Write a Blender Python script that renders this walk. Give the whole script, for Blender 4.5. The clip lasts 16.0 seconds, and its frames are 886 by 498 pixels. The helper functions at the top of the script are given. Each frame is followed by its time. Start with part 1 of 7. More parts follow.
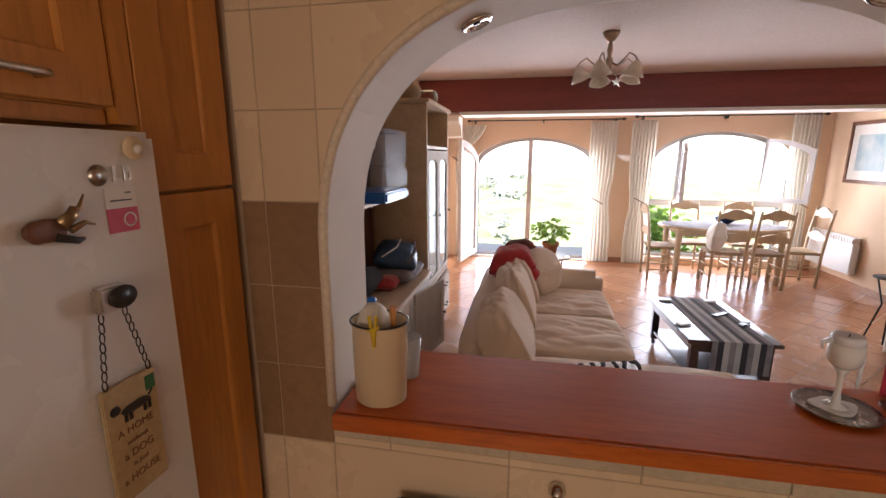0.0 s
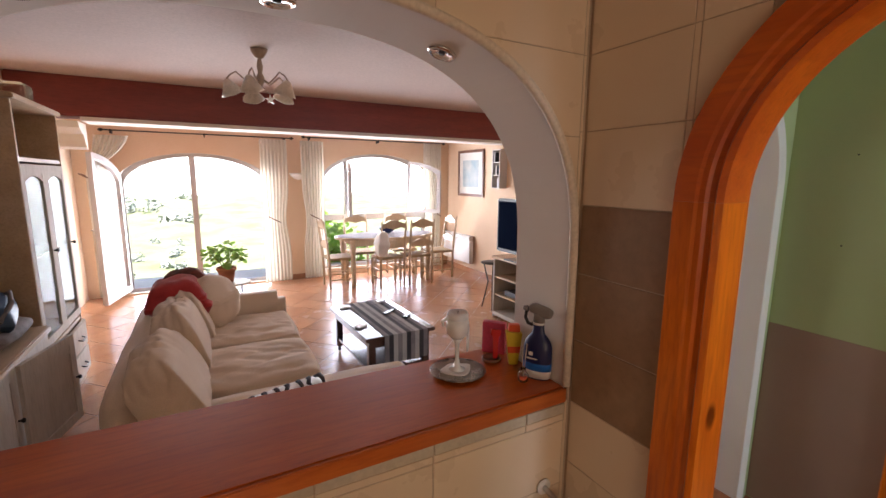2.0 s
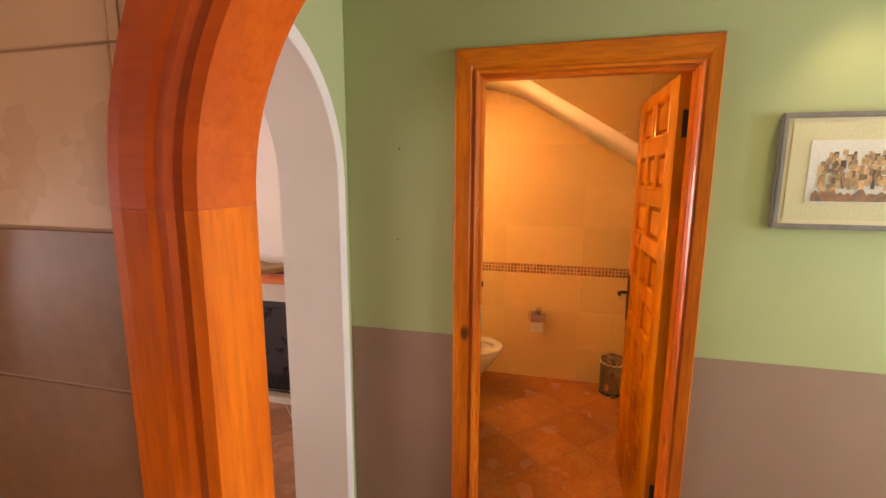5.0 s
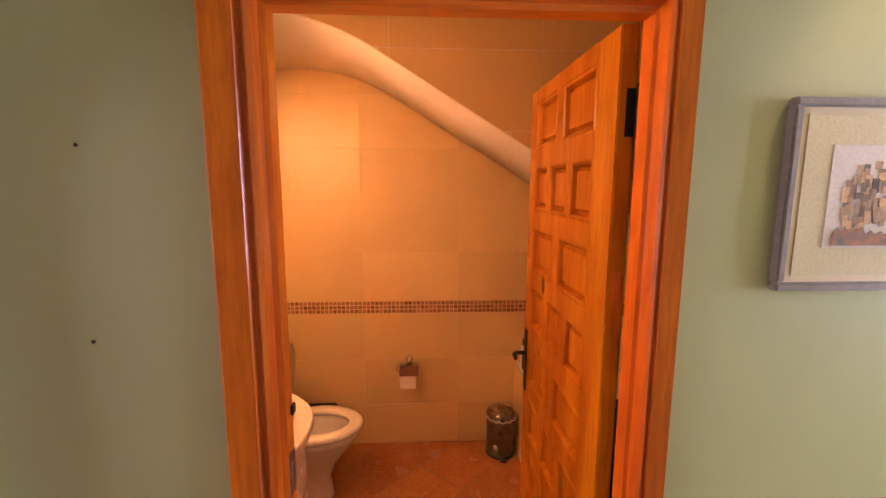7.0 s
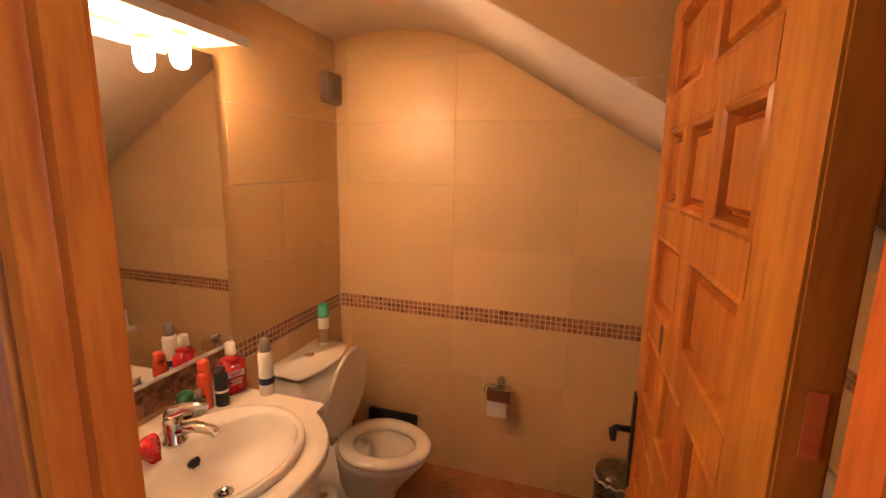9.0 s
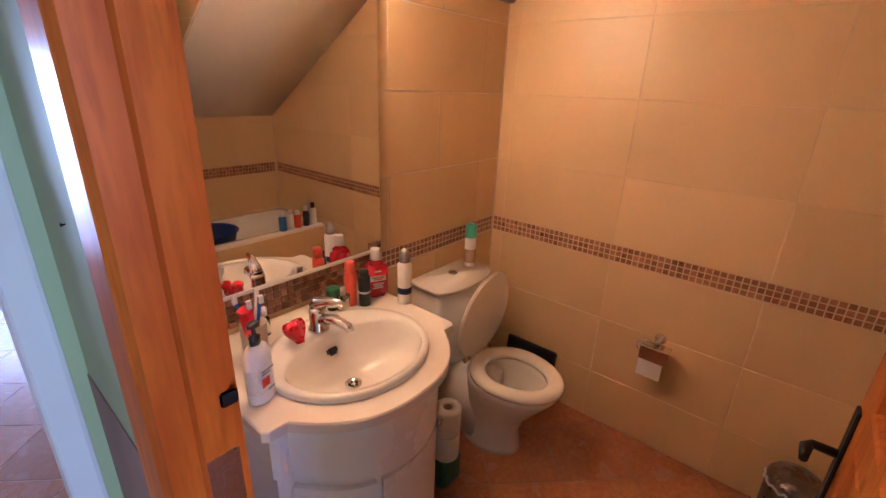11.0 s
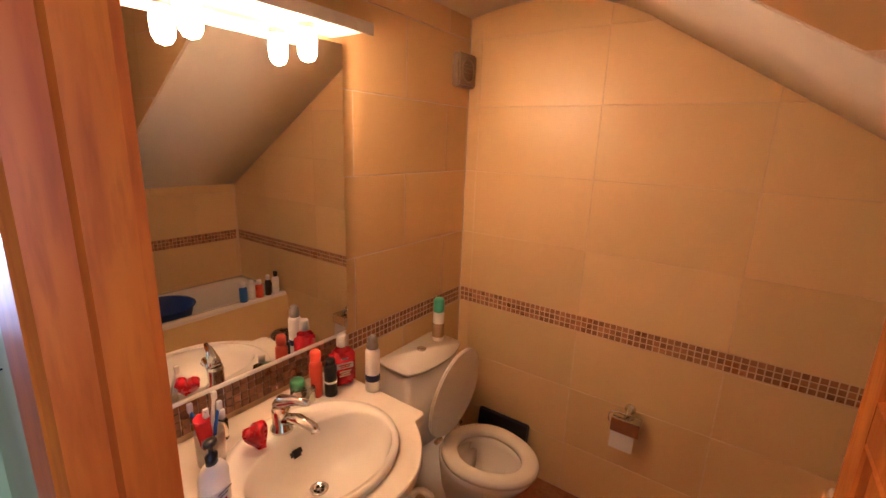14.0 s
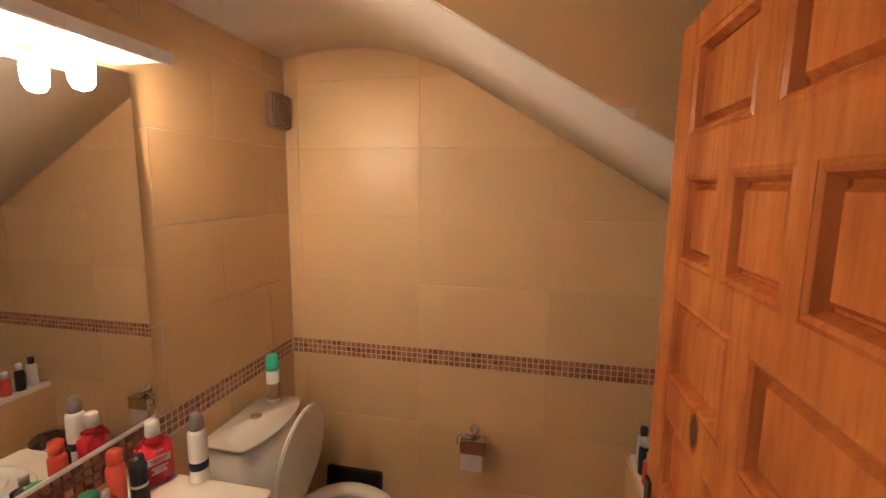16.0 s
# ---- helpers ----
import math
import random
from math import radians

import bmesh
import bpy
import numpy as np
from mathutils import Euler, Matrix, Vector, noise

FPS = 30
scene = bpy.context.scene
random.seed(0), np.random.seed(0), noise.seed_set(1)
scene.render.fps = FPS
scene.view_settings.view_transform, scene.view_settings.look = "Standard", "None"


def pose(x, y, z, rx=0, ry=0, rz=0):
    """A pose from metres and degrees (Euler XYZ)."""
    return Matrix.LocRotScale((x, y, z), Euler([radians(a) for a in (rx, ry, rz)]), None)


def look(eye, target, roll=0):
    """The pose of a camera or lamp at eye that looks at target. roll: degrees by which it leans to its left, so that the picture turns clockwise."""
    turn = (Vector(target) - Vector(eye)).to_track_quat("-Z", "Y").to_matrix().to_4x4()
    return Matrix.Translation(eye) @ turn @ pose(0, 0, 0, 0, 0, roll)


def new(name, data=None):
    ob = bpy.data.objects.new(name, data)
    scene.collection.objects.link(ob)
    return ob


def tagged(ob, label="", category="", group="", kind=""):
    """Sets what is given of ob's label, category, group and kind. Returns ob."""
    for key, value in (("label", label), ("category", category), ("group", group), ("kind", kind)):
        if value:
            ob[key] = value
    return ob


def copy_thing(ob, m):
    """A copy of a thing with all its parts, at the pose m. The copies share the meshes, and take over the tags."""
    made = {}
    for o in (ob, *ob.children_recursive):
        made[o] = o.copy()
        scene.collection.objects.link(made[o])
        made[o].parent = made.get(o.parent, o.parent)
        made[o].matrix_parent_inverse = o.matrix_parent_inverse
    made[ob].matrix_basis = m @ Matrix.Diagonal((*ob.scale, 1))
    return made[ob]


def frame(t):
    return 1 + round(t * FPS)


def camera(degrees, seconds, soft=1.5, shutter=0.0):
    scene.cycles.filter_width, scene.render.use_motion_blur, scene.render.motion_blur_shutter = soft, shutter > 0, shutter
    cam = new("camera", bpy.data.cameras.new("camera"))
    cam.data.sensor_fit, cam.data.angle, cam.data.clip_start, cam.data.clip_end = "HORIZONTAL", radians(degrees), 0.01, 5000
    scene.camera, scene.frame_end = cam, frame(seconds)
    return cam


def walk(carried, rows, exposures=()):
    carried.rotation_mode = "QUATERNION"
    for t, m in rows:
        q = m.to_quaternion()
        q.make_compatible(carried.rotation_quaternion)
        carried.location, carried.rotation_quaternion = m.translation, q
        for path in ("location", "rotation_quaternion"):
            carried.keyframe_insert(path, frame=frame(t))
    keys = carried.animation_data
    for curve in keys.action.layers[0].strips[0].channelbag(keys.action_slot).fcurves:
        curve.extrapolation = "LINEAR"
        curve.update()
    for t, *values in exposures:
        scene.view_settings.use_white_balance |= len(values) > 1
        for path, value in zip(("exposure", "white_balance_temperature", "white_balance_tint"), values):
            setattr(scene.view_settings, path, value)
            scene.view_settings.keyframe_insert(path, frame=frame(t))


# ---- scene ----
cam = camera(90.9, 16.0)
PATH = [
    (0, (-1.147, -1.039, 1.672), (-1.528, 0.88, 1.257), 0.1),
    (0.5, (-1.07, -1.068, 1.671), (-1.221, 0.887, 1.274), -0.1),
    (1, (-1.021, -1.05, 1.673), (-0.925, 0.908, 1.277), 0.2),
    (1.5, (-1.006, -1.005, 1.677), (-0.53, 0.904, 1.315), 0.4),
    (2, (-1.026, -0.997, 1.662), (-0.085, 0.738, 1.337), 0.5),
    (2.5, (-1.048, -1.037, 1.676), (0.226, 0.471, 1.357), 0.4),
    (3, (-1.02, -1.059, 1.671), (0.47, 0.236, 1.354), 0.3),
    (3.5, (-0.917, -0.972, 1.676), (0.77, 0.05, 1.348), 0.4),
    (4, (-0.8, -0.857, 1.661), (1.015, -0.081, 1.34), 0.3),
    (4.5, (-0.631, -0.839, 1.641), (1.243, -0.216, 1.325), 0.2),
    (5, (-0.428, -0.826, 1.647), (1.489, -0.354, 1.328), 0.3),
    (5.2, (-0.357, -0.818, 1.648), (1.577, -0.418, 1.33), 0.3),
    (7.3, (0.581, -0.854, 1.7), (2.556, -0.972, 1.407), 0.2),
    (7.5, (0.671, -0.89, 1.688), (2.647, -0.991, 1.396), 0.2),
    (8, (0.87, -0.896, 1.682), (2.848, -0.881, 1.387), 0.8),
    (8.5, (0.952, -0.972, 1.676), (2.907, -0.703, 1.351), 0.9),
    (9, (0.984, -1.089, 1.671), (2.864, -0.509, 1.314), 1.1),
    (9.5, (1.005, -1.15, 1.669), (2.765, -0.29, 1.265), 1.8),
    (10, (1.09, -1.11, 1.646), (2.71, -0.038, 1.168), 2.5),
    (12.3, (1.178, -1.076, 1.616), (2.544, 0.11, 0.762), 3.1),
    (12.5, (1.178, -1.067, 1.637), (2.549, 0.13, 0.809), 3.1),
    (13, (1.178, -1.063, 1.672), (2.576, 0.171, 0.948), 2.9),
    (13.5, (1.172, -1.057, 1.706), (2.643, 0.162, 1.113), 2.5),
    (14, (1.183, -1.061, 1.739), (2.77, 0.057, 1.261), 2.0),
    (14.5, (1.204, -1.063, 1.761), (2.899, -0.067, 1.395), 1.6),
    (15, (1.223, -1.055, 1.766), (3.005, -0.193, 1.481), 1.4),
    (15.5, (1.208, -1.018, 1.752), (3.076, -0.359, 1.473), 1.2),
    (16, (1.176, -1.0, 1.732), (3.116, -0.598, 1.454), 0.7),
]
# the clip's camera opens up and warms its picture towards the hall, then settles in the bathroom
EXPOSURES = [(0, 1.68, 6300, 20), (2, 1.68, 6400, 21), (3.5, 2.15, 6800, 20), (5, 2.58, 7400, 33), (7.3, 2.27, 6650, 60), (8, 2.29, 6250, 62), (8.5, 2.14, 5850, 45), (9, 2.04, 5250, 31), (9.5, 2.03, 4250, 21), (10, 2.0, 4250, 24), (12.5, 2.02, 4950, 33), (13.5, 1.95, 4950, 32), (14.5, 1.93, 4850, 29), (15, 1.91, 4600, 21), (16, 1.93, 3950, 11)]
walk(cam, [(t, look(eye, target, roll)) for t, eye, target, roll in PATH], EXPOSURES)

# ---- light ----
world = bpy.data.worlds.new("sky")
scene.world = world
world.use_nodes = True
wn = world.node_tree
sky = wn.nodes.new("ShaderNodeTexSky")
sky.sky_type, sky.sun_disc = "NISHITA", False
sky.sun_elevation, sky.sun_rotation = radians(58), radians(200)
wn.links.new(sky.outputs[0], wn.nodes["Background"].inputs[0])
wn.nodes["Background"].inputs[1].default_value = 0.15


def lamp(name, kind, m, energy, color, **kw):
    d = bpy.data.lights.new(name, kind)
    d.energy, d.color = energy, color
    if "size" in kw:
        d.size = kw["size"]
    if "size_y" in kw:
        d.shape, d.size_y = "RECTANGLE", kw["size_y"]
    if "radius" in kw:
        d.shadow_soft_size = kw["radius"]
    if "angle" in kw:
        d.angle = kw["angle"]
    if "cone" in kw:
        d.spot_size, d.spot_blend = radians(kw["cone"]), 0.6
    ob = new(name, d)
    ob.matrix_world = m
    return ob


sun_way = Vector((math.sin(radians(200)) * math.cos(radians(58)), math.cos(radians(200)) * math.cos(radians(58)), math.sin(radians(58))))
lamp("sun", "SUN", look(sun_way * 50, (0, 0, 0)), 5.0, (1, 0.95, 0.86), angle=radians(0.5))
# daylight entering by the two arched windows
lamp("window_light_a", "AREA", look((-1.1, 6.28, 0.80), (-1.1, 0, 0.85)), 40, (0.86, 0.93, 1.0), size=1.8, size_y=1.8)
lamp("window_light_b", "AREA", look((1.6, 6.28, 1.1), (1.6, 0, 0.9)), 40, (0.86, 0.93, 1.0), size=1.8, size_y=1.8)
# added hall lamp for a window assumed out of view; none is built
lamp("hall_fill_light", "AREA", look((0.7, -3.9, 1.6), (0.7, 0, 1.2)), 16, (0.70, 0.86, 1.0), size=0.9, size_y=1.3)
lamp("hall_spot", "SPOT", look((1.05, -1.75, 2.46), (1.25, -1.72, 1.0)), 2.2, (1.0, 0.8, 0.5), cone=60, radius=0.03)
# made-up kitchen fill lamp in front of the closed, unseen south wall
lamp("kitchen_fill_light", "AREA", look((-1.1, -3.05, 1.5), (-1.1, 0, 1.0)), 5.4, (1.0, 0.80, 0.56), size=1.2, size_y=1.0)


# ---- materials ----
def nodes_of(name):
    m = bpy.data.materials.new(name)
    m.use_nodes = True
    return m, m.node_tree.nodes, m.node_tree.links, m.node_tree.nodes["Principled BSDF"]


def mix_rgb(n, l, fac, a, b, mode="MIX"):
    x = n.new("ShaderNodeMix")
    x.data_type, x.blend_type = "RGBA", mode
    for sock, v in ((x.inputs[0], fac), (x.inputs[6], a), (x.inputs[7], b)):
        if hasattr(v, "default_value") or hasattr(v, "is_linked"):
            l.new(v, sock)
        else:
            sock.default_value = v if not isinstance(v, tuple) else (*v, 1)
    return x.outputs[2]


def noise_tex(n, l, scale, detail=4, stretch=None, rough=0.6, coord="Object"):
    src = n.new("ShaderNodeNewGeometry").outputs["Position"] if coord == "World" else n.new("ShaderNodeTexCoord").outputs[coord]
    if stretch:
        mp = n.new("ShaderNodeMapping")
        mp.inputs["Scale"].default_value = stretch
        l.new(src, mp.inputs[0])
        src = mp.outputs[0]
    t = n.new("ShaderNodeTexNoise")
    t.inputs["Scale"].default_value, t.inputs["Detail"].default_value, t.inputs["Roughness"].default_value = scale, detail, rough
    l.new(src, t.inputs["Vector"])
    return t.outputs[0]


def ramp(n, l, fac, lo, hi):
    r = n.new("ShaderNodeMapRange")
    r.inputs[1].default_value, r.inputs[2].default_value = lo, hi
    l.new(fac, r.inputs[0])
    return r.outputs[0]


def bump_in(n, l, bsdf, height, strength, distance=0.002):
    b = n.new("ShaderNodeBump")
    b.inputs["Strength"].default_value, b.inputs["Distance"].default_value = strength, distance
    l.new(height, b.inputs["Height"])
    l.new(b.outputs[0], bsdf.inputs["Normal"])


def surface(name, col, col2=None, rough=0.5, metal=0.0, big=3.0, fine=60.0, bump=0.15, dist=0.002, vary=0.0, island=False, coat=0.0, sheen=0.0, stretch=None, trans=0.0, coord="World"):
    """A two-scale surface: patches between two colours, fine grain in roughness and relief, optional change from piece to piece."""
    m, n, l, b = nodes_of(name)
    col2 = col2 or tuple(c * 0.82 for c in col)
    patch = ramp(n, l, noise_tex(n, l, big, 5, stretch, coord=coord), 0.3, 0.7)
    grain = noise_tex(n, l, fine, 3, stretch, coord=coord)
    c = mix_rgb(n, l, patch, col, col2)
    if bump > 0.03:
        c = mix_rgb(n, l, ramp(n, l, grain, 0.35, 1.3), c, tuple(x * 0.6 for x in col2))
    if vary:
        rnd = n.new("ShaderNodeNewGeometry").outputs["Random Per Island"] if island else n.new("ShaderNodeObjectInfo").outputs["Random"]
        h = n.new("ShaderNodeHueSaturation")
        v = n.new("ShaderNodeMapRange")
        v.inputs[3].default_value, v.inputs[4].default_value = 1 - vary, 1 + vary
        l.new(rnd, v.inputs[0])
        l.new(v.outputs[0], h.inputs["Value"])
        l.new(c, h.inputs["Color"])
        c = h.outputs[0]
    l.new(c, b.inputs["Base Color"])
    r = n.new("ShaderNodeMapRange")
    r.inputs[3].default_value, r.inputs[4].default_value = max(0.02, rough - 0.05), min(1, rough + 0.06)
    l.new(patch, r.inputs[0])
    l.new(r.outputs[0], b.inputs["Roughness"])
    b.inputs["Metallic"].default_value = metal
    b.inputs["Coat Weight"].default_value = coat
    b.inputs["Coat Roughness"].default_value = 0.15
    b.inputs["Sheen Weight"].default_value = sheen
    b.inputs["Transmission Weight"].default_value = trans
    if bump:
        bump_in(n, l, b, grain, bump, dist)
    return m


def wood(name, light, dark, along="z", rough=0.35, coat=0.3, knots=True, scale=1.0):
    """Varnished timber: stretched grain, slow bands and scattered knots."""
    m, n, l, b = nodes_of(name)
    k = {"x": (0.12, 1, 1), "y": (1, 0.12, 1), "z": (1, 1, 0.12)}[along]
    band = noise_tex(n, l, 9 * scale, 4, k, coord="World")
    grain = noise_tex(n, l, 85 * scale, 3, tuple(v if v < 1 else 1 for v in k), coord="World")
    c = mix_rgb(n, l, ramp(n, l, band, 0.32, 0.68), light, dark)
    c = mix_rgb(n, l, ramp(n, l, grain, 0.45, 1.0), c, tuple(x * 0.7 for x in dark))
    if knots:
        geo = n.new("ShaderNodeNewGeometry")
        mp = n.new("ShaderNodeMapping")
        mp.inputs["Scale"].default_value = tuple(0.55 if v < 1 else 1.0 for v in k)
        l.new(geo.outputs["Position"], mp.inputs[0])
        vo = n.new("ShaderNodeTexVoronoi")
        vo.inputs["Scale"].default_value = 4.2
        l.new(mp.outputs[0], vo.inputs["Vector"])
        kn = ramp(n, l, vo.outputs["Distance"], 0.1, 0.05)
        c = mix_rgb(n, l, kn, c, tuple(x * 0.25 for x in dark))
    l.new(c, b.inputs["Base Color"])
    b.inputs["Roughness"].default_value = rough
    b.inputs["Coat Weight"].default_value, b.inputs["Coat Roughness"].default_value = coat, 0.12
    bump_in(n, l, b, grain, 0.06, 0.001)
    return m


def clear(name, color=(1, 1, 1), rough=0.0):
    m, n, l, b = nodes_of(name)
    b.inputs["Base Color"].default_value = (*color, 1)
    b.inputs["Transmission Weight"].default_value, b.inputs["Roughness"].default_value, b.inputs["IOR"].default_value = 1, rough, 1.45
    return m


def glow(name, color, strength):
    m, n, l, b = nodes_of(name)
    b.inputs["Base Color"].default_value = (*color, 1)
    b.inputs["Emission Color"].default_value, b.inputs["Emission Strength"].default_value = (*color, 1), strength
    return m


M_white = surface("white_plaster", (0.80, 0.75, 0.67), (0.75, 0.69, 0.61), 0.8, big=2, fine=90, bump=0.03)
M_peach = surface("peach_plaster", (0.80, 0.60, 0.42), (0.74, 0.53, 0.35), 0.85, big=1.6, fine=80, bump=0.06)
M_ceil = surface("ceiling_plaster", (0.63, 0.53, 0.48), (0.59, 0.49, 0.44), 0.85, big=1.2, fine=70, bump=0.2)
M_green = surface("green_paint", (0.42, 0.465, 0.225), (0.385, 0.43, 0.20), 0.55, big=1.5, fine=120, bump=0.03)
M_brown = surface("taupe_paint", (0.33, 0.205, 0.145), (0.29, 0.18, 0.125), 0.7, big=2, fine=120, bump=0.03)
M_tile_w = surface("cream_wall_tile", (0.74, 0.60, 0.43), (0.715, 0.575, 0.405), 0.28, big=2.5, fine=25, bump=0.025, vary=0.04)
M_tile_b = surface("brown_wall_tile", (0.35, 0.22, 0.125), (0.28, 0.17, 0.09), 0.4, big=5, fine=30, bump=0.12, vary=0.08)
M_bath = surface("beige_bath_tile", (0.70, 0.495, 0.215), (0.665, 0.455, 0.185), 0.4, big=1.6, fine=35, bump=0.025, vary=0.05)
M_mosaic = surface("brown_mosaic", (0.27, 0.10, 0.035), (0.38, 0.18, 0.075), 0.3, big=14, fine=120, bump=0.2, vary=0.35)
M_mosaic_i = surface("brown_mosaic_far", (0.27, 0.10, 0.035), (0.38, 0.18, 0.075), 0.3, big=14, fine=120, bump=0.2, vary=0.35, island=True)
M_grout = surface("grout", (0.84, 0.74, 0.6), rough=0.9, big=8, fine=200, bump=0.3)
M_bgrout = surface("bath_grout", (0.76, 0.58, 0.33), rough=0.9, big=8, fine=200, bump=0.3)
M_floor_b = surface("orange_terracotta_tile", (0.50, 0.21, 0.06), (0.36, 0.135, 0.035), 0.24, big=5, fine=40, bump=0.1, vary=0.1)
M_fgrout_b = surface("dark_floor_grout", (0.36, 0.20, 0.10), rough=0.9, big=8, fine=200, bump=0.3)
M_kgrout = surface("kitchen_grout", (0.58, 0.45, 0.32), rough=0.9, big=8, fine=200, bump=0.3)
M_floor = surface("terracotta_tile", (0.50, 0.25, 0.135), (0.38, 0.175, 0.09), 0.24, big=5, fine=40, bump=0.1, vary=0.12)
M_floor_i = surface("terracotta_tile_far", (0.50, 0.25, 0.135), (0.38, 0.175, 0.09), 0.2, big=5, fine=40, bump=0.1, vary=0.12, island=True)
M_fgrout = surface("floor_grout", (0.72, 0.64, 0.54), rough=0.9, big=8, fine=200, bump=0.3)
M_pine = wood("orange_pine_upright", (0.82, 0.22, 0.007), (0.47, 0.078, 0.002), "z", 0.3, 0.3)
M_pine_y = wood("orange_pine_level", (0.82, 0.22, 0.007), (0.47, 0.078, 0.002), "y", 0.3, 0.3)
M_pine_dk = wood("dark_orange_pine", (0.62, 0.13, 0.005), (0.45, 0.072, 0.003), "y", 0.36, 0.15)
M_leaf_d = wood("door_pine", (0.56, 0.2, 0.002), (0.37, 0.098, 0.001), "z", 0.24, 0.0)
M_leaf_d.node_tree.nodes["Principled BSDF"].inputs["Specular IOR Level"].default_value = 0.2
M_leaf_d.node_tree.nodes["Principled BSDF"].inputs["Specular IOR Level"].default_value = 0.18
M_count = wood("red_pine_counter", (0.56, 0.115, 0.008), (0.42, 0.072, 0.005), "x", 0.3, 0.15)
M_count_f = wood("red_pine_edge", (0.60, 0.155, 0.022), (0.44, 0.09, 0.014), "x", 0.3, 0.4)
M_beam = wood("red_stained_beam", (0.26, 0.045, 0.03), (0.19, 0.03, 0.022), "x", 0.45, 0.1, False)
M_kcab = wood("honey_cabinet_wood", (0.62, 0.27, 0.055), (0.52, 0.21, 0.04), "z", 0.4, 0.2, False)
M_wash = wood("limewashed_wood", (0.66, 0.61, 0.54), (0.57, 0.51, 0.43), "z", 0.75, 0.0, False)
M_wash.node_tree.nodes["Principled BSDF"].inputs["Specular IOR Level"].default_value = 0.2
M_wash_x = wood("limewashed_wood_level", (0.58, 0.42, 0.26), (0.49, 0.34, 0.20), "y", 0.5, 0.1, False)
M_chair = wood("pale_chair_wood", (0.58, 0.44, 0.28), (0.46, 0.33, 0.2), "z", 0.4, 0.2, False)
M_dark = wood("dark_table_wood", (0.10, 0.05, 0.035), (0.05, 0.025, 0.02), "y", 0.22, 0.5, False)
M_sofa = surface("beige_sofa_fabric", (0.78, 0.63, 0.48), (0.70, 0.55, 0.41), 0.9, big=3, fine=240, bump=0.12, dist=0.001, sheen=0.2)
M_curt = surface("cream_curtain", (0.88, 0.84, 0.76), (0.85, 0.80, 0.70), 0.9, big=3, fine=300, bump=0.08, dist=0.001, sheen=0.2)
_n, _l = M_curt.node_tree.nodes, M_curt.node_tree.links
_t, _m = _n.new("ShaderNodeBsdfTranslucent"), _n.new("ShaderNodeMixShader")
_t.inputs[0].default_value, _m.inputs[0].default_value = (0.88, 0.82, 0.7, 1), 0.2
_l.new(_n["Principled BSDF"].outputs[0], _m.inputs[1]), _l.new(_t.outputs[0], _m.inputs[2])
_l.new(_m.outputs[0], _n["Material Output"].inputs[0])
M_red = surface("red_blanket", (0.52, 0.035, 0.035), (0.34, 0.025, 0.025), 0.95, big=8, fine=180, bump=0.7, sheen=0.3)
M_black = surface("black_cloth", (0.03, 0.028, 0.03), (0.05, 0.045, 0.05), 0.85, big=12, fine=200, bump=0.5)
M_navy = surface("navy_nylon", (0.02, 0.045, 0.10), (0.03, 0.09, 0.17), 0.5, big=10, fine=160, bump=0.5)
M_grey = surface("grey_cloth", (0.30, 0.27, 0.26), (0.16, 0.14, 0.15), 0.9, big=10, fine=160, bump=0.6)
M_enamel = surface("white_enamel", (0.72, 0.70, 0.68), (0.68, 0.66, 0.63), 0.28, big=2, fine=200, bump=0.03)
M_cer = surface("white_ceramic", (0.80, 0.77, 0.71), (0.77, 0.73, 0.67), 0.08, big=2, fine=90, bump=0.01, coat=0.4)
M_seat = surface("cream_plastic", (0.80, 0.76, 0.68), (0.77, 0.72, 0.63), 0.18, big=3, fine=90, bump=0.01)
M_marble = surface("cream_marble", (0.76, 0.71, 0.63), (0.70, 0.63, 0.53), 0.15, big=5, fine=60, bump=0.02)
M_vwhite = surface("white_lacquer", (0.82, 0.80, 0.79), (0.79, 0.77, 0.75), 0.3, big=3, fine=120, bump=0.02)
M_chrome = surface("chrome", (0.75, 0.73, 0.7), (0.68, 0.66, 0.63), 0.1, metal=1, big=8, fine=120, bump=0.02)
M_steel = surface("brushed_steel", (0.68, 0.65, 0.61), (0.58, 0.55, 0.51), 0.3, metal=1, big=6, fine=200, bump=0.08)
M_pewter = surface("dark_pewter", (0.33, 0.29, 0.25), (0.22, 0.19, 0.16), 0.28, metal=1, big=18, fine=120, bump=0.15)
M_iron = surface("black_iron", (0.02, 0.018, 0.016), (0.035, 0.03, 0.025), 0.45, metal=0.6, big=12, fine=140, bump=0.3)
M_brass = surface("antique_brass", (0.36, 0.25, 0.13), (0.28, 0.18, 0.09), 0.35, metal=0.9, big=14, fine=120, bump=0.1)
M_palebr = surface("pale_gilt_metal", (0.52, 0.42, 0.33), (0.42, 0.32, 0.24), 0.4, metal=0.5, big=14, fine=120, bump=0.1)
M_mirror = surface("mirror_silver", (0.86, 0.86, 0.85), (0.85, 0.85, 0.84), 0.08, metal=1, bump=0)
M_mirror.node_tree.nodes["Principled BSDF"].inputs["Roughness"].default_value = 0.0
for lk in list(M_mirror.node_tree.links):
    if lk.to_socket.name == "Roughness":
        M_mirror.node_tree.links.remove(lk)
M_glass = clear("window_glass")
M_glass.node_tree.nodes["Principled BSDF"].inputs["IOR"].default_value = 1.2
M_plas = clear("clear_plastic", (0.85, 0.9, 0.80), 0.12)
M_pvc = surface("white_window_frame", (0.6, 0.57, 0.55), (0.53, 0.5, 0.48), 0.4, big=4, fine=100, bump=0.05)
M_bulb = glow("lit_bulb", (1.0, 0.54, 0.17), 76)
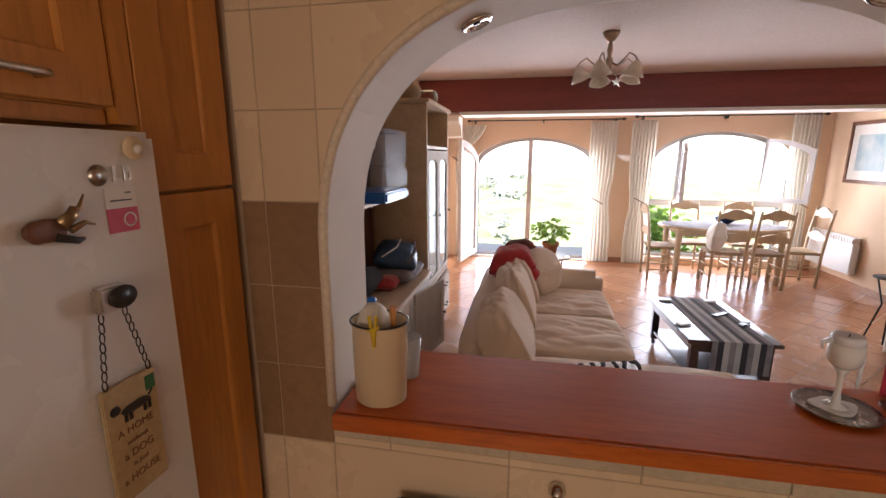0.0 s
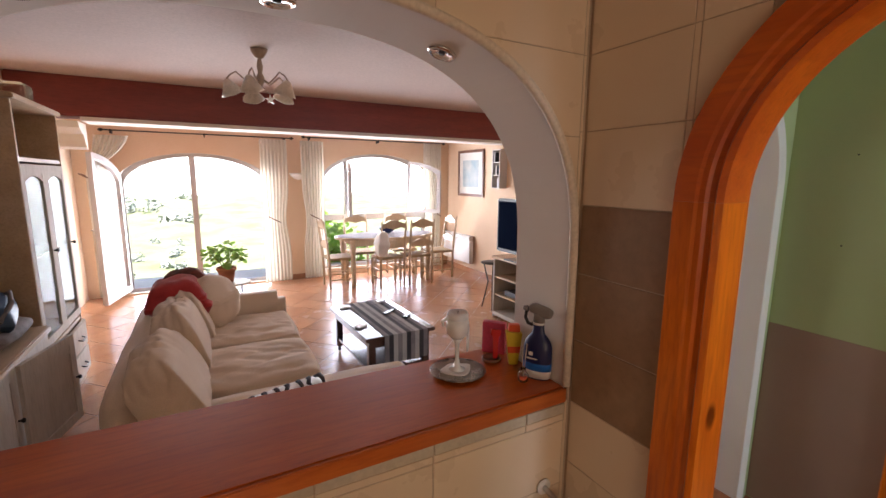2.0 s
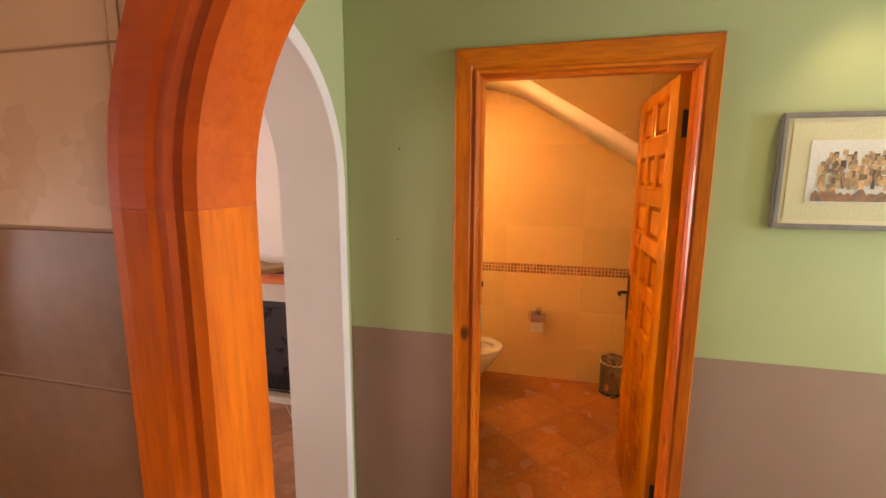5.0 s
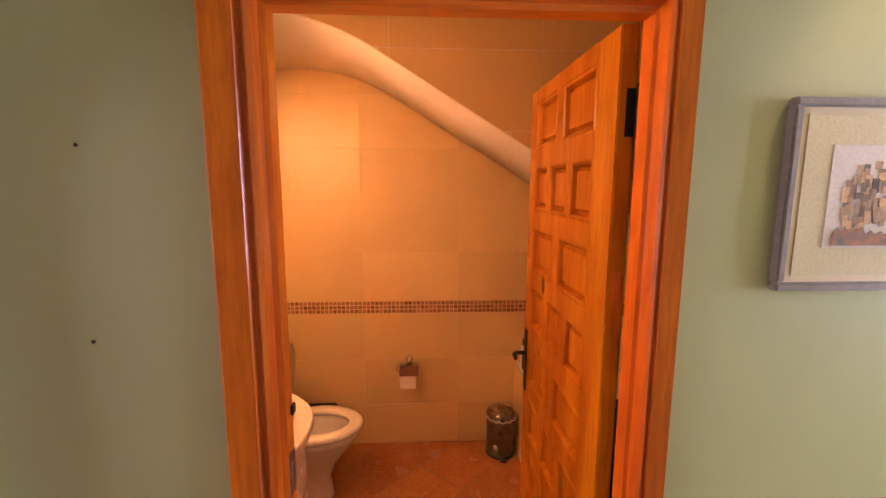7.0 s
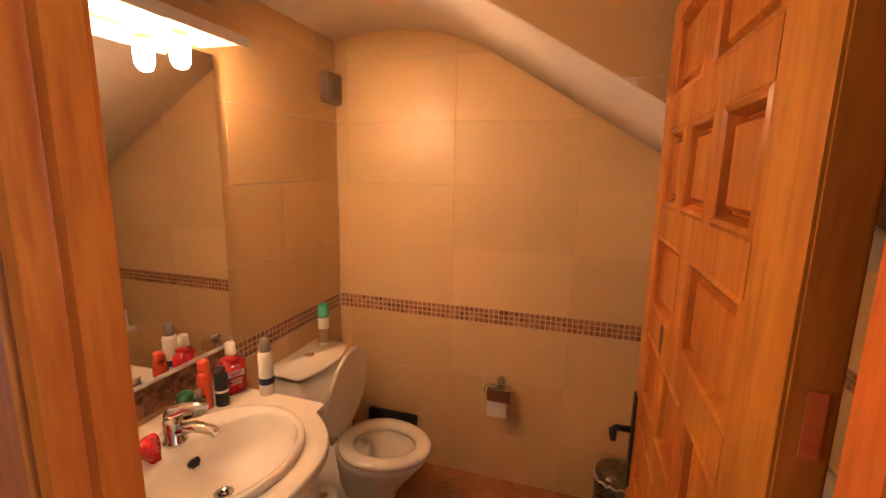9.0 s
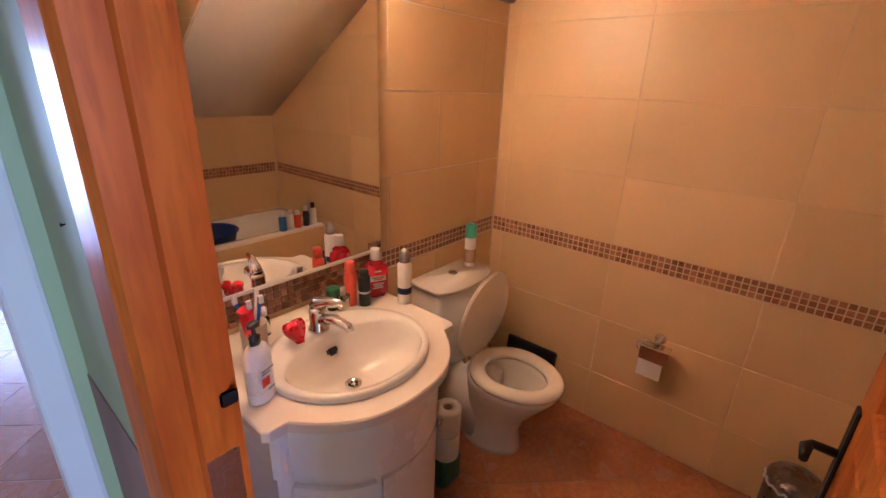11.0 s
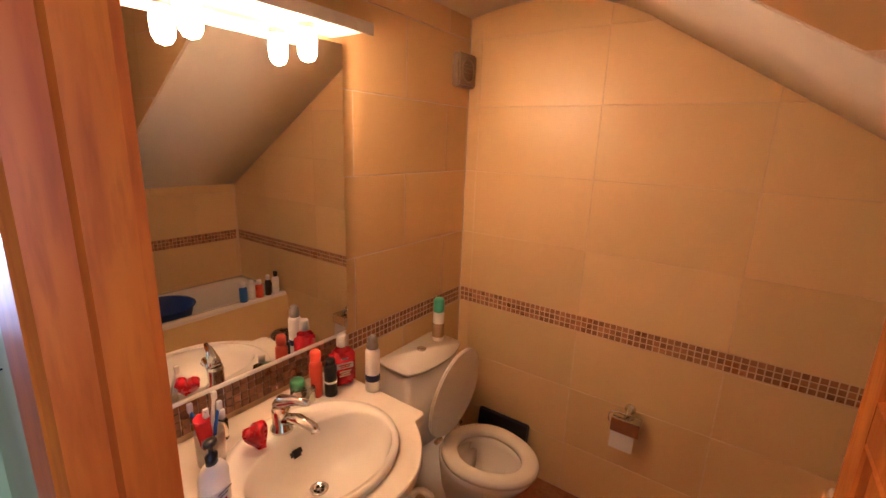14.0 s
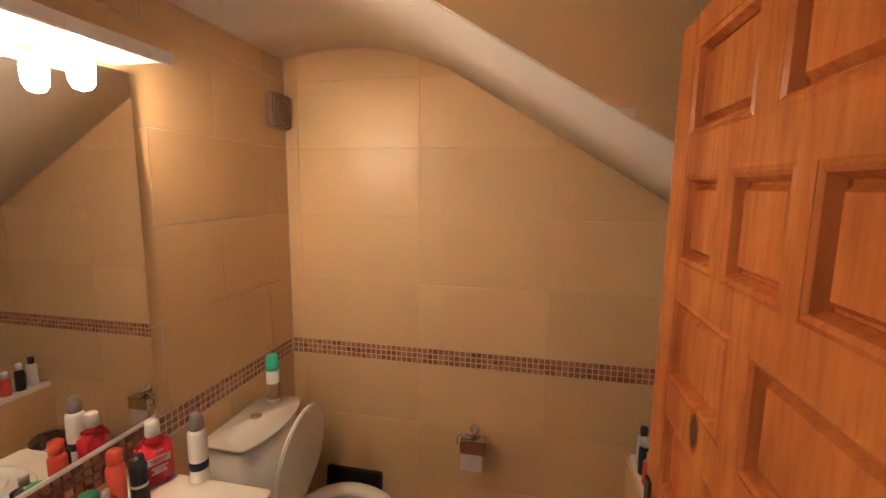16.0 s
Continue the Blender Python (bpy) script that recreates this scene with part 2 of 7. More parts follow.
M_shade = surface("frosted_shade", (0.78, 0.70, 0.60), (0.72, 0.62, 0.5), 0.3, big=9, fine=60, bump=0.05)
M_terr = surface("terracotta_pot", (0.42, 0.15, 0.07), (0.34, 0.11, 0.05), 0.8, big=12, fine=90, bump=0.3)
M_leafm = surface("geranium_leaf", (0.16, 0.25, 0.06), (0.24, 0.33, 0.10), 0.55, big=20, fine=120, bump=0.3, vary=0.3, island=True)
M_bush = surface("bush_leaf", (0.17, 0.30, 0.04), (0.25, 0.38, 0.07), 0.6, big=8, fine=90, bump=0.3, vary=0.35, island=True)
for _mat, _col in ((M_leafm, (0.2, 0.36, 0.06, 1)), (M_bush, (0.3, 0.5, 0.06, 1))):
    _n, _l = _mat.node_tree.nodes, _mat.node_tree.links
    _t, _m = _n.new("ShaderNodeBsdfTranslucent"), _n.new("ShaderNodeMixShader")
    _t.inputs[0].default_value, _m.inputs[0].default_value = _col, 0.45
    _l.new(_n["Principled BSDF"].outputs[0], _m.inputs[1]), _l.new(_t.outputs[0], _m.inputs[2])
    _l.new(_m.outputs[0], _n["Material Output"].inputs[0])
M_land = surface("valley_fields", (0.15, 0.21, 0.075), (0.30, 0.31, 0.19), 0.95, big=0.05, fine=0.5, bump=0.6, dist=0.6)
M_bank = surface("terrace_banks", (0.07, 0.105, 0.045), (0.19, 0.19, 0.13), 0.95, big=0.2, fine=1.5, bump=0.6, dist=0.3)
# foliage paled to grey-green: the haze of distance is in the colour
M_tree_hazed = surface("far_trees", (0.30, 0.34, 0.28), (0.40, 0.43, 0.36), 0.95, big=0.4, fine=2.0, bump=0.6, dist=0.3)
M_blue = surface("blue_plastic", (0.02, 0.16, 0.55), (0.02, 0.13, 0.48), 0.35, big=5, fine=120, bump=0.03)
M_navyp = surface("dark_blue_plastic", (0.008, 0.016, 0.085), (0.007, 0.013, 0.07), 0.35, big=5, fine=120, bump=0.03)
M_basin = surface("basin_plastic", (0.012, 0.04, 0.26), (0.01, 0.035, 0.22), 0.4, big=5, fine=120, bump=0.03)
M_fan = surface("brown_fan_plastic", (0.30, 0.21, 0.14), (0.25, 0.17, 0.11), 0.45, big=12, fine=90, bump=0.05)
M_redp = surface("red_plastic", (0.60, 0.02, 0.015), (0.52, 0.015, 0.012), 0.25, big=6, fine=100, bump=0.02)
M_orng = surface("orange_plastic", (0.75, 0.10, 0.02), (0.68, 0.08, 0.015), 0.3, big=6, fine=100, bump=0.02)
M_blk = surface("black_plastic", (0.015, 0.015, 0.017), (0.02, 0.02, 0.02), 0.3, big=6, fine=100, bump=0.02)
M_wht = surface("white_plastic", (0.78, 0.75, 0.70), (0.74, 0.71, 0.66), 0.35, big=6, fine=100, bump=0.02)
M_greyp = surface("grey_plastic", (0.24, 0.225, 0.21), (0.20, 0.185, 0.17), 0.4, big=6, fine=100, bump=0.02)
M_yel = surface("yellow_plastic", (0.75, 0.55, 0.03), (0.68, 0.48, 0.02), 0.35, big=6, fine=100, bump=0.02)
M_mint = surface("mint_plastic", (0.10, 0.55, 0.38), (0.08, 0.48, 0.33), 0.3, big=6, fine=100, bump=0.02)
M_dgreen = surface("dark_green_plastic", (0.02, 0.16, 0.06), (0.015, 0.13, 0.05), 0.3, big=6, fine=100, bump=0.02)
M_paper = surface("white_paper", (0.75, 0.71, 0.64), (0.70, 0.65, 0.57), 0.9, big=8, fine=200, bump=0.15)
M_cream = surface("cream_enamel", (0.72, 0.60, 0.40), (0.68, 0.55, 0.36), 0.35, big=4, fine=120, bump=0.03)
M_pink = surface("pink_card", (0.65, 0.08, 0.16), (0.58, 0.06, 0.13), 0.5, big=6, fine=100, bump=0.05)
M_parch = surface("aged_board", (0.58, 0.46, 0.26), (0.46, 0.33, 0.17), 0.6, big=9, fine=60, bump=0.1)
M_mount = surface("picture_mount", (0.66, 0.60, 0.36), (0.62, 0.55, 0.32), 0.8, big=3, fine=150, bump=0.1)
M_gframe = surface("grey_picture_frame", (0.26, 0.23, 0.20), (0.19, 0.165, 0.14), 0.45, big=12, fine=90, bump=0.15)
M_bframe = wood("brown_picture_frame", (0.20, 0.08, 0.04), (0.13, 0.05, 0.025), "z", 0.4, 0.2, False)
M_screen = surface("tv_screen", (0.006, 0.01, 0.025), (0.008, 0.014, 0.03), 0.2, big=3, fine=60, bump=0)
M_screen.node_tree.nodes["Principled BSDF"].inputs["Specular IOR Level"].default_value = 0.0
M_mount_w = surface("white_picture_mount", (0.76, 0.72, 0.66), (0.72, 0.68, 0.61), 0.8, big=3, fine=150, bump=0.05)
M_haze = glow("haze_glow", (0.93, 0.97, 1.0), 0.34)
M_tumbler = clear("cloudy_tumbler", (0.9, 0.92, 0.92), 0.2)
M_tumbler.node_tree.nodes["Principled BSDF"].inputs["Transmission Weight"].default_value = 0.55
M_case = clear("cabinet_glass", (0.75, 0.82, 0.76))
M_case.node_tree.nodes["Principled BSDF"].inputs["IOR"].default_value = 1.04
M_edge = surface("cream_arch_edge", (0.79, 0.70, 0.57), (0.74, 0.64, 0.50), 0.8, big=6, fine=90, bump=0.1)
M_tub = surface("tinted_clear_tub", (0.42, 0.5, 0.62), (0.36, 0.44, 0.56), 0.35, big=4, fine=90, bump=0.02)
M_tub.node_tree.nodes["Principled BSDF"].inputs["Alpha"].default_value = 0.22
M_tan = surface("tan_card", (0.42, 0.30, 0.17), (0.34, 0.23, 0.12), 0.8, big=6, fine=120, bump=0.15)
M_stone = surface("pale_hearth_stone", (0.62, 0.55, 0.42), (0.54, 0.46, 0.34), 0.6, big=5, fine=60, bump=0.2)


# ---- mesh helpers ----
def boxes(*bs, bevel=0.0):
    bm = bmesh.new()
    for x0, y0, z0, x1, y1, z1 in bs:
        r = bmesh.ops.create_cube(bm, size=1)
        for v in r["verts"]:
            v.co = ((x0 + x1) / 2 + v.co.x * (x1 - x0), (y0 + y1) / 2 + v.co.y * (y1 - y0), (z0 + z1) / 2 + v.co.z * (z1 - z0))
    if bevel:
        bmesh.ops.bevel(bm, geom=bm.edges[:], offset=bevel, segments=2, affect="EDGES", clamp_overlap=True)
    return bm


def lathe(profile, seg=24, sx=1.0, sy=1.0):
    """A turned shape from (radius, height) pairs."""
    bm = bmesh.new()
    rings = []
    for r, z in profile:
        rings.append([bm.verts.new((r * sx * math.cos(2 * math.pi * i / seg), r * sy * math.sin(2 * math.pi * i / seg), z)) for i in range(seg)])
    for a, b in zip(rings, rings[1:]):
        for i in range(seg):
            bm.faces.new((a[i], a[(i + 1) % seg], b[(i + 1) % seg], b[i]))
    if profile[0][0] > 1e-4:
        bm.faces.new(rings[0][::-1])
    if profile[-1][0] > 1e-4:
        bm.faces.new(rings[-1])
    bmesh.ops.remove_doubles(bm, verts=bm.verts[:], dist=1e-5)
    for f in bm.faces:
        f.smooth = True
    return bm


def prism(pts, a, b, axis="z", bevel=0.0):
    """A polygon given in the two other axes, pushed from a to b along axis."""
    bm = bmesh.new()
    put = {"z": lambda p, h: (p[0], p[1], h), "y": lambda p, h: (p[0], h, p[1]), "x": lambda p, h: (h, p[0], p[1])}[axis]
    lo, hi = [bm.verts.new(put(p, a)) for p in pts], [bm.verts.new(put(p, b)) for p in pts]
    bm.faces.new(lo[::-1]), bm.faces.new(hi)
    for i in range(len(pts)):
        j = (i + 1) % len(pts)
        bm.faces.new((lo[i], lo[j], hi[j], hi[i]))
    bmesh.ops.recalc_face_normals(bm, faces=bm.faces[:])
    if bevel:
        es = [e for e in bm.edges if all(len(f.verts) == len(pts) or len(pts) == 4 for f in e.link_faces) or any(len(f.verts) > 4 for f in e.link_faces)]
        bmesh.ops.bevel(bm, geom=es, offset=bevel, segments=2, affect="EDGES", clamp_overlap=True)
    return bm


def tube(pts, r, seg=8, closed=False):
    """A round bar along a line of points; r may be one radius or one for each point."""
    bm = bmesh.new()
    pts = [Vector(p) for p in pts]
    rs = r if isinstance(r, (list, tuple)) else [r] * len(pts)
    rings, up = [], None
    for i, p in enumerate(pts):
        a = pts[i - 1] if i or closed else p
        b = pts[(i + 1) % len(pts)] if i + 1 < len(pts) or closed else p
        d = (b - a).normalized()
        if up is None:
            up = d.orthogonal().normalized()
        up = (up - d * up.dot(d)).normalized()
        side = d.cross(up)
        rings.append([bm.verts.new(p + rs[i] * (math.cos(2 * math.pi * k / seg) * up + math.sin(2 * math.pi * k / seg) * side)) for k in range(seg)])
    pairs = list(zip(rings, rings[1:])) + ([(rings[-1], rings[0])] if closed else [])
    for a, b in pairs:
        for k in range(seg):
            f = bm.faces.new((a[k], a[(k + 1) % seg], b[(k + 1) % seg], b[k]))
            f.smooth = True
    if not closed:
        bm.faces.new(rings[0][::-1]), bm.faces.new(rings[-1])
    return bm


def sweep(path, profile):
    """A moulding: path of (point, outward direction), profile of (outward, depth) pairs; depth runs along the third axis given with each point."""
    bm = bmesh.new()
    rows = []
    for p, out, deep in path:
        rows.append([bm.verts.new(Vector(p) + Vector(out) * o + Vector(deep) * d) for o, d in profile])
    for a, b in zip(rows, rows[1:]):
        for i in range(len(profile)):
            j = (i + 1) % len(profile)
            bm.faces.new((a[i], a[j], b[j], b[i]))
    bm.faces.new(rows[0][::-1]), bm.faces.new(rows[-1])
    bmesh.ops.recalc_face_normals(bm, faces=bm.faces[:])
    return bm


def joined(*bms):
    out = bmesh.new()
    for b in bms:
        me = bpy.data.meshes.new("tmp")
        b.to_mesh(me)
        out.from_mesh(me)
        bpy.data.meshes.remove(me)
    return out


def moved(bm, m):
    bmesh.ops.transform(bm, matrix=m, verts=bm.verts[:])
    return bm


def smooth(bm, cuts=0):
    for f in bm.faces:
        f.smooth = True
    return bm


def mesh_of(name, bm, mats):
    me = bpy.data.meshes.new(name)
    bm.normal_update()
    bm.to_mesh(me)
    bm.free()
    for m in mats if isinstance(mats, (list, tuple)) else [mats]:
        me.materials.append(m)
    return me


def part(name, bm, material, parent, label=""):
    ob = new(name, mesh_of(name, bm, material))
    ob.parent = parent
    return tagged(ob, label) if label else ob


def thing(name, m, label, category, group="", kind=""):
    ob = new(name)
    ob.empty_display_size = 0.1
    ob.matrix_world = m
    return tagged(ob, label, category, group, kind)


def solid(name, bm, material, label, category="", m=None, group="", kind=""):
    ob = new(name, mesh_of(name, bm, material))
    if m is not None:
        ob.matrix_world = m
    return tagged(ob, label, category, group, kind)


def pillow(w, d, h, puff=0.5, n=12, seed=0, crease=0.0):
    """A soft cushion, w by d by h about its middle, with rounded sides and slight wrinkles."""
    bm = bmesh.new()
    bmesh.ops.create_cube(bm, size=2)
    bmesh.ops.subdivide_edges(bm, edges=bm.edges[:], cuts=n - 1, use_grid_fill=True)
    for v in bm.verts:
        x, y, z = v.co
        e = max(abs(x), abs(y))
        flat = 1 - puff * e ** 4
        rx = x * (1 - 0.06 * y * y - 0.06 * z * z)
        ry = y * (1 - 0.06 * x * x - 0.06 * z * z)
        k = noise.noise(Vector((x * 2.3 + seed, y * 2.3, z * 2))) * 0.05 + noise.noise(Vector((x * 1.2 + seed, y * 7, z))) * 0.035
        k -= crease * max(0, 1 - abs(noise.noise(Vector((x * 1.3 + seed, y * 3.6 + 0.7 * x, z * 0.5)))) * 5) * (1 - 0.5 * e ** 4)
        v.co = (rx * w / 2, ry * d / 2, z * h / 2 * flat + k * h)
    return smooth(bm)

# ---- structure ----
T_N = 0.28          # thickness of the wall between kitchen, hall and living room
H_LIV = 2.55
X_R, Y_W = 3.0, 6.25
X_H = 1.283         # hall face of the bathroom wall
X_B, Y_B = 3.13, 0.185


def arch_a(x):
    """Height of the serving hatch's arch."""
    u = min(1, abs(x + 0.845) / 0.825)
    return 1.40 + 0.671 * (1 - u ** 2.55) ** (1 / 2.55)


def arch_b(x):
    """Height of the plaster arch between hall and living room."""
    u = min(1, abs(x - 0.66) / 0.535)
    return 1.60 + 0.53 * (1 - u ** 2.2) ** (1 / 2.2)


def arch_c(y):
    """Height of the timber-lined arch between kitchen and hall."""
    u = min(0.388, abs(y + 0.822))
    return 1.61 + 0.40 * math.sqrt(max(0, 1 - (u / 0.388) ** 2))


def stops(a, b, n):
    """Points from a to b, closer together towards both ends."""
    return [(a + b) / 2 - (b - a) / 2 * math.cos(math.pi * i / n) for i in range(n + 1)]


def arched_wall(lo, hi, t0, t1, h, holes, axis, front=1, back=2):
    """A wall along axis from lo to hi with arched holes (a, b, sill, curve); slots: 0 reveals, front and back faces."""
    bm = bmesh.new()
    put = (lambda s, t, z: (s, t, z)) if axis == "x" else (lambda s, t, z: (t, s, z))

    def quad(ps, slot):
        f = bm.faces.new([bm.verts.new(p) for p in ps])
        f.material_index = slot

    def slab(a, b, za0, zb0, za1, zb1):
        quad([put(a, t0, za0), put(b, t0, zb0), put(b, t0, zb1), put(a, t0, za1)], front)
        quad([put(b, t1, zb0), put(a, t1, za0), put(a, t1, za1), put(b, t1, zb1)], back)
        quad([put(a, t0, za0), put(a, t1, za0), put(b, t1, zb0), put(b, t0, zb0)], 0)
        quad([put(a, t0, za1), put(b, t0, zb1), put(b, t1, zb1), put(a, t1, za1)], 0)

    at = lo
    for a, b, sill, curve in holes:
        slab(at, a, 0, 0, h, h)
        xs = stops(a, b, 48)
        quad([put(a, t0, sill), put(a, t0, curve(a)), put(a, t1, curve(a)), put(a, t1, sill)], 0)
        quad([put(b, t0, sill), put(b, t1, sill), put(b, t1, curve(b)), put(b, t0, curve(b))], 0)
        for p, q in zip(xs, xs[1:]):
            slab(p, q, curve(p), curve(q), h, h)
        if sill > 0:
            slab(a, b, 0, 0, sill, sill)
        at = b
    slab(at, hi, 0, 0, h, h)
    for s in (lo, hi):
        quad([put(s, t0, 0), put(s, t1, 0), put(s, t1, h), put(s, t0, h)], 0)
    bmesh.ops.remove_doubles(bm, verts=bm.verts[:], dist=1e-5)
    bmesh.ops.recalc_face_normals(bm, faces=bm.faces[:])
    return bm


def structure(name, bm, mats, label):
    return solid(name, bm, mats, label, "", None, "", "structure")


ground = structure("floor", boxes((-2.9, -4.2, -0.3, 3.3, 6.5, -0.002)), M_fgrout, "terracotta tiled floor through the kitchen, hall and living room")
wall_n = structure("wall_north", arched_wall(-2.6, 0.06, 0.0, T_N, H_LIV, [(-1.67, -0.02, 0.928, arch_a)], "x", 1, 2), [M_white, M_kgrout, M_peach], "plastered wall with an arched serving hatch, tiled on the kitchen side")
wall_hn = structure("wall_hall_north", arched_wall(0.062, X_H + 0.083, 0.012, T_N, H_LIV, [(0.125, 1.195, 0.0, arch_b)], "x", 1, 2), [M_white, M_green, M_peach], "plastered wall with a tall white archway into the living room")
wall_e = structure("wall_kitchen_east", arched_wall(-4.0, -0.001, 0.0, 0.08, H_LIV, [(-1.21, -0.434, 0.0, arch_c)], "y", 1, 2), [M_white, M_kgrout, M_green], "tiled kitchen wall with an arched doorway to the hall")
structure("wall_kitchen_west", boxes((-2.7, -3.2, 0, -2.6, T_N, H_LIV)), M_white, "plain white kitchen wall behind the cabinets")
structure("wall_kitchen_south", boxes((-2.7, -3.3, 0, -0.002, -3.2, H_LIV)), M_white, "plain white kitchen wall")
structure("ceiling_kitchen", boxes((-2.7, -3.3, H_LIV, 0.0, T_N, H_LIV + 0.1)), M_ceil, "plain plastered kitchen ceiling")
structure("ceiling_hall", boxes((0.0, -4.1, H_LIV, 1.4, T_N, H_LIV + 0.1)), M_ceil, "plain plastered hall ceiling")
structure("wall_hall_south", boxes((-0.1, -4.1, 0, 1.4, -4.0, H_LIV)), M_green, "green painted hall wall")
structure("ceiling_living", boxes((-2.6, T_N, H_LIV, X_R + 0.1, Y_W + 0.3, H_LIV + 0.1)), M_ceil, "plain pinkish plastered living room ceiling")
structure("wall_east", boxes((X_R, T_N - 0.018, 0, X_R + 0.12, Y_W + 0.3, H_LIV)), M_peach, "peach plastered living room wall")
structure("wall_west", boxes((-2.62, T_N + 0.002, 0, -2.5, Y_W + 0.3, H_LIV)), M_peach, "peach plastered living room wall behind the wall unit")


def arch_wa(x):
    u = min(1, abs(x + 1.1) / 0.95)
    return 1.55 + 0.42 * math.sqrt(1 - u * u * 0.999)


def arch_wb(x):
    u = min(1, abs(x - 1.6) / 0.95)
    return 1.60 + 0.44 * math.sqrt(1 - u * u * 0.999)


structure("wall_windows", arched_wall(-2.5, X_R, Y_W, Y_W + 0.26, H_LIV, [(-2.05, -0.15, 0.02, arch_wa), (0.65, 2.55, 0.12, arch_wb)], "x", 1, 0), [M_white, M_peach], "peach plastered wall with two wide arched windows")
beam = structure("ceiling_beam", boxes((-2.5, 4.28, 2.19, X_R, 4.62, H_LIV), bevel=0.012), M_beam, "dark red stained timber ceiling beam")
structure("beam_trim", boxes((-2.0, 4.27, 2.150, X_R, 4.63, 2.188), bevel=0.006), M_white, "pale strip along the underside of the beam")

# bathroom shell
structure("wall_bath_door", arched_wall(-4.0, 0.011, X_H, X_H + 0.083, H_LIV, [(-1.32, -0.52, 0.0, lambda y: 2.06)], "y", 1, 2), [M_white, M_green, M_grout], "green painted wall with the bathroom doorway")
structure("dado_band", boxes((X_H - 0.003, -0.452, 0.09, X_H, 0.010, 1.0), (X_H - 0.003, -4.0, 0.09, X_H, -1.36, 1.0)), M_brown, "taupe painted lower part of the hall wall")
structure("baseboard", boxes((X_H - 0.014, -0.452, 0, X_H - 0.0005, 0.010, 0.085), (X_H - 0.014, -4.0, 0, X_H - 0.0005, -1.36, 0.085), bevel=0.003), M_floor, "terracotta skirting tiles along the hall wall")
structure("floor_bath", boxes((X_H + 0.03, -2.1, -0.1, X_B, Y_B, -0.0014)), M_fgrout_b, "orange terracotta tiled bathroom floor")
bath_n = structure("wall_bath_north", boxes((X_H + 0.084, Y_B + 0.002, 0, X_B + 0.1, T_N - 0.02, 2.7)), M_grout, "tiled bathroom wall behind basin and toilet")
structure("wall_living_south", boxes((X_H + 0.084, T_N - 0.019, 0, X_R, T_N, H_LIV)), M_peach, "peach plastered living room wall beside the hall archway")
bath_e = structure("wall_bath_east", boxes((X_B + 0.002, -2.2, 0, X_B + 0.12, Y_B + 0.0015, 2.7)), M_bgrout, "tiled end wall of the bathroom")
bath_s = structure("wall_bath_south", boxes((X_H, -2.25, 0, X_B + 0.12, -2.102, 2.7)), M_bgrout, "tiled bathroom wall behind the bath")
structure("ceiling_bath", boxes((X_H + 0.084, -2.2, 2.62, X_B + 0.1, Y_B + 0.1, 2.7)), M_white, "plain white bathroom ceiling")


def soffit(y):
    """Underside of the stairs over the bathroom."""
    if y > -0.16:
        return 2.355 - 0.04 * max(0, (y + 0.1) / 0.3) ** 1.5
    if y > -0.62:
        u = (y + 0.16) / -0.46
        return 2.355 - 0.115 * u ** 2
    return 2.24 - 0.605 * (-0.62 - y)


ys = [Y_B + 0.05 - (2.2 + Y_B + 0.05) * i / 60 for i in range(61)]
structure("stair_soffit", smooth(prism([(y, soffit(y)) for y in ys] + [(-2.2, 2.65), (Y_B + 0.05, 2.65)], 2.245, X_B + 0.05, "x")), M_white, "curved white underside of the stairs over the bathroom")
for f in bpy.data.objects["stair_soffit"].data.polygons:
    f.use_smooth = abs(f.normal.x) < 0.1 and f.normal.z < -0.2

structure("baseboard_living", boxes((X_R - 0.012, 2.1, 0.0, X_R - 0.0005, Y_W - 0.013, 0.085), (-0.13, Y_W - 0.012, 0.0, 0.63, Y_W - 0.0005, 0.085), (2.57, Y_W - 0.012, 0.0, X_R - 0.013, Y_W - 0.0005, 0.085), bevel=0.003), M_floor, "terracotta skirting tiles along the living room walls")

# counter board of the hatch
counter = thing("counter_board", pose(0, 0, 0), "thick red-stained pine board on the serving hatch", "counter")
part("board", prism([(-1.655, -0.032), (-0.022, 0.0), (-0.022, 0.40), (-1.655, 0.40)], 0.931, 0.98, "z", 0.005), M_count, counter)
part("front_edge", prism([(-1.655, -0.044), (-0.022, -0.012), (-0.022, -0.0005), (-1.655, -0.0325)], 0.930, 0.9785, "z", 0.003), M_count_f, counter, "orange varnished front edge with knots")

# rounded edge of the hatch arch
xs = stops(-1.67, -0.02, 60)
structure("hatch_trim", tube([(-1.672, -0.002, 0.984)] + [(x + (0.002 if x > -0.845 else -0.002), -0.002, arch_a(x) + 0.002) for x in xs] + [(-0.018, -0.002, 0.984)], 0.014), M_edge, "rounded cream plaster edge round the serving hatch")
band_path = [((0.125, 0.012, 0.0), (-1, 0, 0), (0, -1, 0))]
for i in range(61):
    x = 0.125 + 1.07 * (0.5 - 0.5 * math.cos(math.pi * i / 60))
    p, q = max(0.1251, x - 0.002), min(1.1949, x + 0.002)
    d = Vector((q - p, 0, arch_b(q) - arch_b(p))).normalized()
    band_path.append(((x, 0.012, arch_b(x)), (-d.z, 0, d.x), (0, -1, 0)))
band_path.append(((1.195, 0.012, 0.0), (1, 0, 0), (0, -1, 0)))
structure("archway_trim", sweep(band_path, [(-0.001, -0.002), (-0.001, 0.002), (0.004, 0.006), (0.05, 0.006), (0.058, 0.003), (0.06, -0.002)]), M_white, "flat white plaster band round the hall archway")
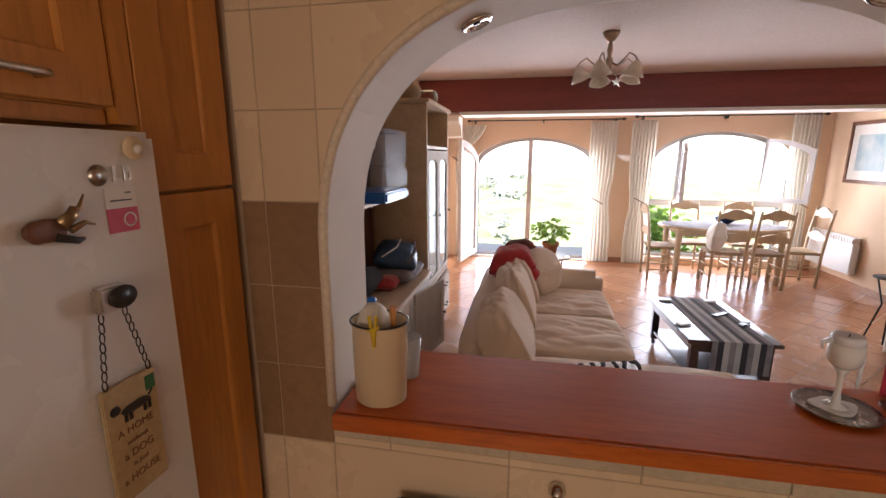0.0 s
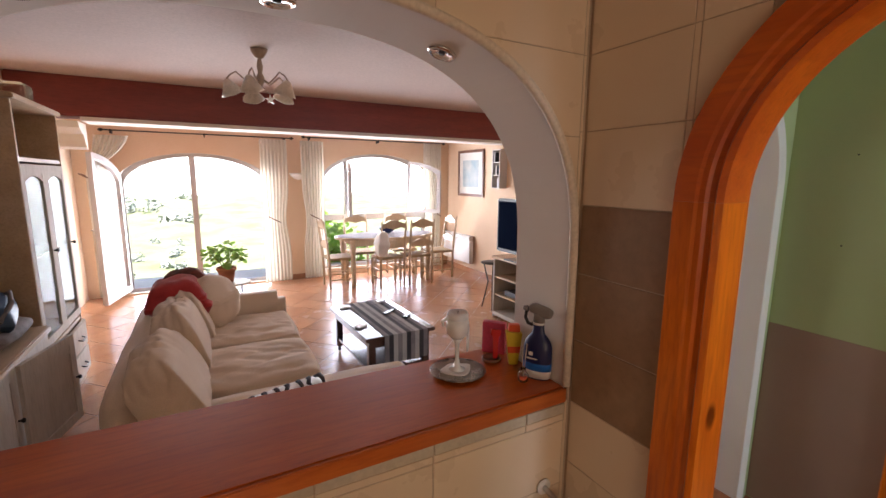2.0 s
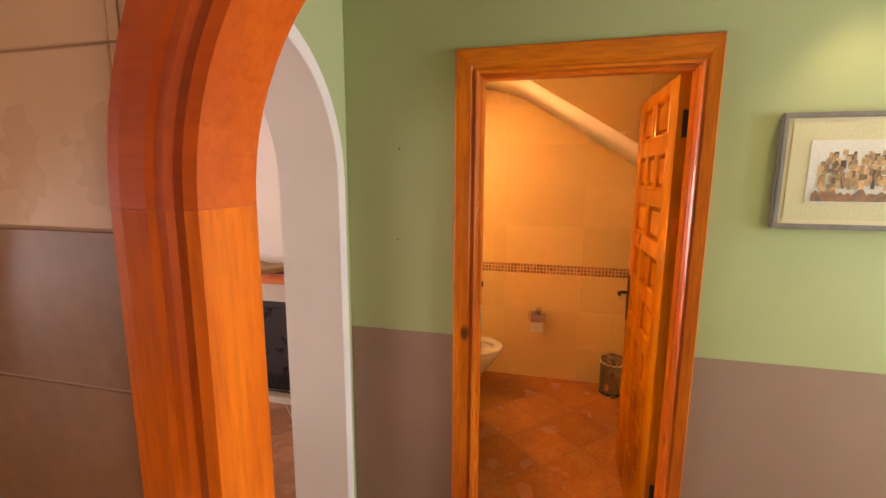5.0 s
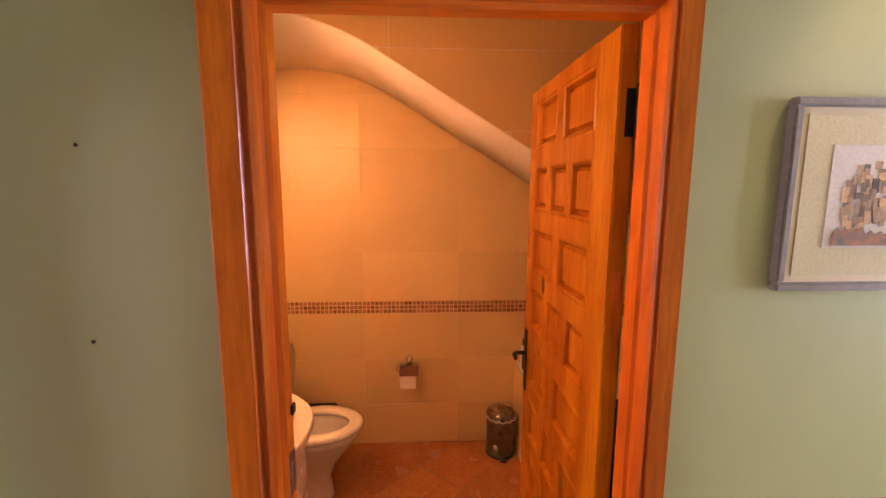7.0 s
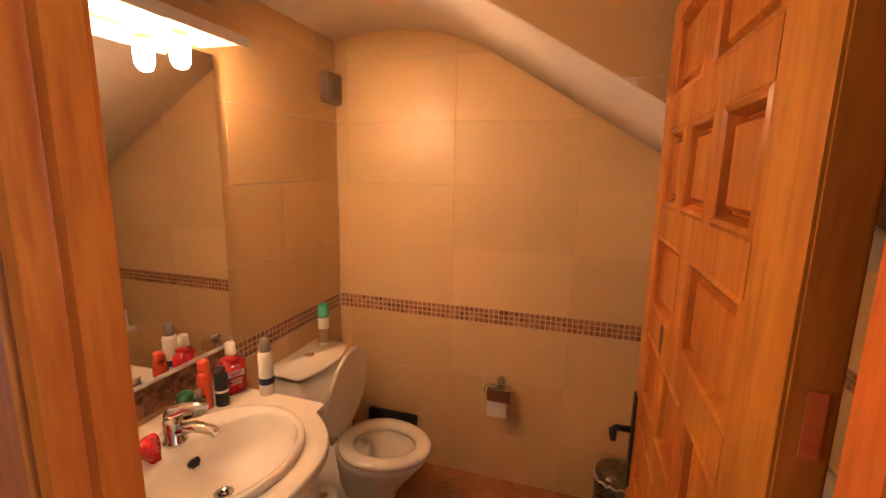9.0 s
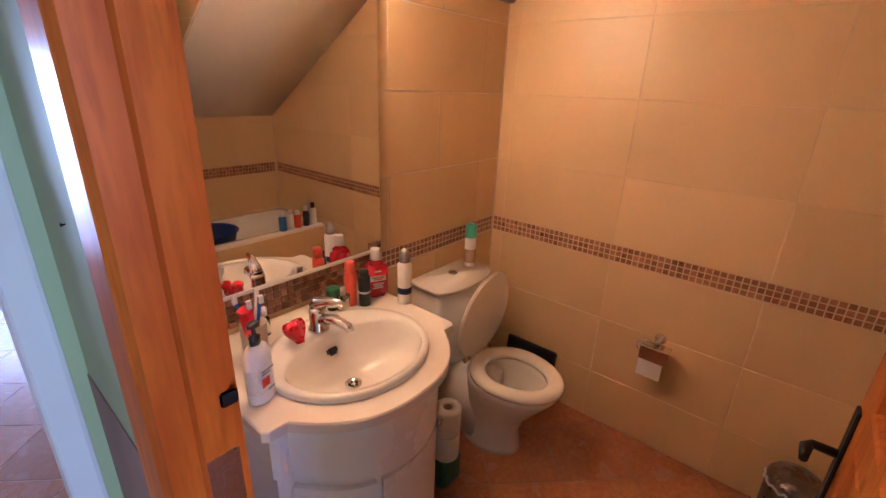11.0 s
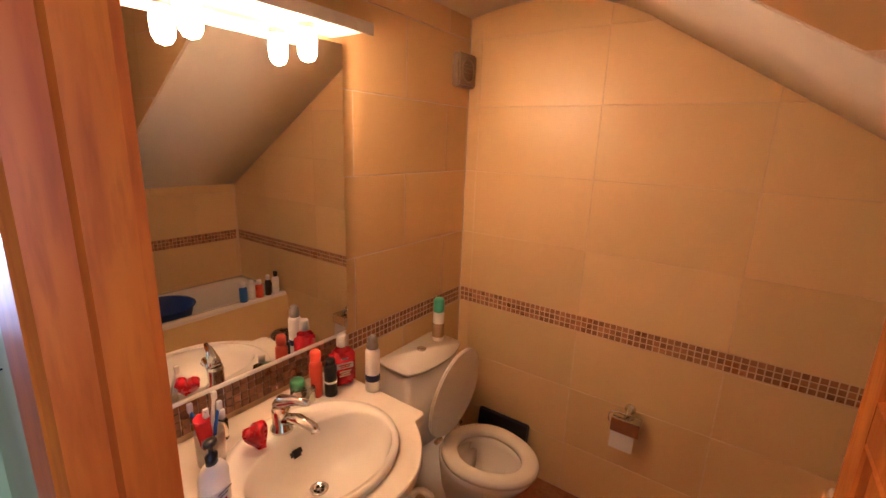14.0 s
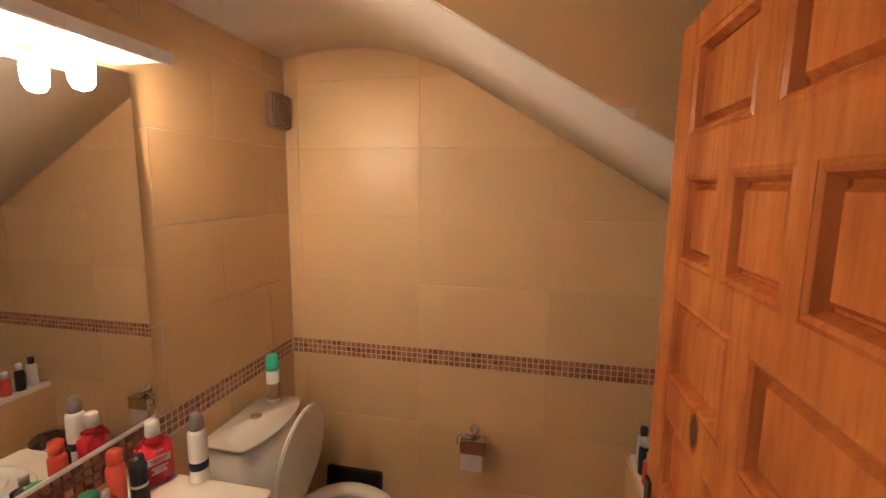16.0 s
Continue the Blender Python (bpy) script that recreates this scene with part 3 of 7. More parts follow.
structure("archway_skirting", boxes((1.186, 0.016, 0, 1.1945, T_N, 0.085), (1.186, -0.004, 0, X_H - 0.015, 0.0035, 0.085), bevel=0.003), M_floor, "terracotta skirting tiles at the archway")

# timber lining of the kitchen doorway
CASE = [(0.0, 0.088), (0.0, -0.014), (0.0138, -0.02), (0.0207, -0.012), (0.0345, -0.012), (0.0414, -0.018), (0.0552, -0.018), (0.0633, -0.022), (0.0978, -0.024), (0.1133, -0.024), (0.115, -0.022), (0.115, -0.0), (0.0046, -0.0), (0.0046, 0.088)]
door_1 = thing("door_1", pose(0, 0, 0), "varnished orange pine lining and casing of the arched kitchen doorway", "door frame", "", "structure")
for y, s in ((-0.438, 1), (-1.206, -1)):
    part("jamb", sweep([((0, y, 0.0), (0, s, 0), (1, 0, 0)), ((0, y, 1.6096), (0, s, 0), (1, 0, 0))], CASE), M_pine, door_1)
head = []
for i in range(41):
    a = math.pi * i / 40
    head.append(((0, -0.822 + 0.384 * math.cos(a), 1.61 + 0.396 * math.sin(a)), (0, math.cos(a), 0.87 * math.sin(a)), (1, 0, 0)))
part("arch_head", sweep(head, CASE), M_pine_dk, door_1, "darker arched head of the casing")

# bathroom door frame
door_2 = thing("door_2", pose(X_H, 0, 0), "varnished orange pine frame of the bathroom doorway", "door frame", "", "structure")
LIN = [(0.0, 0.09), (0.0, 0.075), (-0.012, 0.075), (-0.012, 0.03), (0.0, 0.026), (0.0, -0.012), (0.01, -0.018), (0.016, -0.01), (0.024, -0.010), (0.03, -0.018), (0.085, -0.024), (0.092, -0.016), (0.092, -0.001), (0.02, -0.001), (0.02, 0.09)]
part("jamb", sweep([((0, -0.545, 0), (0, 1, 0), (1, 0, 0)), ((0, -0.545, 2.035), (0, 1, 1), (1, 0, 0))], LIN), M_pine, door_2)
K = 0.66            # the casing on the hinge side is a little narrower
LIN_R = [(o * K, d) for o, d in LIN]
part("jamb", sweep([((0, -1.30, 0), (0, -1, 0), (1, 0, 0)), ((0, -1.30, 2.035), (0, -1, 1 / K), (1, 0, 0))], LIN_R), M_pine, door_2)
part("head", sweep([((0, -0.545, 2.035), (0, 1, 1), (1, 0, 0)), ((0, -1.30, 2.035), (0, -K, 1), (1, 0, 0))], LIN), M_pine_y, door_2)
part("strike_plate", boxes((0.03, -0.5585, 1.02, 0.075, -0.5565, 1.12), (0.048, -0.5595, 1.05, 0.062, -0.5583, 1.09)), M_steel, door_2, "worn steel strike plate")
part("catch", boxes((0.06, -0.562, 1.195, 0.085, -0.5565, 1.22), bevel=0.003), M_iron, door_2)

# living room landscape: a hillside falling to a valley with far hills
bm = bmesh.new()
NX, NY = 60, 240


def hillside(x, y):
    """Height of the land: a slope down to a valley, stepped in terraces, and hills beyond it."""
    d = y - 7
    z = -1.6 - 42 * (1 - math.exp(-d / 90)) + noise.noise(Vector((x * 0.02, y * 0.02, 0))) * min(9, d * 0.06)
    z += max(0, (y - 300) / 2250) ** 0.9 * (60 + 40 * noise.noise(Vector((x * 0.0022, y * 0.0022, 3))))
    if d < 260:
        step = 1.7
        k = math.floor(z / step)
        u = z / step - k
        z = step * (k + (0.12 * u if u < 0.8 else 0.096 + 0.904 * (u - 0.8) / 0.2))
    return z


grid = []
for j in range(NY + 1):
    v = (j / NY) ** 2.6
    y = 7.2 + 2600 * v
    grid.append([bm.verts.new(((2 * i / NX - 1) * (14 + y * 1.7), y, hillside((2 * i / NX - 1) * (14 + y * 1.7), y))) for i in range(NX + 1)])
for j in range(NY):
    for i in range(NX):
        f = bm.faces.new((grid[j][i], grid[j][i + 1], grid[j + 1][i + 1], grid[j + 1][i]))
        f.normal_update()
        # steep faces of the nearer land take the darker green
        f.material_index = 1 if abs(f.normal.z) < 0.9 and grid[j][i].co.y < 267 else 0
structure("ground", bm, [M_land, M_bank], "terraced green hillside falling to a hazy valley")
# upright sheet that glows by itself, added in place of distant haze
structure("backdrop", boxes((-1500, 760, -70, 1500, 762, 60)), M_haze, "pale glowing sheet standing in for haze over the valley")
structure("ground_around_house", boxes((-60, -60, -2.2, 60, 7.15, -1.5)), M_land, "ground around the house")
structure("terrace", boxes((-3.4, Y_W + 0.262, -0.25, 3.6, 7.6, -0.04), bevel=0.01), M_stone, "narrow pale terrace outside the windows")

# ---- living room ----
def ellipse(cx, cy, a, b, n=32, start=0.0):
    return [(cx + a * math.cos(start + 2 * math.pi * i / n), cy + b * math.sin(start + 2 * math.pi * i / n)) for i in range(n)]


def arch_frame(a, b, z0, curve, w, y0, y1, n=30):
    """A flat frame round an arched opening, w wide."""
    bm = bmesh.new()
    xs = stops(a, b, n)
    mid = (a + b) / 2
    out = [(a, z0)] + [(x, curve(x)) for x in xs] + [(b, z0)]
    k = (b - a - 2 * w) / (b - a)
    inn = [(mid + (x - mid) * k, max(z0 + w, z - w) if 0 < i < len(out) - 1 else z0 + w) for i, (x, z) in enumerate(out)]
    for (o1, i1), (o2, i2) in zip(zip(out, inn), list(zip(out, inn))[1:] + [(out[0], inn[0])]):
        for y, s in ((y0, 1), (y1, -1)):
            vs = [bm.verts.new((p[0], y, p[1])) for p in (o1, o2, i2, i1)]
            bm.faces.new(vs if s > 0 else vs[::-1])
        for p, q in ((o2, o1), (i1, i2)):
            bm.faces.new([bm.verts.new(c) for c in ((p[0], y0, p[1]), (q[0], y0, q[1]), (q[0], y1, q[1]), (p[0], y1, p[1]))])
    bmesh.ops.remove_doubles(bm, verts=bm.verts[:], dist=1e-5)
    bmesh.ops.recalc_face_normals(bm, faces=bm.faces[:])
    return bm


def pane(parent, pts, y):
    ob = part("pane", prism(pts, y, y + 0.005, "y"), M_glass, parent)
    ob.visible_shadow = False
    return ob


YF = Y_W + 0.08
win1 = thing("window_1", pose(0, 0, 0), "wide arched white window door with one leaf open inwards", "window", "", "structure")
part("window_frame", arch_frame(-2.05, -0.15, 0.02, arch_wa, 0.05, YF, YF + 0.06), M_pvc, win1)
part("mullion", boxes((-1.205, YF - 0.004, 0.07, -1.13, YF + 0.055, 1.935), bevel=0.004), M_pvc, win1)
pane(win1, [(-1.13, 0.07)] + [(-0.2, 0.07)] + [(x, arch_wa(x) - 0.05) for x in reversed(stops(-1.12, -0.2, 14))], YF + 0.03)


def arch_leaf(x):
    return arch_wa(-2.05 + x * 0.95 + 0.06) - 0.05


leaf = part("open_leaf", arch_frame(0.0, 0.82, 0.07, arch_leaf, 0.075, -0.02, 0.035, 20), M_pvc, win1, "white glazed leaf standing open into the room")
leaf.matrix_local = pose(-2.04, YF - 0.03, 0, 0, 0, -101)
pane(leaf, [(0.07, 0.14), (0.75, 0.14)] + [(x, arch_leaf(x) - 0.07) for x in reversed(stops(0.07, 0.75, 10))], 0.005)
part("handle", tube([(0.79, -0.03, 1.0), (0.79, -0.06, 1.0), (0.72, -0.06, 1.0)], 0.009), M_pvc, leaf)

win2 = thing("window_2", pose(0, 0, 0), "wide arched white window with two sashes open inwards", "window", "", "structure")
part("window_frame", arch_frame(0.65, 2.55, 0.12, arch_wb, 0.05, YF, YF + 0.06), M_pvc, win2)
part("transom", boxes((0.70, YF - 0.01, 0.93, 2.5, YF + 0.055, 1.02), bevel=0.004), M_pvc, win2)
part("mullion", boxes((1.045, YF - 0.006, 1.02, 1.105, YF + 0.055, 1.935), bevel=0.004), M_pvc, win2)
pane(win2, [(0.70, 0.17), (2.5, 0.17), (2.5, 0.93), (0.7, 0.93)], YF + 0.03)
pane(win2, [(0.70, 1.02), (1.045, 1.02), (1.045, 1.91), (0.85, 1.8), (0.7, 1.62)], YF + 0.03)
for x, turn, w, lab in ((1.10, -104, 0.55, "white window sash standing open at a right angle"), (2.2, -47, 0.62, "white arched window sash folded back into the room")):
    up = 1.9 if turn < -60 else 1.93

    def sash_top(s, up=up, w=w):
        return up - 0.16 * (s / w) ** 2

    sash = part("open_sash", arch_frame(0.0, w, 1.03, sash_top, 0.065, -0.02, 0.035, 14), M_pvc, win2, lab)
    sash.matrix_local = pose(x, YF - 0.03, 0, 0, 0, turn)
    pane(sash, [(0.06, 1.09), (w - 0.06, 1.09)] + [(s, sash_top(s) - 0.06) for s in reversed(stops(0.06, w - 0.06, 8))], 0.005)
    part("handle", tube([(w - 0.03, -0.03, 1.45), (w - 0.03, -0.06, 1.45), (w - 0.03, -0.06, 1.35)], 0.008), M_steel, sash)


def curtain(x0, x1, tie_x, tie_z, z1, seed, label, tie=0.10):
    th = thing("curtain", pose(0, Y_W - 0.13, 0), label, "curtain", "curtains at the windows")
    grip = 0.62 if tie < 0.08 else 0.3
    bm = bmesh.new()
    nu, nv = 60, 36
    g = []
    for j in range(nv + 1):
        z = 0.03 + (z1 - 0.03) * j / nv
        k = 1.5 if tie < 0.08 and z < tie_z else math.exp(-((z - tie_z) / 0.32) ** 2) * (1.5 if tie < 0.08 else 1)
        row = []
        for i in range(nu + 1):
            u = i / nu
            x = x0 + (x1 - x0) * u
            x = x * (1 - k * grip) + (tie_x + (u - 0.5) * tie) * k * grip
            y = 0.013 * math.sin(u * 2 * math.pi * 7.5 + seed + 0.6 * math.sin(z * 2)) * (1 - 0.4 * k) + 0.012 * noise.noise(Vector((u * 6, z * 3, seed)))
            row.append(bm.verts.new((x, y, z)))
        g.append(row)
    for j in range(nv):
        for i in range(nu):
            bm.faces.new((g[j][i], g[j][i + 1], g[j + 1][i + 1], g[j + 1][i]))
    bmesh.ops.solidify(bm, geom=bm.faces[:], thickness=0.004)
    part("drape", smooth(bm), M_curt, th)
    if tie_z:
        part("tie_cord", tube([(tie_x + 0.09 * math.cos(a), 0.06 * math.sin(a), tie_z - 0.05 * math.cos(a)) for a in [i * math.pi / 8 for i in range(16)]], 0.008, 6, True), M_bframe, th)


curtain(-0.28, 0.11, -0.12, 1.0, 2.2, 0, "full-length cream curtain gathered by a cord")
curtain(0.31, 0.66, 0.52, 1.0, 2.2, 2, "full-length cream curtain gathered by a cord")
curtain(2.42, 2.78, 2.68, 1.0, 2.26, 4, "cream curtain hanging behind the open sash")
curtain(-2.22, -1.84, -2.33, 1.62, 2.16, 5, "cream curtain swept aside at the wall unit", 0.06)
for a, b, z in ((-2.17, 0.2, 2.225), (0.34, 2.84, 2.255)):
    rod = thing("curtain_rod", pose(a, Y_W - 0.13, z), "thin black iron curtain rod with pointed ends", "curtain rod", "rods over the windows")
    part("bar", tube([(0, 0, 0), (b - a, 0, 0)], 0.009), M_iron, rod)
    for x in (0.02, b - a - 0.02):
        part("finial", moved(lathe([(0.004, -0.03), (0.018, -0.01), (0.02, 0.01), (0.004, 0.04)], 12), pose(x, 0, 0, 0, 90, 0)), M_iron, rod)
    for x in (0.12, (b - a) / 2, b - a - 0.12):
        part("bracket", boxes((x - 0.008, -0.005, -0.04, x + 0.008, 0.129, 0.012), bevel=0.003), M_iron, rod)

# wall uplighter between the windows
upl = thing("wall_lamp", pose(0.29, Y_W, 1.66), "cream plaster half-bowl wall uplighter", "wall lamp")
bm = lathe([(0.01, -0.06), (0.06, -0.045), (0.12, 0.0), (0.145, 0.045), (0.135, 0.045), (0.05, -0.03), (0.01, -0.045)], 28)
bmesh.ops.bisect_plane(bm, geom=bm.verts[:] + bm.edges[:] + bm.faces[:], plane_co=(0, -0.002, 0), plane_no=(0, 1, 0), clear_outer=True)
part("bowl", bm, M_white, upl)
part("wall_plate", boxes((-0.04, -0.012, -0.05, 0.04, -0.001, 0.03), bevel=0.004), M_white, upl)

# corbel under the beam
structure("corbel", prism([(4.29, 2.148), (4.61, 2.148), (4.61, 1.9), (4.55, 1.92), (4.5, 1.98), (4.46, 2.04), (4.38, 2.06), (4.32, 2.09)], -2.5, -2.02, "x", 0.004), M_white, "scrolled white corbel under the end of the beam")


# chandelier
chan = thing("chandelier", pose(-0.62, 2.53, H_LIV), "pale five-armed ceiling light with frosted flower shades", "ceiling light")
part("canopy", lathe([(0.012, -0.07), (0.03, -0.06), (0.055, -0.02), (0.06, 0.0)], 24), M_palebr, chan)
part("stem", lathe([(0.012, -0.26), (0.026, -0.23), (0.028, -0.19), (0.014, -0.16), (0.022, -0.12), (0.012, -0.06)], 16), M_palebr, chan)
for i in range(5):
    a = 2 * math.pi * i / 5 + 0.5
    c, s = math.cos(a), math.sin(a)
    arm = part("arm", tube([(0.01 * c, 0.01 * s, -0.2), (0.07 * c, 0.07 * s, -0.235), (0.12 * c, 0.12 * s, -0.2), (0.16 * c, 0.16 * s, -0.165), (0.2 * c, 0.2 * s, -0.19), (0.225 * c, 0.225 * s, -0.225)], 0.006), M_palebr, chan)
    sh = lathe([(0.018, 0.0), (0.03, -0.02), (0.048, -0.05), (0.078, -0.098), (0.074, -0.098), (0.036, -0.05), (0.02, -0.01)], 20)
    for v in sh.verts:
        w = 1 + 0.06 * math.cos(5 * math.atan2(v.co.y, v.co.x)) * min(1, -v.co.z / 0.06)
        v.co.x, v.co.y = v.co.x * w, v.co.y * w
    part("shade", moved(sh, pose(0.225 * c, 0.225 * s, -0.225) @ pose(0, 0, 0, -22 * s, 22 * c, 0)), M_shade, arm, "frosted flower-shaped glass shade")
part("pendant_star", moved(prism([(0.035 * (1 if k % 2 == 0 else 0.42) * math.sin(k * math.pi / 5), 0.035 * (1 if k % 2 == 0 else 0.42) * math.cos(k * math.pi / 5)) for k in range(10)], -0.003, 0.003, "y"), pose(0.06, 0, -0.34)), M_steel, chan)
part("cord", tube([(0, 0, -0.24), (0.06, 0, -0.305)], 0.0015, 5), M_steel, chan)

# downlights in the hatch arch
for x in (-1.30, -0.845, -0.405):
    dz = (arch_a(x + 0.02) - arch_a(x - 0.02)) / 0.04
    dl = thing("downlight", pose(x, 0.165, arch_a(x) - 0.001, 0, -math.degrees(math.atan(dz)), 0), "round chrome downlight set in the arch, unlit", "downlight", "downlights in the arch")
    part("rim", lathe([(0.027, -0.004), (0.034, -0.010), (0.042, -0.006), (0.044, 0.0), (0.027, 0.0)], 28), M_chrome, dl)
    part("lamp_glass", lathe([(0.001, 0.006), (0.012, 0.002), (0.026, -0.003), (0.0265, 0.0), (0.001, 0.009)], 24), M_steel, dl)
    part("reflector", lathe([(0.001, -0.006), (0.009, -0.0055), (0.011, -0.003), (0.001, -0.002)], 16), M_blk, dl)

# wall unit
low = thing("low_cabinet", pose(0, 0, 0), "limewashed low cabinet with arched panel doors", "cabinet")
part("body", boxes((-2.46, 0.34, 0.08, -1.975, 2.495, 0.68), (-2.44, 0.36, 0.0, -2.02, 2.48, 0.08)), M_wash, low)
part("worktop", boxes((-2.47, 0.32, 0.685, -1.94, 2.49, 0.725), bevel=0.006), M_wash_x, low, "honey-coloured wooden top")


def panel_door(parent, w, h, glass=False):
    """An arched panel door of width w along y and height h, its face towards +x, hinged at y = 0."""
    d = part("door", arch_frame(0, w, 0, lambda s: h, 0.055, 0, 0.022, 4), M_wash, parent)
    d.data.transform(Matrix.Rotation(radians(90), 4, "Z"))
    top = [(s, h - 0.06 - 0.05 * abs(2 * s / w - 1) ** 2) for s in reversed(stops(0.052, w - 0.052, 10))]
    pts = [(0.052, 0.052), (w - 0.052, 0.052)] + top
    p = part("pane" if glass else "panel", prism(pts, -0.014, -0.009, "x"), M_case if glass else M_wash, d)
    arch = [(s, h - 0.075 - 0.06 * abs(2 * s / w - 1) ** 2) for s in stops(0.05, w - 0.05, 12)]
    part("arch_rail", prism(arch + [(w - 0.05, h - 0.05), (0.05, h - 0.05)], -0.018, -0.002, "x"), M_wash, d)
    part("knob", moved(lathe([(0.005, 0), (0.007, 0.012), (0.014, 0.02), (0.012, 0.028), (0.002, 0.031)], 14), pose(0.0, w - 0.028, h * 0.5, 0, 90, 0)), M_iron, d)
    return d


for i in range(4):
    d = panel_door(low, 0.50, 0.56)
    d.location = (-1.972, 0.40 + 0.52 * i, 0.1)
    if i == 3:
        d.location = (-1.95, 1.965, 0.1)
        d.rotation_euler = (0, 0, radians(-14))

tall = thing("display_cabinet", pose(0, 0, 0), "tall limewashed display cabinet with mirror-like glass doors and drawers", "cabinet")
for nm, bx in (("side_panel", (-2.46, 2.5, 0.06, -1.985, 2.525, 2.09)), ("side_panel", (-2.46, 3.395, 0.06, -1.985, 3.42, 2.09)), ("back_panel", (-2.46, 2.526, 0.06, -2.44, 3.394, 2.09)), ("shelf", (-2.44, 2.526, 0.50, -1.99, 3.394, 0.53)), ("shelf", (-2.44, 2.526, 1.735, -1.99, 3.394, 1.76)), ("shelf", (-2.44, 2.526, 1.1, -2.05, 3.394, 1.115)), ("plinth", (-2.44, 2.5, 0.0, -2.0, 3.42, 0.06))):
    part(nm, boxes(bx, bevel=0.002), M_wash_x, tall)
part("top", boxes((-2.47, 2.48, 2.092, -1.96, 3.44, 2.125), bevel=0.006), M_wash_x, tall)
for i in range(2):
    d = panel_door(tall, 0.45, 1.17, True)
    d.location = (-1.983, 2.512 + 0.452 * i, 0.55)
    for k in range(2):
        dr = part("drawer", boxes((-1.984, 2.512 + 0.452 * i, 0.09 + 0.21 * k, -1.962, 2.957 + 0.452 * i, 0.285 + 0.21 * k), bevel=0.004), M_wash, tall)
        part("handle", tube([(-1.962, 2.68 + 0.452 * i, 0.19 + 0.21 * k), (-1.935, 2.69 + 0.452 * i, 0.18 + 0.21 * k), (-1.935, 2.78 + 0.452 * i, 0.18 + 0.21 * k), (-1.962, 2.79 + 0.452 * i, 0.19 + 0.21 * k)], 0.006), M_iron, dr)
shelf = thing("wall_shelf", pose(0, 0, 0), "pale wooden wall shelf beside the display cabinet", "shelf")
part("board", boxes((-2.5, 0.4, 1.335, -2.2, 2.498, 1.36), bevel=0.004), M_wash_x, shelf)
part("batten", boxes((-2.5, 0.6, 1.27, -2.47, 2.3, 1.334)), M_wash_x, shelf)
part("end_post", boxes((-2.28, 0.42, 0.726, -2.24, 0.46, 1.334), bevel=0.003), M_wash, shelf)
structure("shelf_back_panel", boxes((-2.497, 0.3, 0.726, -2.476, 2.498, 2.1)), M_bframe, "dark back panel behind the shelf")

crate = thing("storage_box", pose(-2.27, 1.98, 1.362), "clear plastic storage box with a bright blue base", "storage box")
part("tray", boxes((-0.2, -0.27, 0.0, 0.2, 0.27, 0.075), bevel=0.015), M_blue, crate, "bright blue plastic base")
part("tub", boxes((-0.195, -0.265, 0.077, 0.195, 0.265, 0.24), bevel=0.02), M_tub, crate, "clear plastic lower tub")
part("upper_tub", boxes((-0.19, -0.26, 0.244, 0.19, 0.26, 0.47), bevel=0.02), M_tub, crate, "clear plastic upper tub")
part("rim", boxes((-0.2, -0.27, 0.472, 0.2, 0.27, 0.487), bevel=0.005), M_tub, crate)
part("inner_box", boxes((-0.15, -0.2, 0.26, -0.02, 0.05, 0.36), bevel=0.006), M_blue, crate)
part("inner_paper", boxes((-0.1, -0.22, 0.362, 0.03, 0.02, 0.40), bevel=0.006), M_wht, crate)
for n, (y, r, h, mt, lab) in enumerate(((1.35, 0.035, 0.06, M_steel, "small round steel tin on the shelf"), (1.5, 0.04, 0.05, M_orng, "small orange tin on the shelf"), (1.2, 0.03, 0.08, M_redp, "small red pot on the shelf"))):
    solid("tin", lathe([(r, 0), (r * 1.02, 0.004), (r * 1.02, h * 0.8), (r * 0.9, h * 0.82), (r * 0.9, h), (0.001, h)], 20), mt, lab, "tin", pose(-2.33, y, 1.362))
# heap of bags and clothes on the low cabinet
heap = pillow(0.34, 0.42, 0.2, 0.7, 10, 3)
pack = thing("backpack", pose(-2.17, 2.2, 0.9, 6, 8, 15), "crumpled navy backpack on the low cabinet", "backpack")
part("bag", heap, M_navy, pack)
part("strap", tube([(0.1, -0.2, 0.02), (0.14, -0.1, 0.1), (0.13, 0.05, 0.115), (0.1, 0.18, 0.05)], 0.012, 6), M_grey, pack)
part("stripe", tube([(-0.1, -0.21, 0.05), (0.0, -0.12, 0.112), (0.02, 0.08, 0.115), (-0.05, 0.2, 0.05)], 0.007, 6), M_wht, pack)
solid("folded_clothes", pillow(0.42, 0.46, 0.13, 0.6, 10, 7), M_grey, "heap of grey folded clothes on the low cabinet", "clothes", pose(-2.19, 2.18, 0.785))
solid("dark_bag", pillow(0.24, 0.34, 0.2, 0.8, 8, 11), M_black, "small dark bag on the low cabinet", "bag", pose(-2.28, 1.72, 0.815))
solid("red_cloth", pillow(0.18, 0.2, 0.1, 0.8, 8, 13), M_red, "crumpled red cloth on the low cabinet", "cloth", pose(-2.15, 1.9, 0.765))
solid("papers", boxes((-0.1, -0.12, 0, 0.1, 0.12, 0.006)), M_paper, "few loose white papers on the low cabinet", "papers", pose(-2.12, 1.35, 0.727, 0, 0, 20))
solid("basket", lathe([(0.08, 0), (0.11, 0.05), (0.115, 0.1), (0.09, 0.15), (0.085, 0.15), (0.1, 0.1), (0.07, 0.02), (0.001, 0.02)], 24), M_tan, "woven tan basket on top of the cabinet", "basket", pose(-2.2, 2.72, 2.127))
solid("clear_tub", boxes((-0.08, -0.1, 0, 0.08, 0.1, 0.12), bevel=0.01), M_plas, "clear plastic tub on top of the cabinet", "tub", pose(-2.1, 3.0, 2.127))
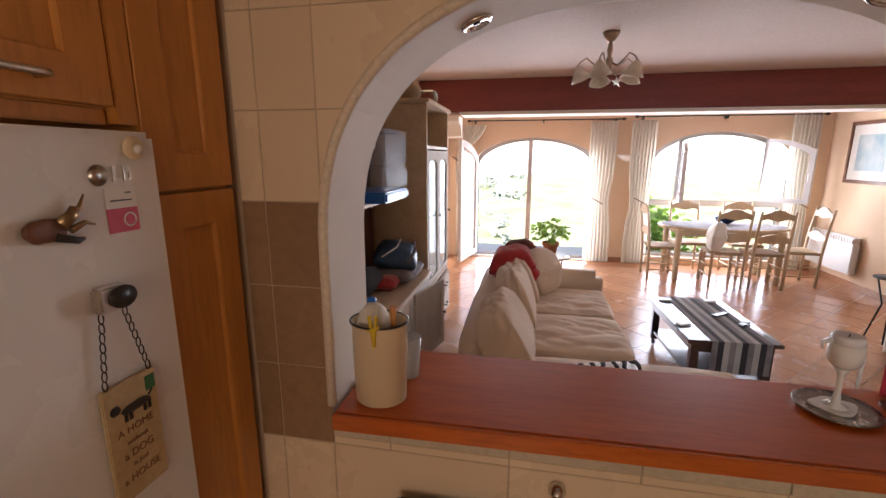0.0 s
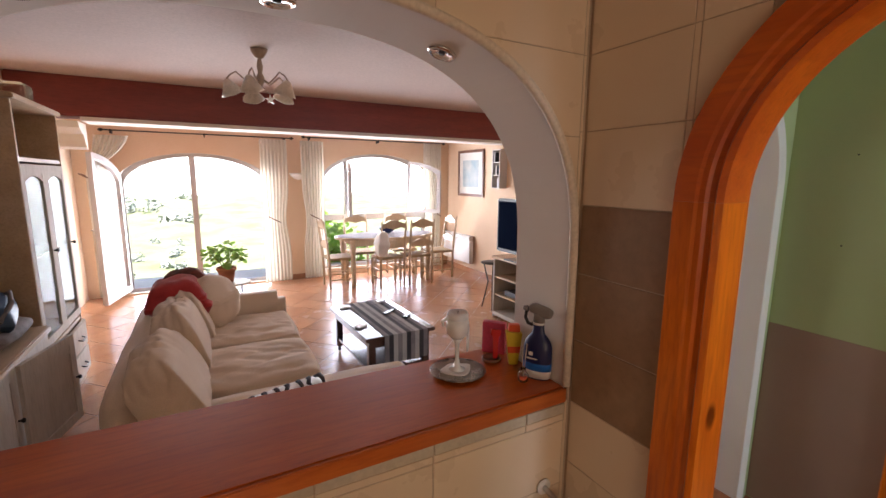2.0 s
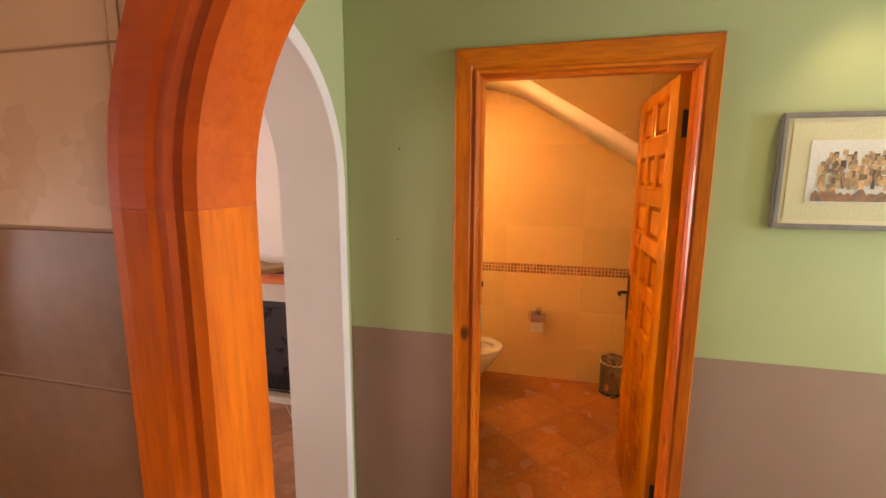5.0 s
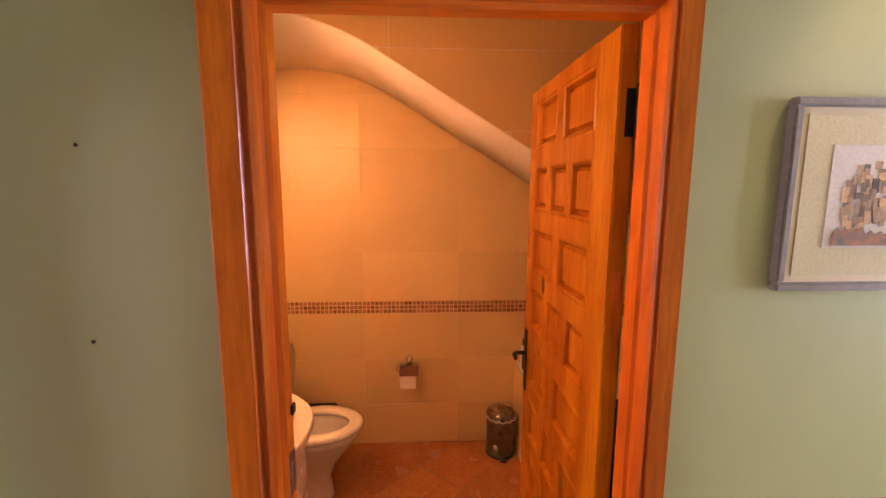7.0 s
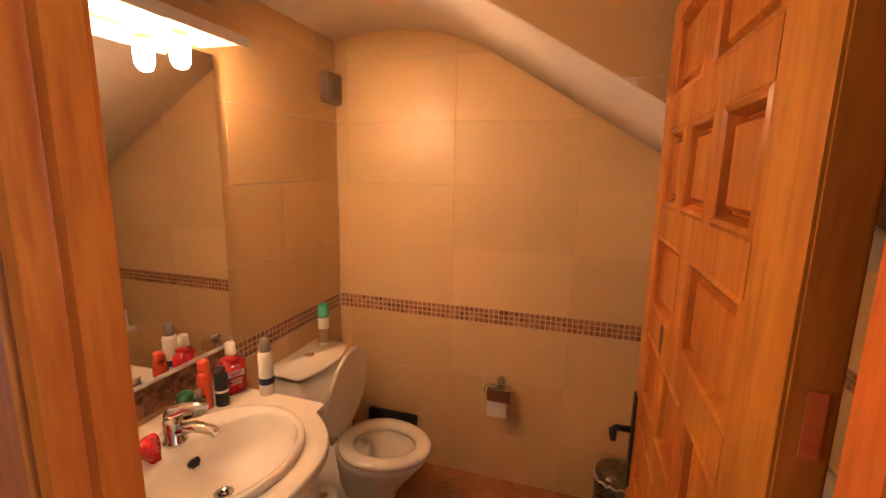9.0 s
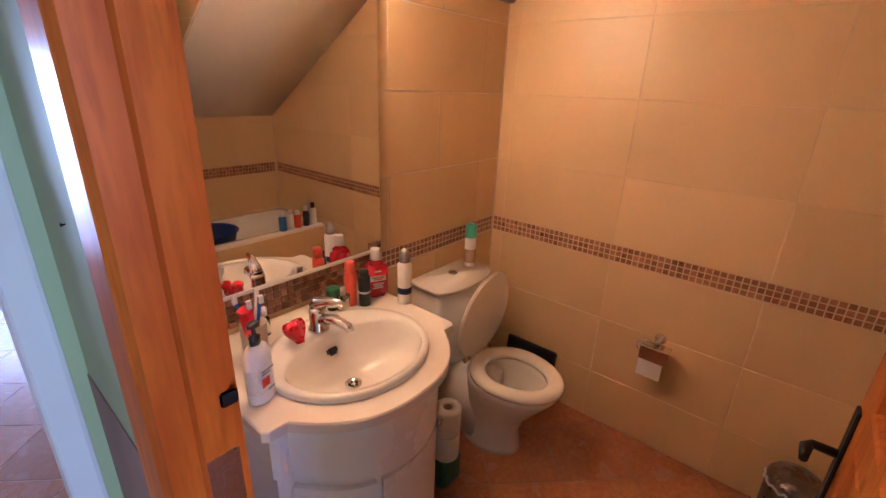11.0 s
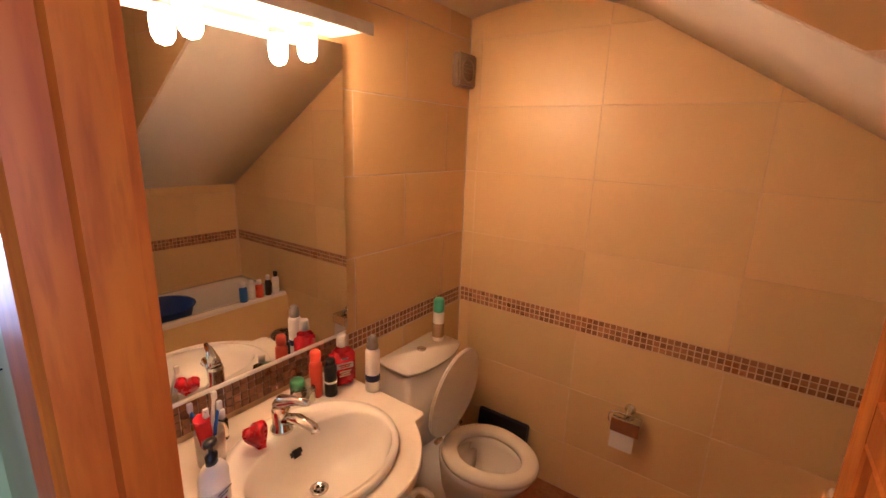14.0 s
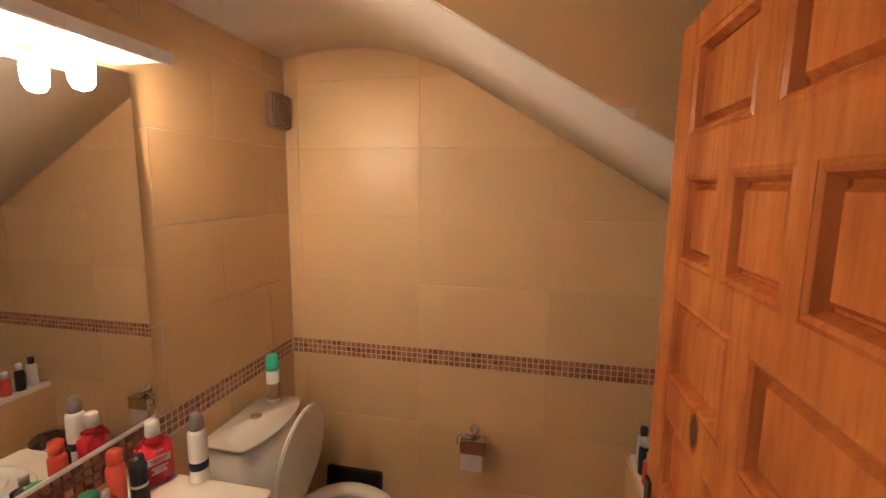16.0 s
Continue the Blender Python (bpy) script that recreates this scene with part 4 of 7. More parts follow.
for k, (y, h, mt) in enumerate(((2.62, 0.16, M_wht), (2.68, 0.2, M_blk), (2.75, 0.12, M_tan))):
    solid("upright_book", boxes((-0.06, -0.02, 0, 0.06, 0.02, h), bevel=0.003), mt, ("pale book in the open cabinet niche", "dark book in the open cabinet niche", "tan book in the open cabinet niche")[k], "book", pose(-2.12, y, 1.762), "books in the niche")


# sofa
sofa = thing("sofa", pose(0, 0, 0), "beige fabric corner sofa with loose back cushions", "sofa")
part("base", boxes((-1.45, 0.98, 0.06, -0.44, 3.3, 0.3), bevel=0.03), M_sofa, sofa)
part("chaise_base", boxes((-0.46, 0.98, 0.06, 0.1, 1.5, 0.3), bevel=0.03), M_sofa, sofa)
back = pillow(0.2, 2.0, 0.42, 0.25, 14, 2)
part("backrest", moved(back, pose(-1.43, 2.3, 0.44, 0, -6, 0)), M_sofa, sofa)
part("arm", smooth(boxes((-1.35, 3.06, 0.28, -0.44, 3.32, 0.61), bevel=0.07)), M_sofa, sofa)
for i, (y, w) in enumerate(((2.70, 0.74), (1.97, 0.74))):
    part("seat_cushion", moved(pillow(0.78, w, 0.2, 0.25, 30, 20 + i, 0.07), pose(-0.82, y, 0.385)), M_sofa, sofa)
part("chaise_cushion", moved(pillow(1.35, 0.6, 0.2, 0.25, 28, 31, 0.05), pose(-0.58, 1.26, 0.39)), M_sofa, sofa)
for i, y in enumerate((1.56, 2.2, 2.78)):
    part("back_cushion", moved(pillow(0.25, 0.66, 0.46, 0.45, 28, 40 + i, 0.035), pose(-1.25 + 0.03 * i, y, (0.60, 0.62, 0.60)[i], 0, (-30, -20, -20)[i], 0)), M_sofa, sofa)
solid("scatter_cushion", pillow(0.2, 0.44, 0.42, 0.8, 12, 51), M_sofa, "plump beige scatter cushion against the sofa arm", "cushion", pose(-1.02, 2.86, 0.66, 0, -18, -35))
M_blanket_d = surface("brown_blanket", (0.07, 0.03, 0.025), (0.22, 0.06, 0.04), 0.95, big=14, fine=180, bump=0.6, sheen=0.2)
blanket = thing("blanket", pose(-1.27, 2.84, 0.73, 0, -10, 0), "red blanket with dark folds thrown over the sofa back", "blanket")
part("cloth", pillow(0.42, 0.50, 0.31, 0.85, 14, 77), M_red, blanket)
part("dark_fold", moved(pillow(0.36, 0.16, 0.27, 0.8, 10, 78), pose(0.06, 0.13, 0.045)), M_blanket_d, blanket, "brown and black side of the blanket")
part("lower_fold", moved(pillow(0.4, 0.3, 0.2, 0.8, 10, 79), pose(0.03, -0.1, -0.07)), M_red, blanket)
zeb = thing("zebra_throw", pose(-0.72, 1.3, 0.482, 0, 0, 18), "small black and white striped throw lying on the chaise", "throw")
part("cloth", moved(pillow(0.46, 0.16, 0.07, 0.7, 10, 61), pose(0, 0, 0.03)), M_wht, zeb)
for k in range(7):
    x = -0.19 + 0.063 * k
    part("stripe", tube([(x, -0.075, 0.035), (x + 0.012 * (-1) ** k, -0.03, 0.066), (x + 0.02, 0.02, 0.067), (x + 0.01, 0.07, 0.04)], [0.006, 0.012, 0.013, 0.006], 6), M_black, zeb)

# coffee table
ct = thing("coffee_table", pose(0.262, 2.57, 0, 0, 0, 2) @ Matrix.Diagonal((0.95, 0.94, 1, 1)), "dark wooden coffee table with a shelf and castors", "coffee table")
part("tabletop", boxes((-0.32, -0.52, 0.40, 0.32, 0.52, 0.43), bevel=0.006), M_dark, ct)
part("apron", boxes((-0.28, -0.48, 0.33, 0.28, 0.48, 0.398), bevel=0.003), M_dark, ct)
part("shelf", boxes((-0.27, -0.47, 0.12, 0.27, 0.47, 0.145), bevel=0.003), M_dark, ct)
for x in (-0.25, 0.25):
    for y in (-0.45, 0.45):
        lg = part("leg", boxes((x - 0.03, y - 0.03, 0.06, x + 0.03, y + 0.03, 0.329), bevel=0.004), M_dark, ct)
        part("castor", moved(lathe([(0.002, -0.012), (0.024, -0.01), (0.026, 0), (0.024, 0.01), (0.002, 0.012)], 16), pose(x, y, 0.03, 0, 90, 0)), M_iron, lg)
M_linen = surface("pale_linen", (0.5, 0.47, 0.44), (0.42, 0.39, 0.36), 0.9, big=10, fine=200, bump=0.3)
run = thing("table_runner", pose(0.262, 2.57, 0, 0, 0, 2) @ Matrix.Diagonal((0.95, 0.94, 1, 1)), "grey and cream striped runner hanging over the coffee table", "table runner")
cols = [M_grey, M_black, M_linen, M_grey, M_linen, M_black, M_grey, M_linen, M_black, M_grey]
for k in range(10):
    x = -0.16 + 0.04 * k
    part("stripe", joined(boxes((x, -0.525, 0.4315, x + 0.0395, 0.525, 0.4345)), boxes((x, -0.5285, 0.2, x + 0.0395, -0.5245, 0.434))), cols[k], run)
for k, (x, y, w, d, mt, lab) in enumerate(((-0.2, 0.38, 0.1, 0.07, M_wht, "white coaster on the coffee table"), (0.17, 0.42, 0.1, 0.06, M_wht, "white coaster on the coffee table"), (-0.23, -0.2, 0.1, 0.07, M_wht, "white coaster on the coffee table"), (0.12, 0.06, 0.16, 0.045, M_blk, "black remote control on the runner"), (0.22, -0.12, 0.12, 0.05, M_blk, "black remote control on the runner"))):
    solid("coaster" if mt is M_wht else "remote_control", boxes((-w / 2, -d / 2, 0, w / 2, d / 2, 0.012), bevel=0.003), mt, lab, "coaster" if mt is M_wht else "remote", pose(0.262 + x, 2.57 + y, 0.4346, 0, 0, 12 * k))


# dining set
def dining_chair(m, label):
    c = thing("dining_chair", m, label, "chair", "chairs round the dining table")
    part("seat", boxes((-0.21, -0.2, 0.43, 0.21, 0.2, 0.465), bevel=0.012), M_tan, c, "woven rush seat")
    for x in (-0.19, 0.19):
        part("leg", boxes((x - 0.018, 0.16, 0.0, x + 0.018, 0.196, 0.428), bevel=0.005), M_chair, c)
        part("back_post", tube([(x, -0.19, 0.0), (x, -0.2, 0.45), (x, -0.235, 0.8), (x, -0.27, 1.02)], [0.017, 0.02, 0.018, 0.013], 8), M_chair, c)
        for z in (0.14, 0.27):
            part("stretcher", tube([(x, -0.185, z), (x, 0.175, z)], 0.009, 6), M_chair, c)
    for z in (0.2, 0.33):
        part("stretcher", tube([(-0.19, 0.178, z), (0.19, 0.178, z)], 0.009, 6), M_chair, c)
    top = [(-0.185, 0.9), (-0.12, 0.92), (0, 0.89), (0.12, 0.92), (0.185, 0.9), (0.185, 0.97), (0.1, 1.0), (0.05, 1.03), (0, 1.035), (-0.05, 1.03), (-0.1, 1.0), (-0.185, 0.97)]
    part("top_rail", moved(prism(top, -0.012, 0.012, "y", 0.003), pose(0, -0.255, 0)), M_chair, c)
    mid = [(-0.185, 0.62), (0, 0.60), (0.185, 0.62), (0.185, 0.68), (0.08, 0.71), (0, 0.73), (-0.08, 0.71), (-0.185, 0.68)]
    part("middle_rail", moved(prism(mid, -0.01, 0.01, "y", 0.003), pose(0, -0.218, 0)), M_chair, c)
    return c


first = dining_chair(pose(1.39, 5.24, 0), "pale wooden ladder-back chair with a rush seat")
for x, y, r in ((1.86, 5.24, 0), (0.70, 5.5, -90), (2.36, 5.46, 88), (1.15, 5.86, 180), (1.88, 5.86, 180)):
    copy_thing(first, pose(x, y, 0, 0, 0, r))
tab = thing("dining_table", pose(1.47, 5.55, 0), "pale oval wooden dining table with turned legs", "dining table")
part("tabletop", prism(ellipse(0, 0, 0.82, 0.42, 40), 0.72, 0.75, "z", 0.004), M_chair, tab)
part("apron", boxes((-0.6, -0.3, 0.63, 0.6, 0.3, 0.718)), M_chair, tab)
for x in (-0.62, 0.62):
    for y in (-0.28, 0.28):
        part("leg", moved(lathe([(0.03, 0), (0.038, 0.06), (0.028, 0.12), (0.042, 0.3), (0.036, 0.5), (0.045, 0.62), (0.045, 0.72)], 14), pose(x, y, 0)), M_chair, tab)
solid("tablecloth", prism(ellipse(0, 0, 0.78, 0.39, 40), 0, 0.004), M_grey, "thin blue-grey cloth on the dining table", "tablecloth", pose(1.47, 5.55, 0.751))
solid("carrier_bag", pillow(0.2, 0.16, 0.36, 0.8, 10, 71), M_wht, "white plastic carrier bag hanging on a chair back", "bag", pose(1.19, 4.96, 0.69, 0, 6, 10))
solid("table_bowl", lathe([(0.05, 0), (0.12, 0.05), (0.14, 0.1), (0.13, 0.1), (0.05, 0.02), (0.001, 0.02)], 24), M_navyp, "dark bowl on the dining table", "bowl", pose(1.55, 5.68, 0.756))

# radiator on the east wall
rad = thing("radiator", pose(X_R, 5.77, 0.19), "white panel radiator with a grilled top on the wall", "radiator")
part("panel", boxes((-0.11, -0.5, 0.0, -0.03, 0.5, 0.40), bevel=0.012), M_enamel, rad)
for i in range(18):
    part("grille_slot", boxes((-0.1125, -0.47 + 0.0525 * i, 0.405, -0.028, -0.435 + 0.0525 * i, 0.46)), M_enamel, rad)
part("top_bar", boxes((-0.112, -0.5, 0.462, -0.028, 0.5, 0.48), bevel=0.004), M_enamel, rad)
part("wall_bracket", boxes((-0.031, -0.4, 0.1, -0.001, -0.36, 0.4), (-0.031, 0.36, 0.1, -0.001, 0.4, 0.4)), M_enamel, rad)

pic = thing("framed_picture", pose(X_R, 5.43, 1.73), "brown framed print with a pale blue scene on the wall", "picture")
for a in ((-0.03, -0.41, -0.39, -0.002, 0.41, -0.345), (-0.03, -0.41, 0.345, -0.002, 0.41, 0.39), (-0.03, -0.41, -0.345, -0.002, -0.365, 0.345), (-0.03, 0.365, -0.345, -0.002, 0.41, 0.345)):
    part("frame_side", boxes(a, bevel=0.004), M_bframe, pic)
part("mount", boxes((-0.016, -0.365, -0.345, -0.004, 0.365, 0.345)), M_mount_w, pic)
M_sea = surface("blue_print", (0.25, 0.36, 0.42), (0.52, 0.54, 0.5), 0.6, big=4, fine=30, bump=0)
part("print", boxes((-0.0185, -0.25, -0.23, -0.0165, 0.25, 0.22)), M_sea, pic)

rack = thing("disc_rack", pose(X_R, 4.52, 1.5), "narrow white rack of discs on the wall", "rack")
part("frame", joined(boxes((-0.14, -0.1, 0, -0.001, -0.085, 0.58)), boxes((-0.14, 0.085, 0, -0.001, 0.1, 0.58)), *[boxes((-0.14, -0.085, z, -0.001, 0.085, z + 0.012)) for z in (0.0, 0.19, 0.38, 0.568)]), M_pvc, rack)
for k in range(9):
    part("disc_case", boxes((-0.135, -0.075 + 0.016 * (k % 9), 0.0125 + 0.19 * (k // 3), -0.01, -0.063 + 0.016 * (k % 9), 0.155 + 0.19 * (k // 3))), (M_blk, M_wht, M_grey)[k % 3], rack)

tvu = thing("tv_cabinet", pose(1.95, 2.72, 0) @ Matrix.Diagonal((1, 1, 1.08, 1)), "pale wooden television cabinet with open shelves", "cabinet")
for nm, bx in (("side_panel", (0, -0.5, 0.0, 0.45, -0.475, 0.66)), ("side_panel", (0, 0.475, 0.0, 0.45, 0.5, 0.66)), ("back_panel", (0.43, -0.474, 0.0, 0.45, 0.474, 0.66)), ("bottom_shelf", (0, -0.474, 0.02, 0.429, 0.474, 0.06))):
    part(nm, boxes(bx, bevel=0.002), M_wash, tvu)
part("top", boxes((-0.02, -0.52, 0.662, 0.46, 0.52, 0.69), bevel=0.005), M_wash_x, tvu)
for z in (0.25, 0.45):
    part("shelf", boxes((0.01, -0.474, z, 0.428, 0.474, z + 0.018)), M_wash_x, tvu)
solid("media_player", boxes((0, -0.2, 0, 0.3, 0.2, 0.06), bevel=0.004), M_blk, "flat black media player on the cabinet shelf", "media player", pose(2.0, 2.85, 0.291))
tv = thing("television", pose(1.98, 2.73, 0.747), "flat black television on the cabinet", "television")
part("housing", boxes((-0.03, -0.46, 0.07, 0.03, 0.44, 0.68), bevel=0.008), M_blk, tv)
part("screen", boxes((-0.0325, -0.43, 0.11, -0.0305, 0.41, 0.65)), M_screen, tv)
part("stand", boxes((-0.1, -0.2, 0.0, 0.1, 0.2, 0.015), (-0.015, -0.05, 0.015, 0.015, 0.05, 0.08), bevel=0.004), M_blk, tv)
side = thing("iron_side_table", pose(2.10, 3.46, 0), "small round wrought-iron side table", "side table")
part("top", lathe([(0.14, 0.60), (0.145, 0.605), (0.14, 0.612), (0.001, 0.612)], 28), M_iron, side)
for i in range(3):
    a = 2.1 * i
    part("leg", tube([(0.12 * math.cos(a), 0.12 * math.sin(a), 0.6), (0.05 * math.cos(a), 0.05 * math.sin(a), 0.35), (0.13 * math.cos(a), 0.13 * math.sin(a), 0.01)], 0.008, 6), M_iron, side)

# geranium on a small table by the window
pt = thing("plant_table", pose(-0.9, 4.25, 0), "small oval metal plant table with a red shelf", "side table")
part("top", prism(ellipse(0, 0, 0.26, 0.18), 0.48, 0.5), M_stone, pt)
part("shelf", prism(ellipse(0, 0, 0.18, 0.12), 0.22, 0.235), M_redp, pt, "red lower shelf")
for x, y in ((-0.16, -0.08), (0.16, -0.08), (0, 0.13)):
    part("leg", tube([(x, y, 0.48), (x * 0.9, y * 0.9, 0.23), (x * 1.15, y * 1.15, 0.0)], 0.01, 6), M_iron, pt)


def plant_crown(n, spread, height, size, seed, cut=0.0):
    random.seed(seed)
    verts, faces = [], []
    for _ in range(n):
        a, r, h = random.random() * 6.28, spread * random.random() ** 0.5, random.random()
        c = Vector((r * math.cos(a), r * math.sin(a), height * (0.15 + 0.85 * h) * (1 - 0.25 * r / spread)))
        rot = Euler((random.uniform(-0.9, 0.9), random.uniform(-0.9, 0.9), random.random() * 6.28)).to_matrix()
        s = size * random.uniform(0.6, 1.2)
        b = len(verts)
        verts.append(c + rot @ Vector((0, 0, -0.1 * s)))
        for k in range(7):
            t = 2 * math.pi * k / 7
            verts.append(c + rot @ Vector((s * math.cos(t) * (1 + 0.15 * (k % 2)), s * math.sin(t), 0.08 * s * (k % 2))))
        faces += [(b, b + 1 + k, b + 1 + (k + 1) % 7) for k in range(7)]
    me = bpy.data.meshes.new("leaves")
    me.from_pydata(verts, [], faces)
    return me


gp = thing("potted_geranium", pose(-0.88, 4.27, 0.502), "green geranium in a terracotta pot on the plant table", "plant")
part("pot", lathe([(0.065, 0), (0.09, 0.13), (0.102, 0.13), (0.104, 0.165), (0.094, 0.165), (0.088, 0.14), (0.001, 0.14)], 24), M_terr, gp)
lv = new("foliage", plant_crown(95, 0.23, 0.3, 0.036, 5))
lv.data.materials.append(M_leafm)
lv.parent, lv.location = gp, (0, 0, 0.16)
for k in range(9):
    a = k * 0.7
    part("stem", tube([(0.02 * math.cos(a), 0.02 * math.sin(a), 0.14), (0.08 * math.cos(a), 0.08 * math.sin(a), 0.25), (0.15 * math.cos(a), 0.15 * math.sin(a), 0.36 - 0.02 * (k % 3))], 0.004, 5), M_leafm, gp)
for k, (x, y, sp, h, n) in enumerate(((0.9, 7.9, 0.6, 1.1, 900), (1.6, 8.1, 0.5, 0.75, 700), (-2.98, 8.3, 0.5, 0.7, 700))):
    sh = thing("shrub", pose(x, y, -0.9), "dense leafy green shrub outside the window", "shrub", "shrubs outside")
    cr = new("crown", plant_crown(n, sp, h + 0.9, 0.06, 80 + k))
    cr.data.materials.append(M_bush)
    cr.parent = sh
    for j in range(5):
        part("branch", tube([(0, 0, -0.8), (0.1 * math.cos(j * 1.3), 0.1 * math.sin(j * 1.3), 0.2), (sp * 0.6 * math.cos(j * 1.3), sp * 0.6 * math.sin(j * 1.3), h * 0.9 + 0.4)], [0.03, 0.02, 0.006], 6), M_bframe, sh)

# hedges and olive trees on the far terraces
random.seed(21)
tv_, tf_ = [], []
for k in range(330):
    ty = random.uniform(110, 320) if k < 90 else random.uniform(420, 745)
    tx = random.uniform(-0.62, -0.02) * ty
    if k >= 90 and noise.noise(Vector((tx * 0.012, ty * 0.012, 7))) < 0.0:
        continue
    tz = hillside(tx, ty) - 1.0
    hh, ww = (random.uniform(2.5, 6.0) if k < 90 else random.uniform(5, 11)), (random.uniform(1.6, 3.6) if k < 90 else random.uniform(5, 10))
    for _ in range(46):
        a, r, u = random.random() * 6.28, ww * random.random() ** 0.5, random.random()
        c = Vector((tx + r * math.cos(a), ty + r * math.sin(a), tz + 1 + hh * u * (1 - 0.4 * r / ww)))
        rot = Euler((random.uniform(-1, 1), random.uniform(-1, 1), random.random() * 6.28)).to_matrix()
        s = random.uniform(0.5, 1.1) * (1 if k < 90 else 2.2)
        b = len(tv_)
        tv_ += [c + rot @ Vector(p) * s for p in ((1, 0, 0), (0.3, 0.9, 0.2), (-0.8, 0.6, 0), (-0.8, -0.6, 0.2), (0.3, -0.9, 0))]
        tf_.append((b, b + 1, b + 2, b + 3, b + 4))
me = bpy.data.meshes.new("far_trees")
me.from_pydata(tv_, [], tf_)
me.materials.append(M_tree_hazed)
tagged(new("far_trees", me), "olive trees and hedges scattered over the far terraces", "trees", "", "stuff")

# fireplace on the south-east side
fp = thing("fireplace", pose(2.25, 1.3, 0), "white plastered fireplace with an orange pine mantel", "fireplace")
part("breast", boxes((0.12, -0.75, 0.0, 0.74, 0.75, 2.53)), M_white, fp)
part("mantel", boxes((-0.08, -0.8, 0.91, 0.13, 0.8, 0.985), bevel=0.008), M_pine_y, fp, "varnished orange pine mantel shelf")
part("surround", boxes((0.0, -0.7, 0.0, 0.119, -0.45, 0.908), (0.0, 0.45, 0.0, 0.119, 0.7, 0.908), (0.0, -0.449, 0.76, 0.119, 0.449, 0.908), bevel=0.006), M_stone, fp)
ins = part("stove_insert", boxes((0.02, -0.445, 0.06, 0.115, 0.445, 0.755), bevel=0.01), M_iron, fp, "black cast-iron stove insert")
part("stove_door", boxes((0.005, -0.38, 0.2, 0.019, 0.38, 0.7), bevel=0.006), M_blk, ins)
for k in range(6):
    part("vent_slat", boxes((0.008, -0.36, 0.085 + 0.017 * k, 0.0195, 0.36, 0.094 + 0.017 * k)), M_iron, ins)
part("hearth", boxes((-0.06, -0.75, 0.0, 0.018, 0.75, 0.05), bevel=0.006), M_stone, fp)
solid("basket_tray", lathe([(0.12, 0), (0.18, 0.05), (0.19, 0.055), (0.17, 0.05), (0.1, 0.012), (0.001, 0.012)], 28, 1.0, 1.3), M_parch, "pale woven tray on the mantel", "tray", pose(2.24, 1.15, 0.987))

# ---- kitchen ----
fr = thing("fridge", pose(-1.86, -0.022, -0.006), "tall white enamelled fridge covered with magnets", "fridge")
part("body", boxes((-0.62, -0.87, 0.03, -0.062, -0.275, 1.72), bevel=0.008), M_enamel, fr)
part("door", boxes((-0.058, -0.872, 0.62, 0.0, -0.272, 1.722), bevel=0.012), M_enamel, fr)
part("freezer_door", boxes((-0.058, -0.872, 0.05, 0.0, -0.272, 0.61), bevel=0.012), M_enamel, fr)
part("badge", joined(moved(lathe([(0.013, 0), (0.018, 0.002), (0.001, 0.003)], 20), pose(0.0005, -0.405, 1.646, 0, 90, 0)), boxes((0.0005, -0.378, 1.634, 0.003, -0.372, 1.661), (0.0005, -0.372, 1.634, 0.003, -0.363, 1.64), (0.0005, -0.357, 1.634, 0.003, -0.341, 1.64), (0.0005, -0.357, 1.655, 0.003, -0.341, 1.661), (0.0005, -0.357, 1.64, 0.003, -0.352, 1.655), (0.0005, -0.346, 1.64, 0.003, -0.341, 1.649))), M_steel, fr, "grey metal maker's badge")
XF = -1.858
mg = thing("round_magnet", pose(XF, -0.355, 1.686), "round cream button magnet on the fridge", "magnet")
part("base", moved(lathe([(0.02, 0), (0.021, 0.006), (0.018, 0.009), (0.001, 0.009)], 20), pose(0, 0, 0, 0, 90, 0)), M_cream, mg)
part("stud", moved(lathe([(0.009, 0.009), (0.008, 0.014), (0.001, 0.015)], 14), pose(0, 0.004, -0.002, 0, 90, 0)), M_wht, mg)
lab = thing("energy_sticker", pose(XF, -0.39, 1.577), "white and crimson sticker on the fridge door", "sticker")
part("upper_half", boxes((-0.0015, -0.03, 0.005, 0, 0.03, 0.04)), M_wht, lab)
part("lower_half", boxes((-0.0015, -0.03, -0.038, 0, 0.03, 0.0045)), M_pink, lab, "crimson lower half with a pale ring")
part("ring", moved(tube([(0, 0.012 * math.cos(a), 0.012 * math.sin(a)) for a in [i * 0.5236 for i in range(12)]], 0.0015, 5, True), pose(0.0006, 0.012, -0.017)), M_wht, lab)
part("print_bar", boxes((0.0002, -0.022, 0.017, 0.0008, 0.02, 0.0195), (0.0002, 0.008, 0.03, 0.0008, 0.02, 0.0325)), M_blk, lab)
an = thing("antelope_magnet", pose(XF, -0.527, 1.562), "brown and gold horned animal magnet on the fridge", "magnet")
part("body", moved(pillow(0.012, 0.06, 0.035, 0.6, 6, 5), pose(0.007, 0, 0)), M_bframe, an)
part("neck", tube([(0.008, 0.02, 0.005), (0.01, 0.04, 0.02), (0.01, 0.045, 0.032)], [0.012, 0.009, 0.006], 8), M_brass, an)
part("tail", tube([(0.008, 0.01, -0.01), (0.008, 0.045, -0.022), (0.008, 0.055, -0.02)], [0.008, 0.006, 0.003], 6), M_blk, an)
part("horn", tube([(0.01, 0.03, 0.012), (0.011, 0.052, 0.03), (0.011, 0.062, 0.05)], [0.006, 0.004, 0.0015], 7), M_brass, an)
part("horn", tube([(0.01, 0.034, -0.004), (0.011, 0.058, 0.006), (0.011, 0.074, 0.0)], [0.006, 0.004, 0.0015], 7), M_brass, an)
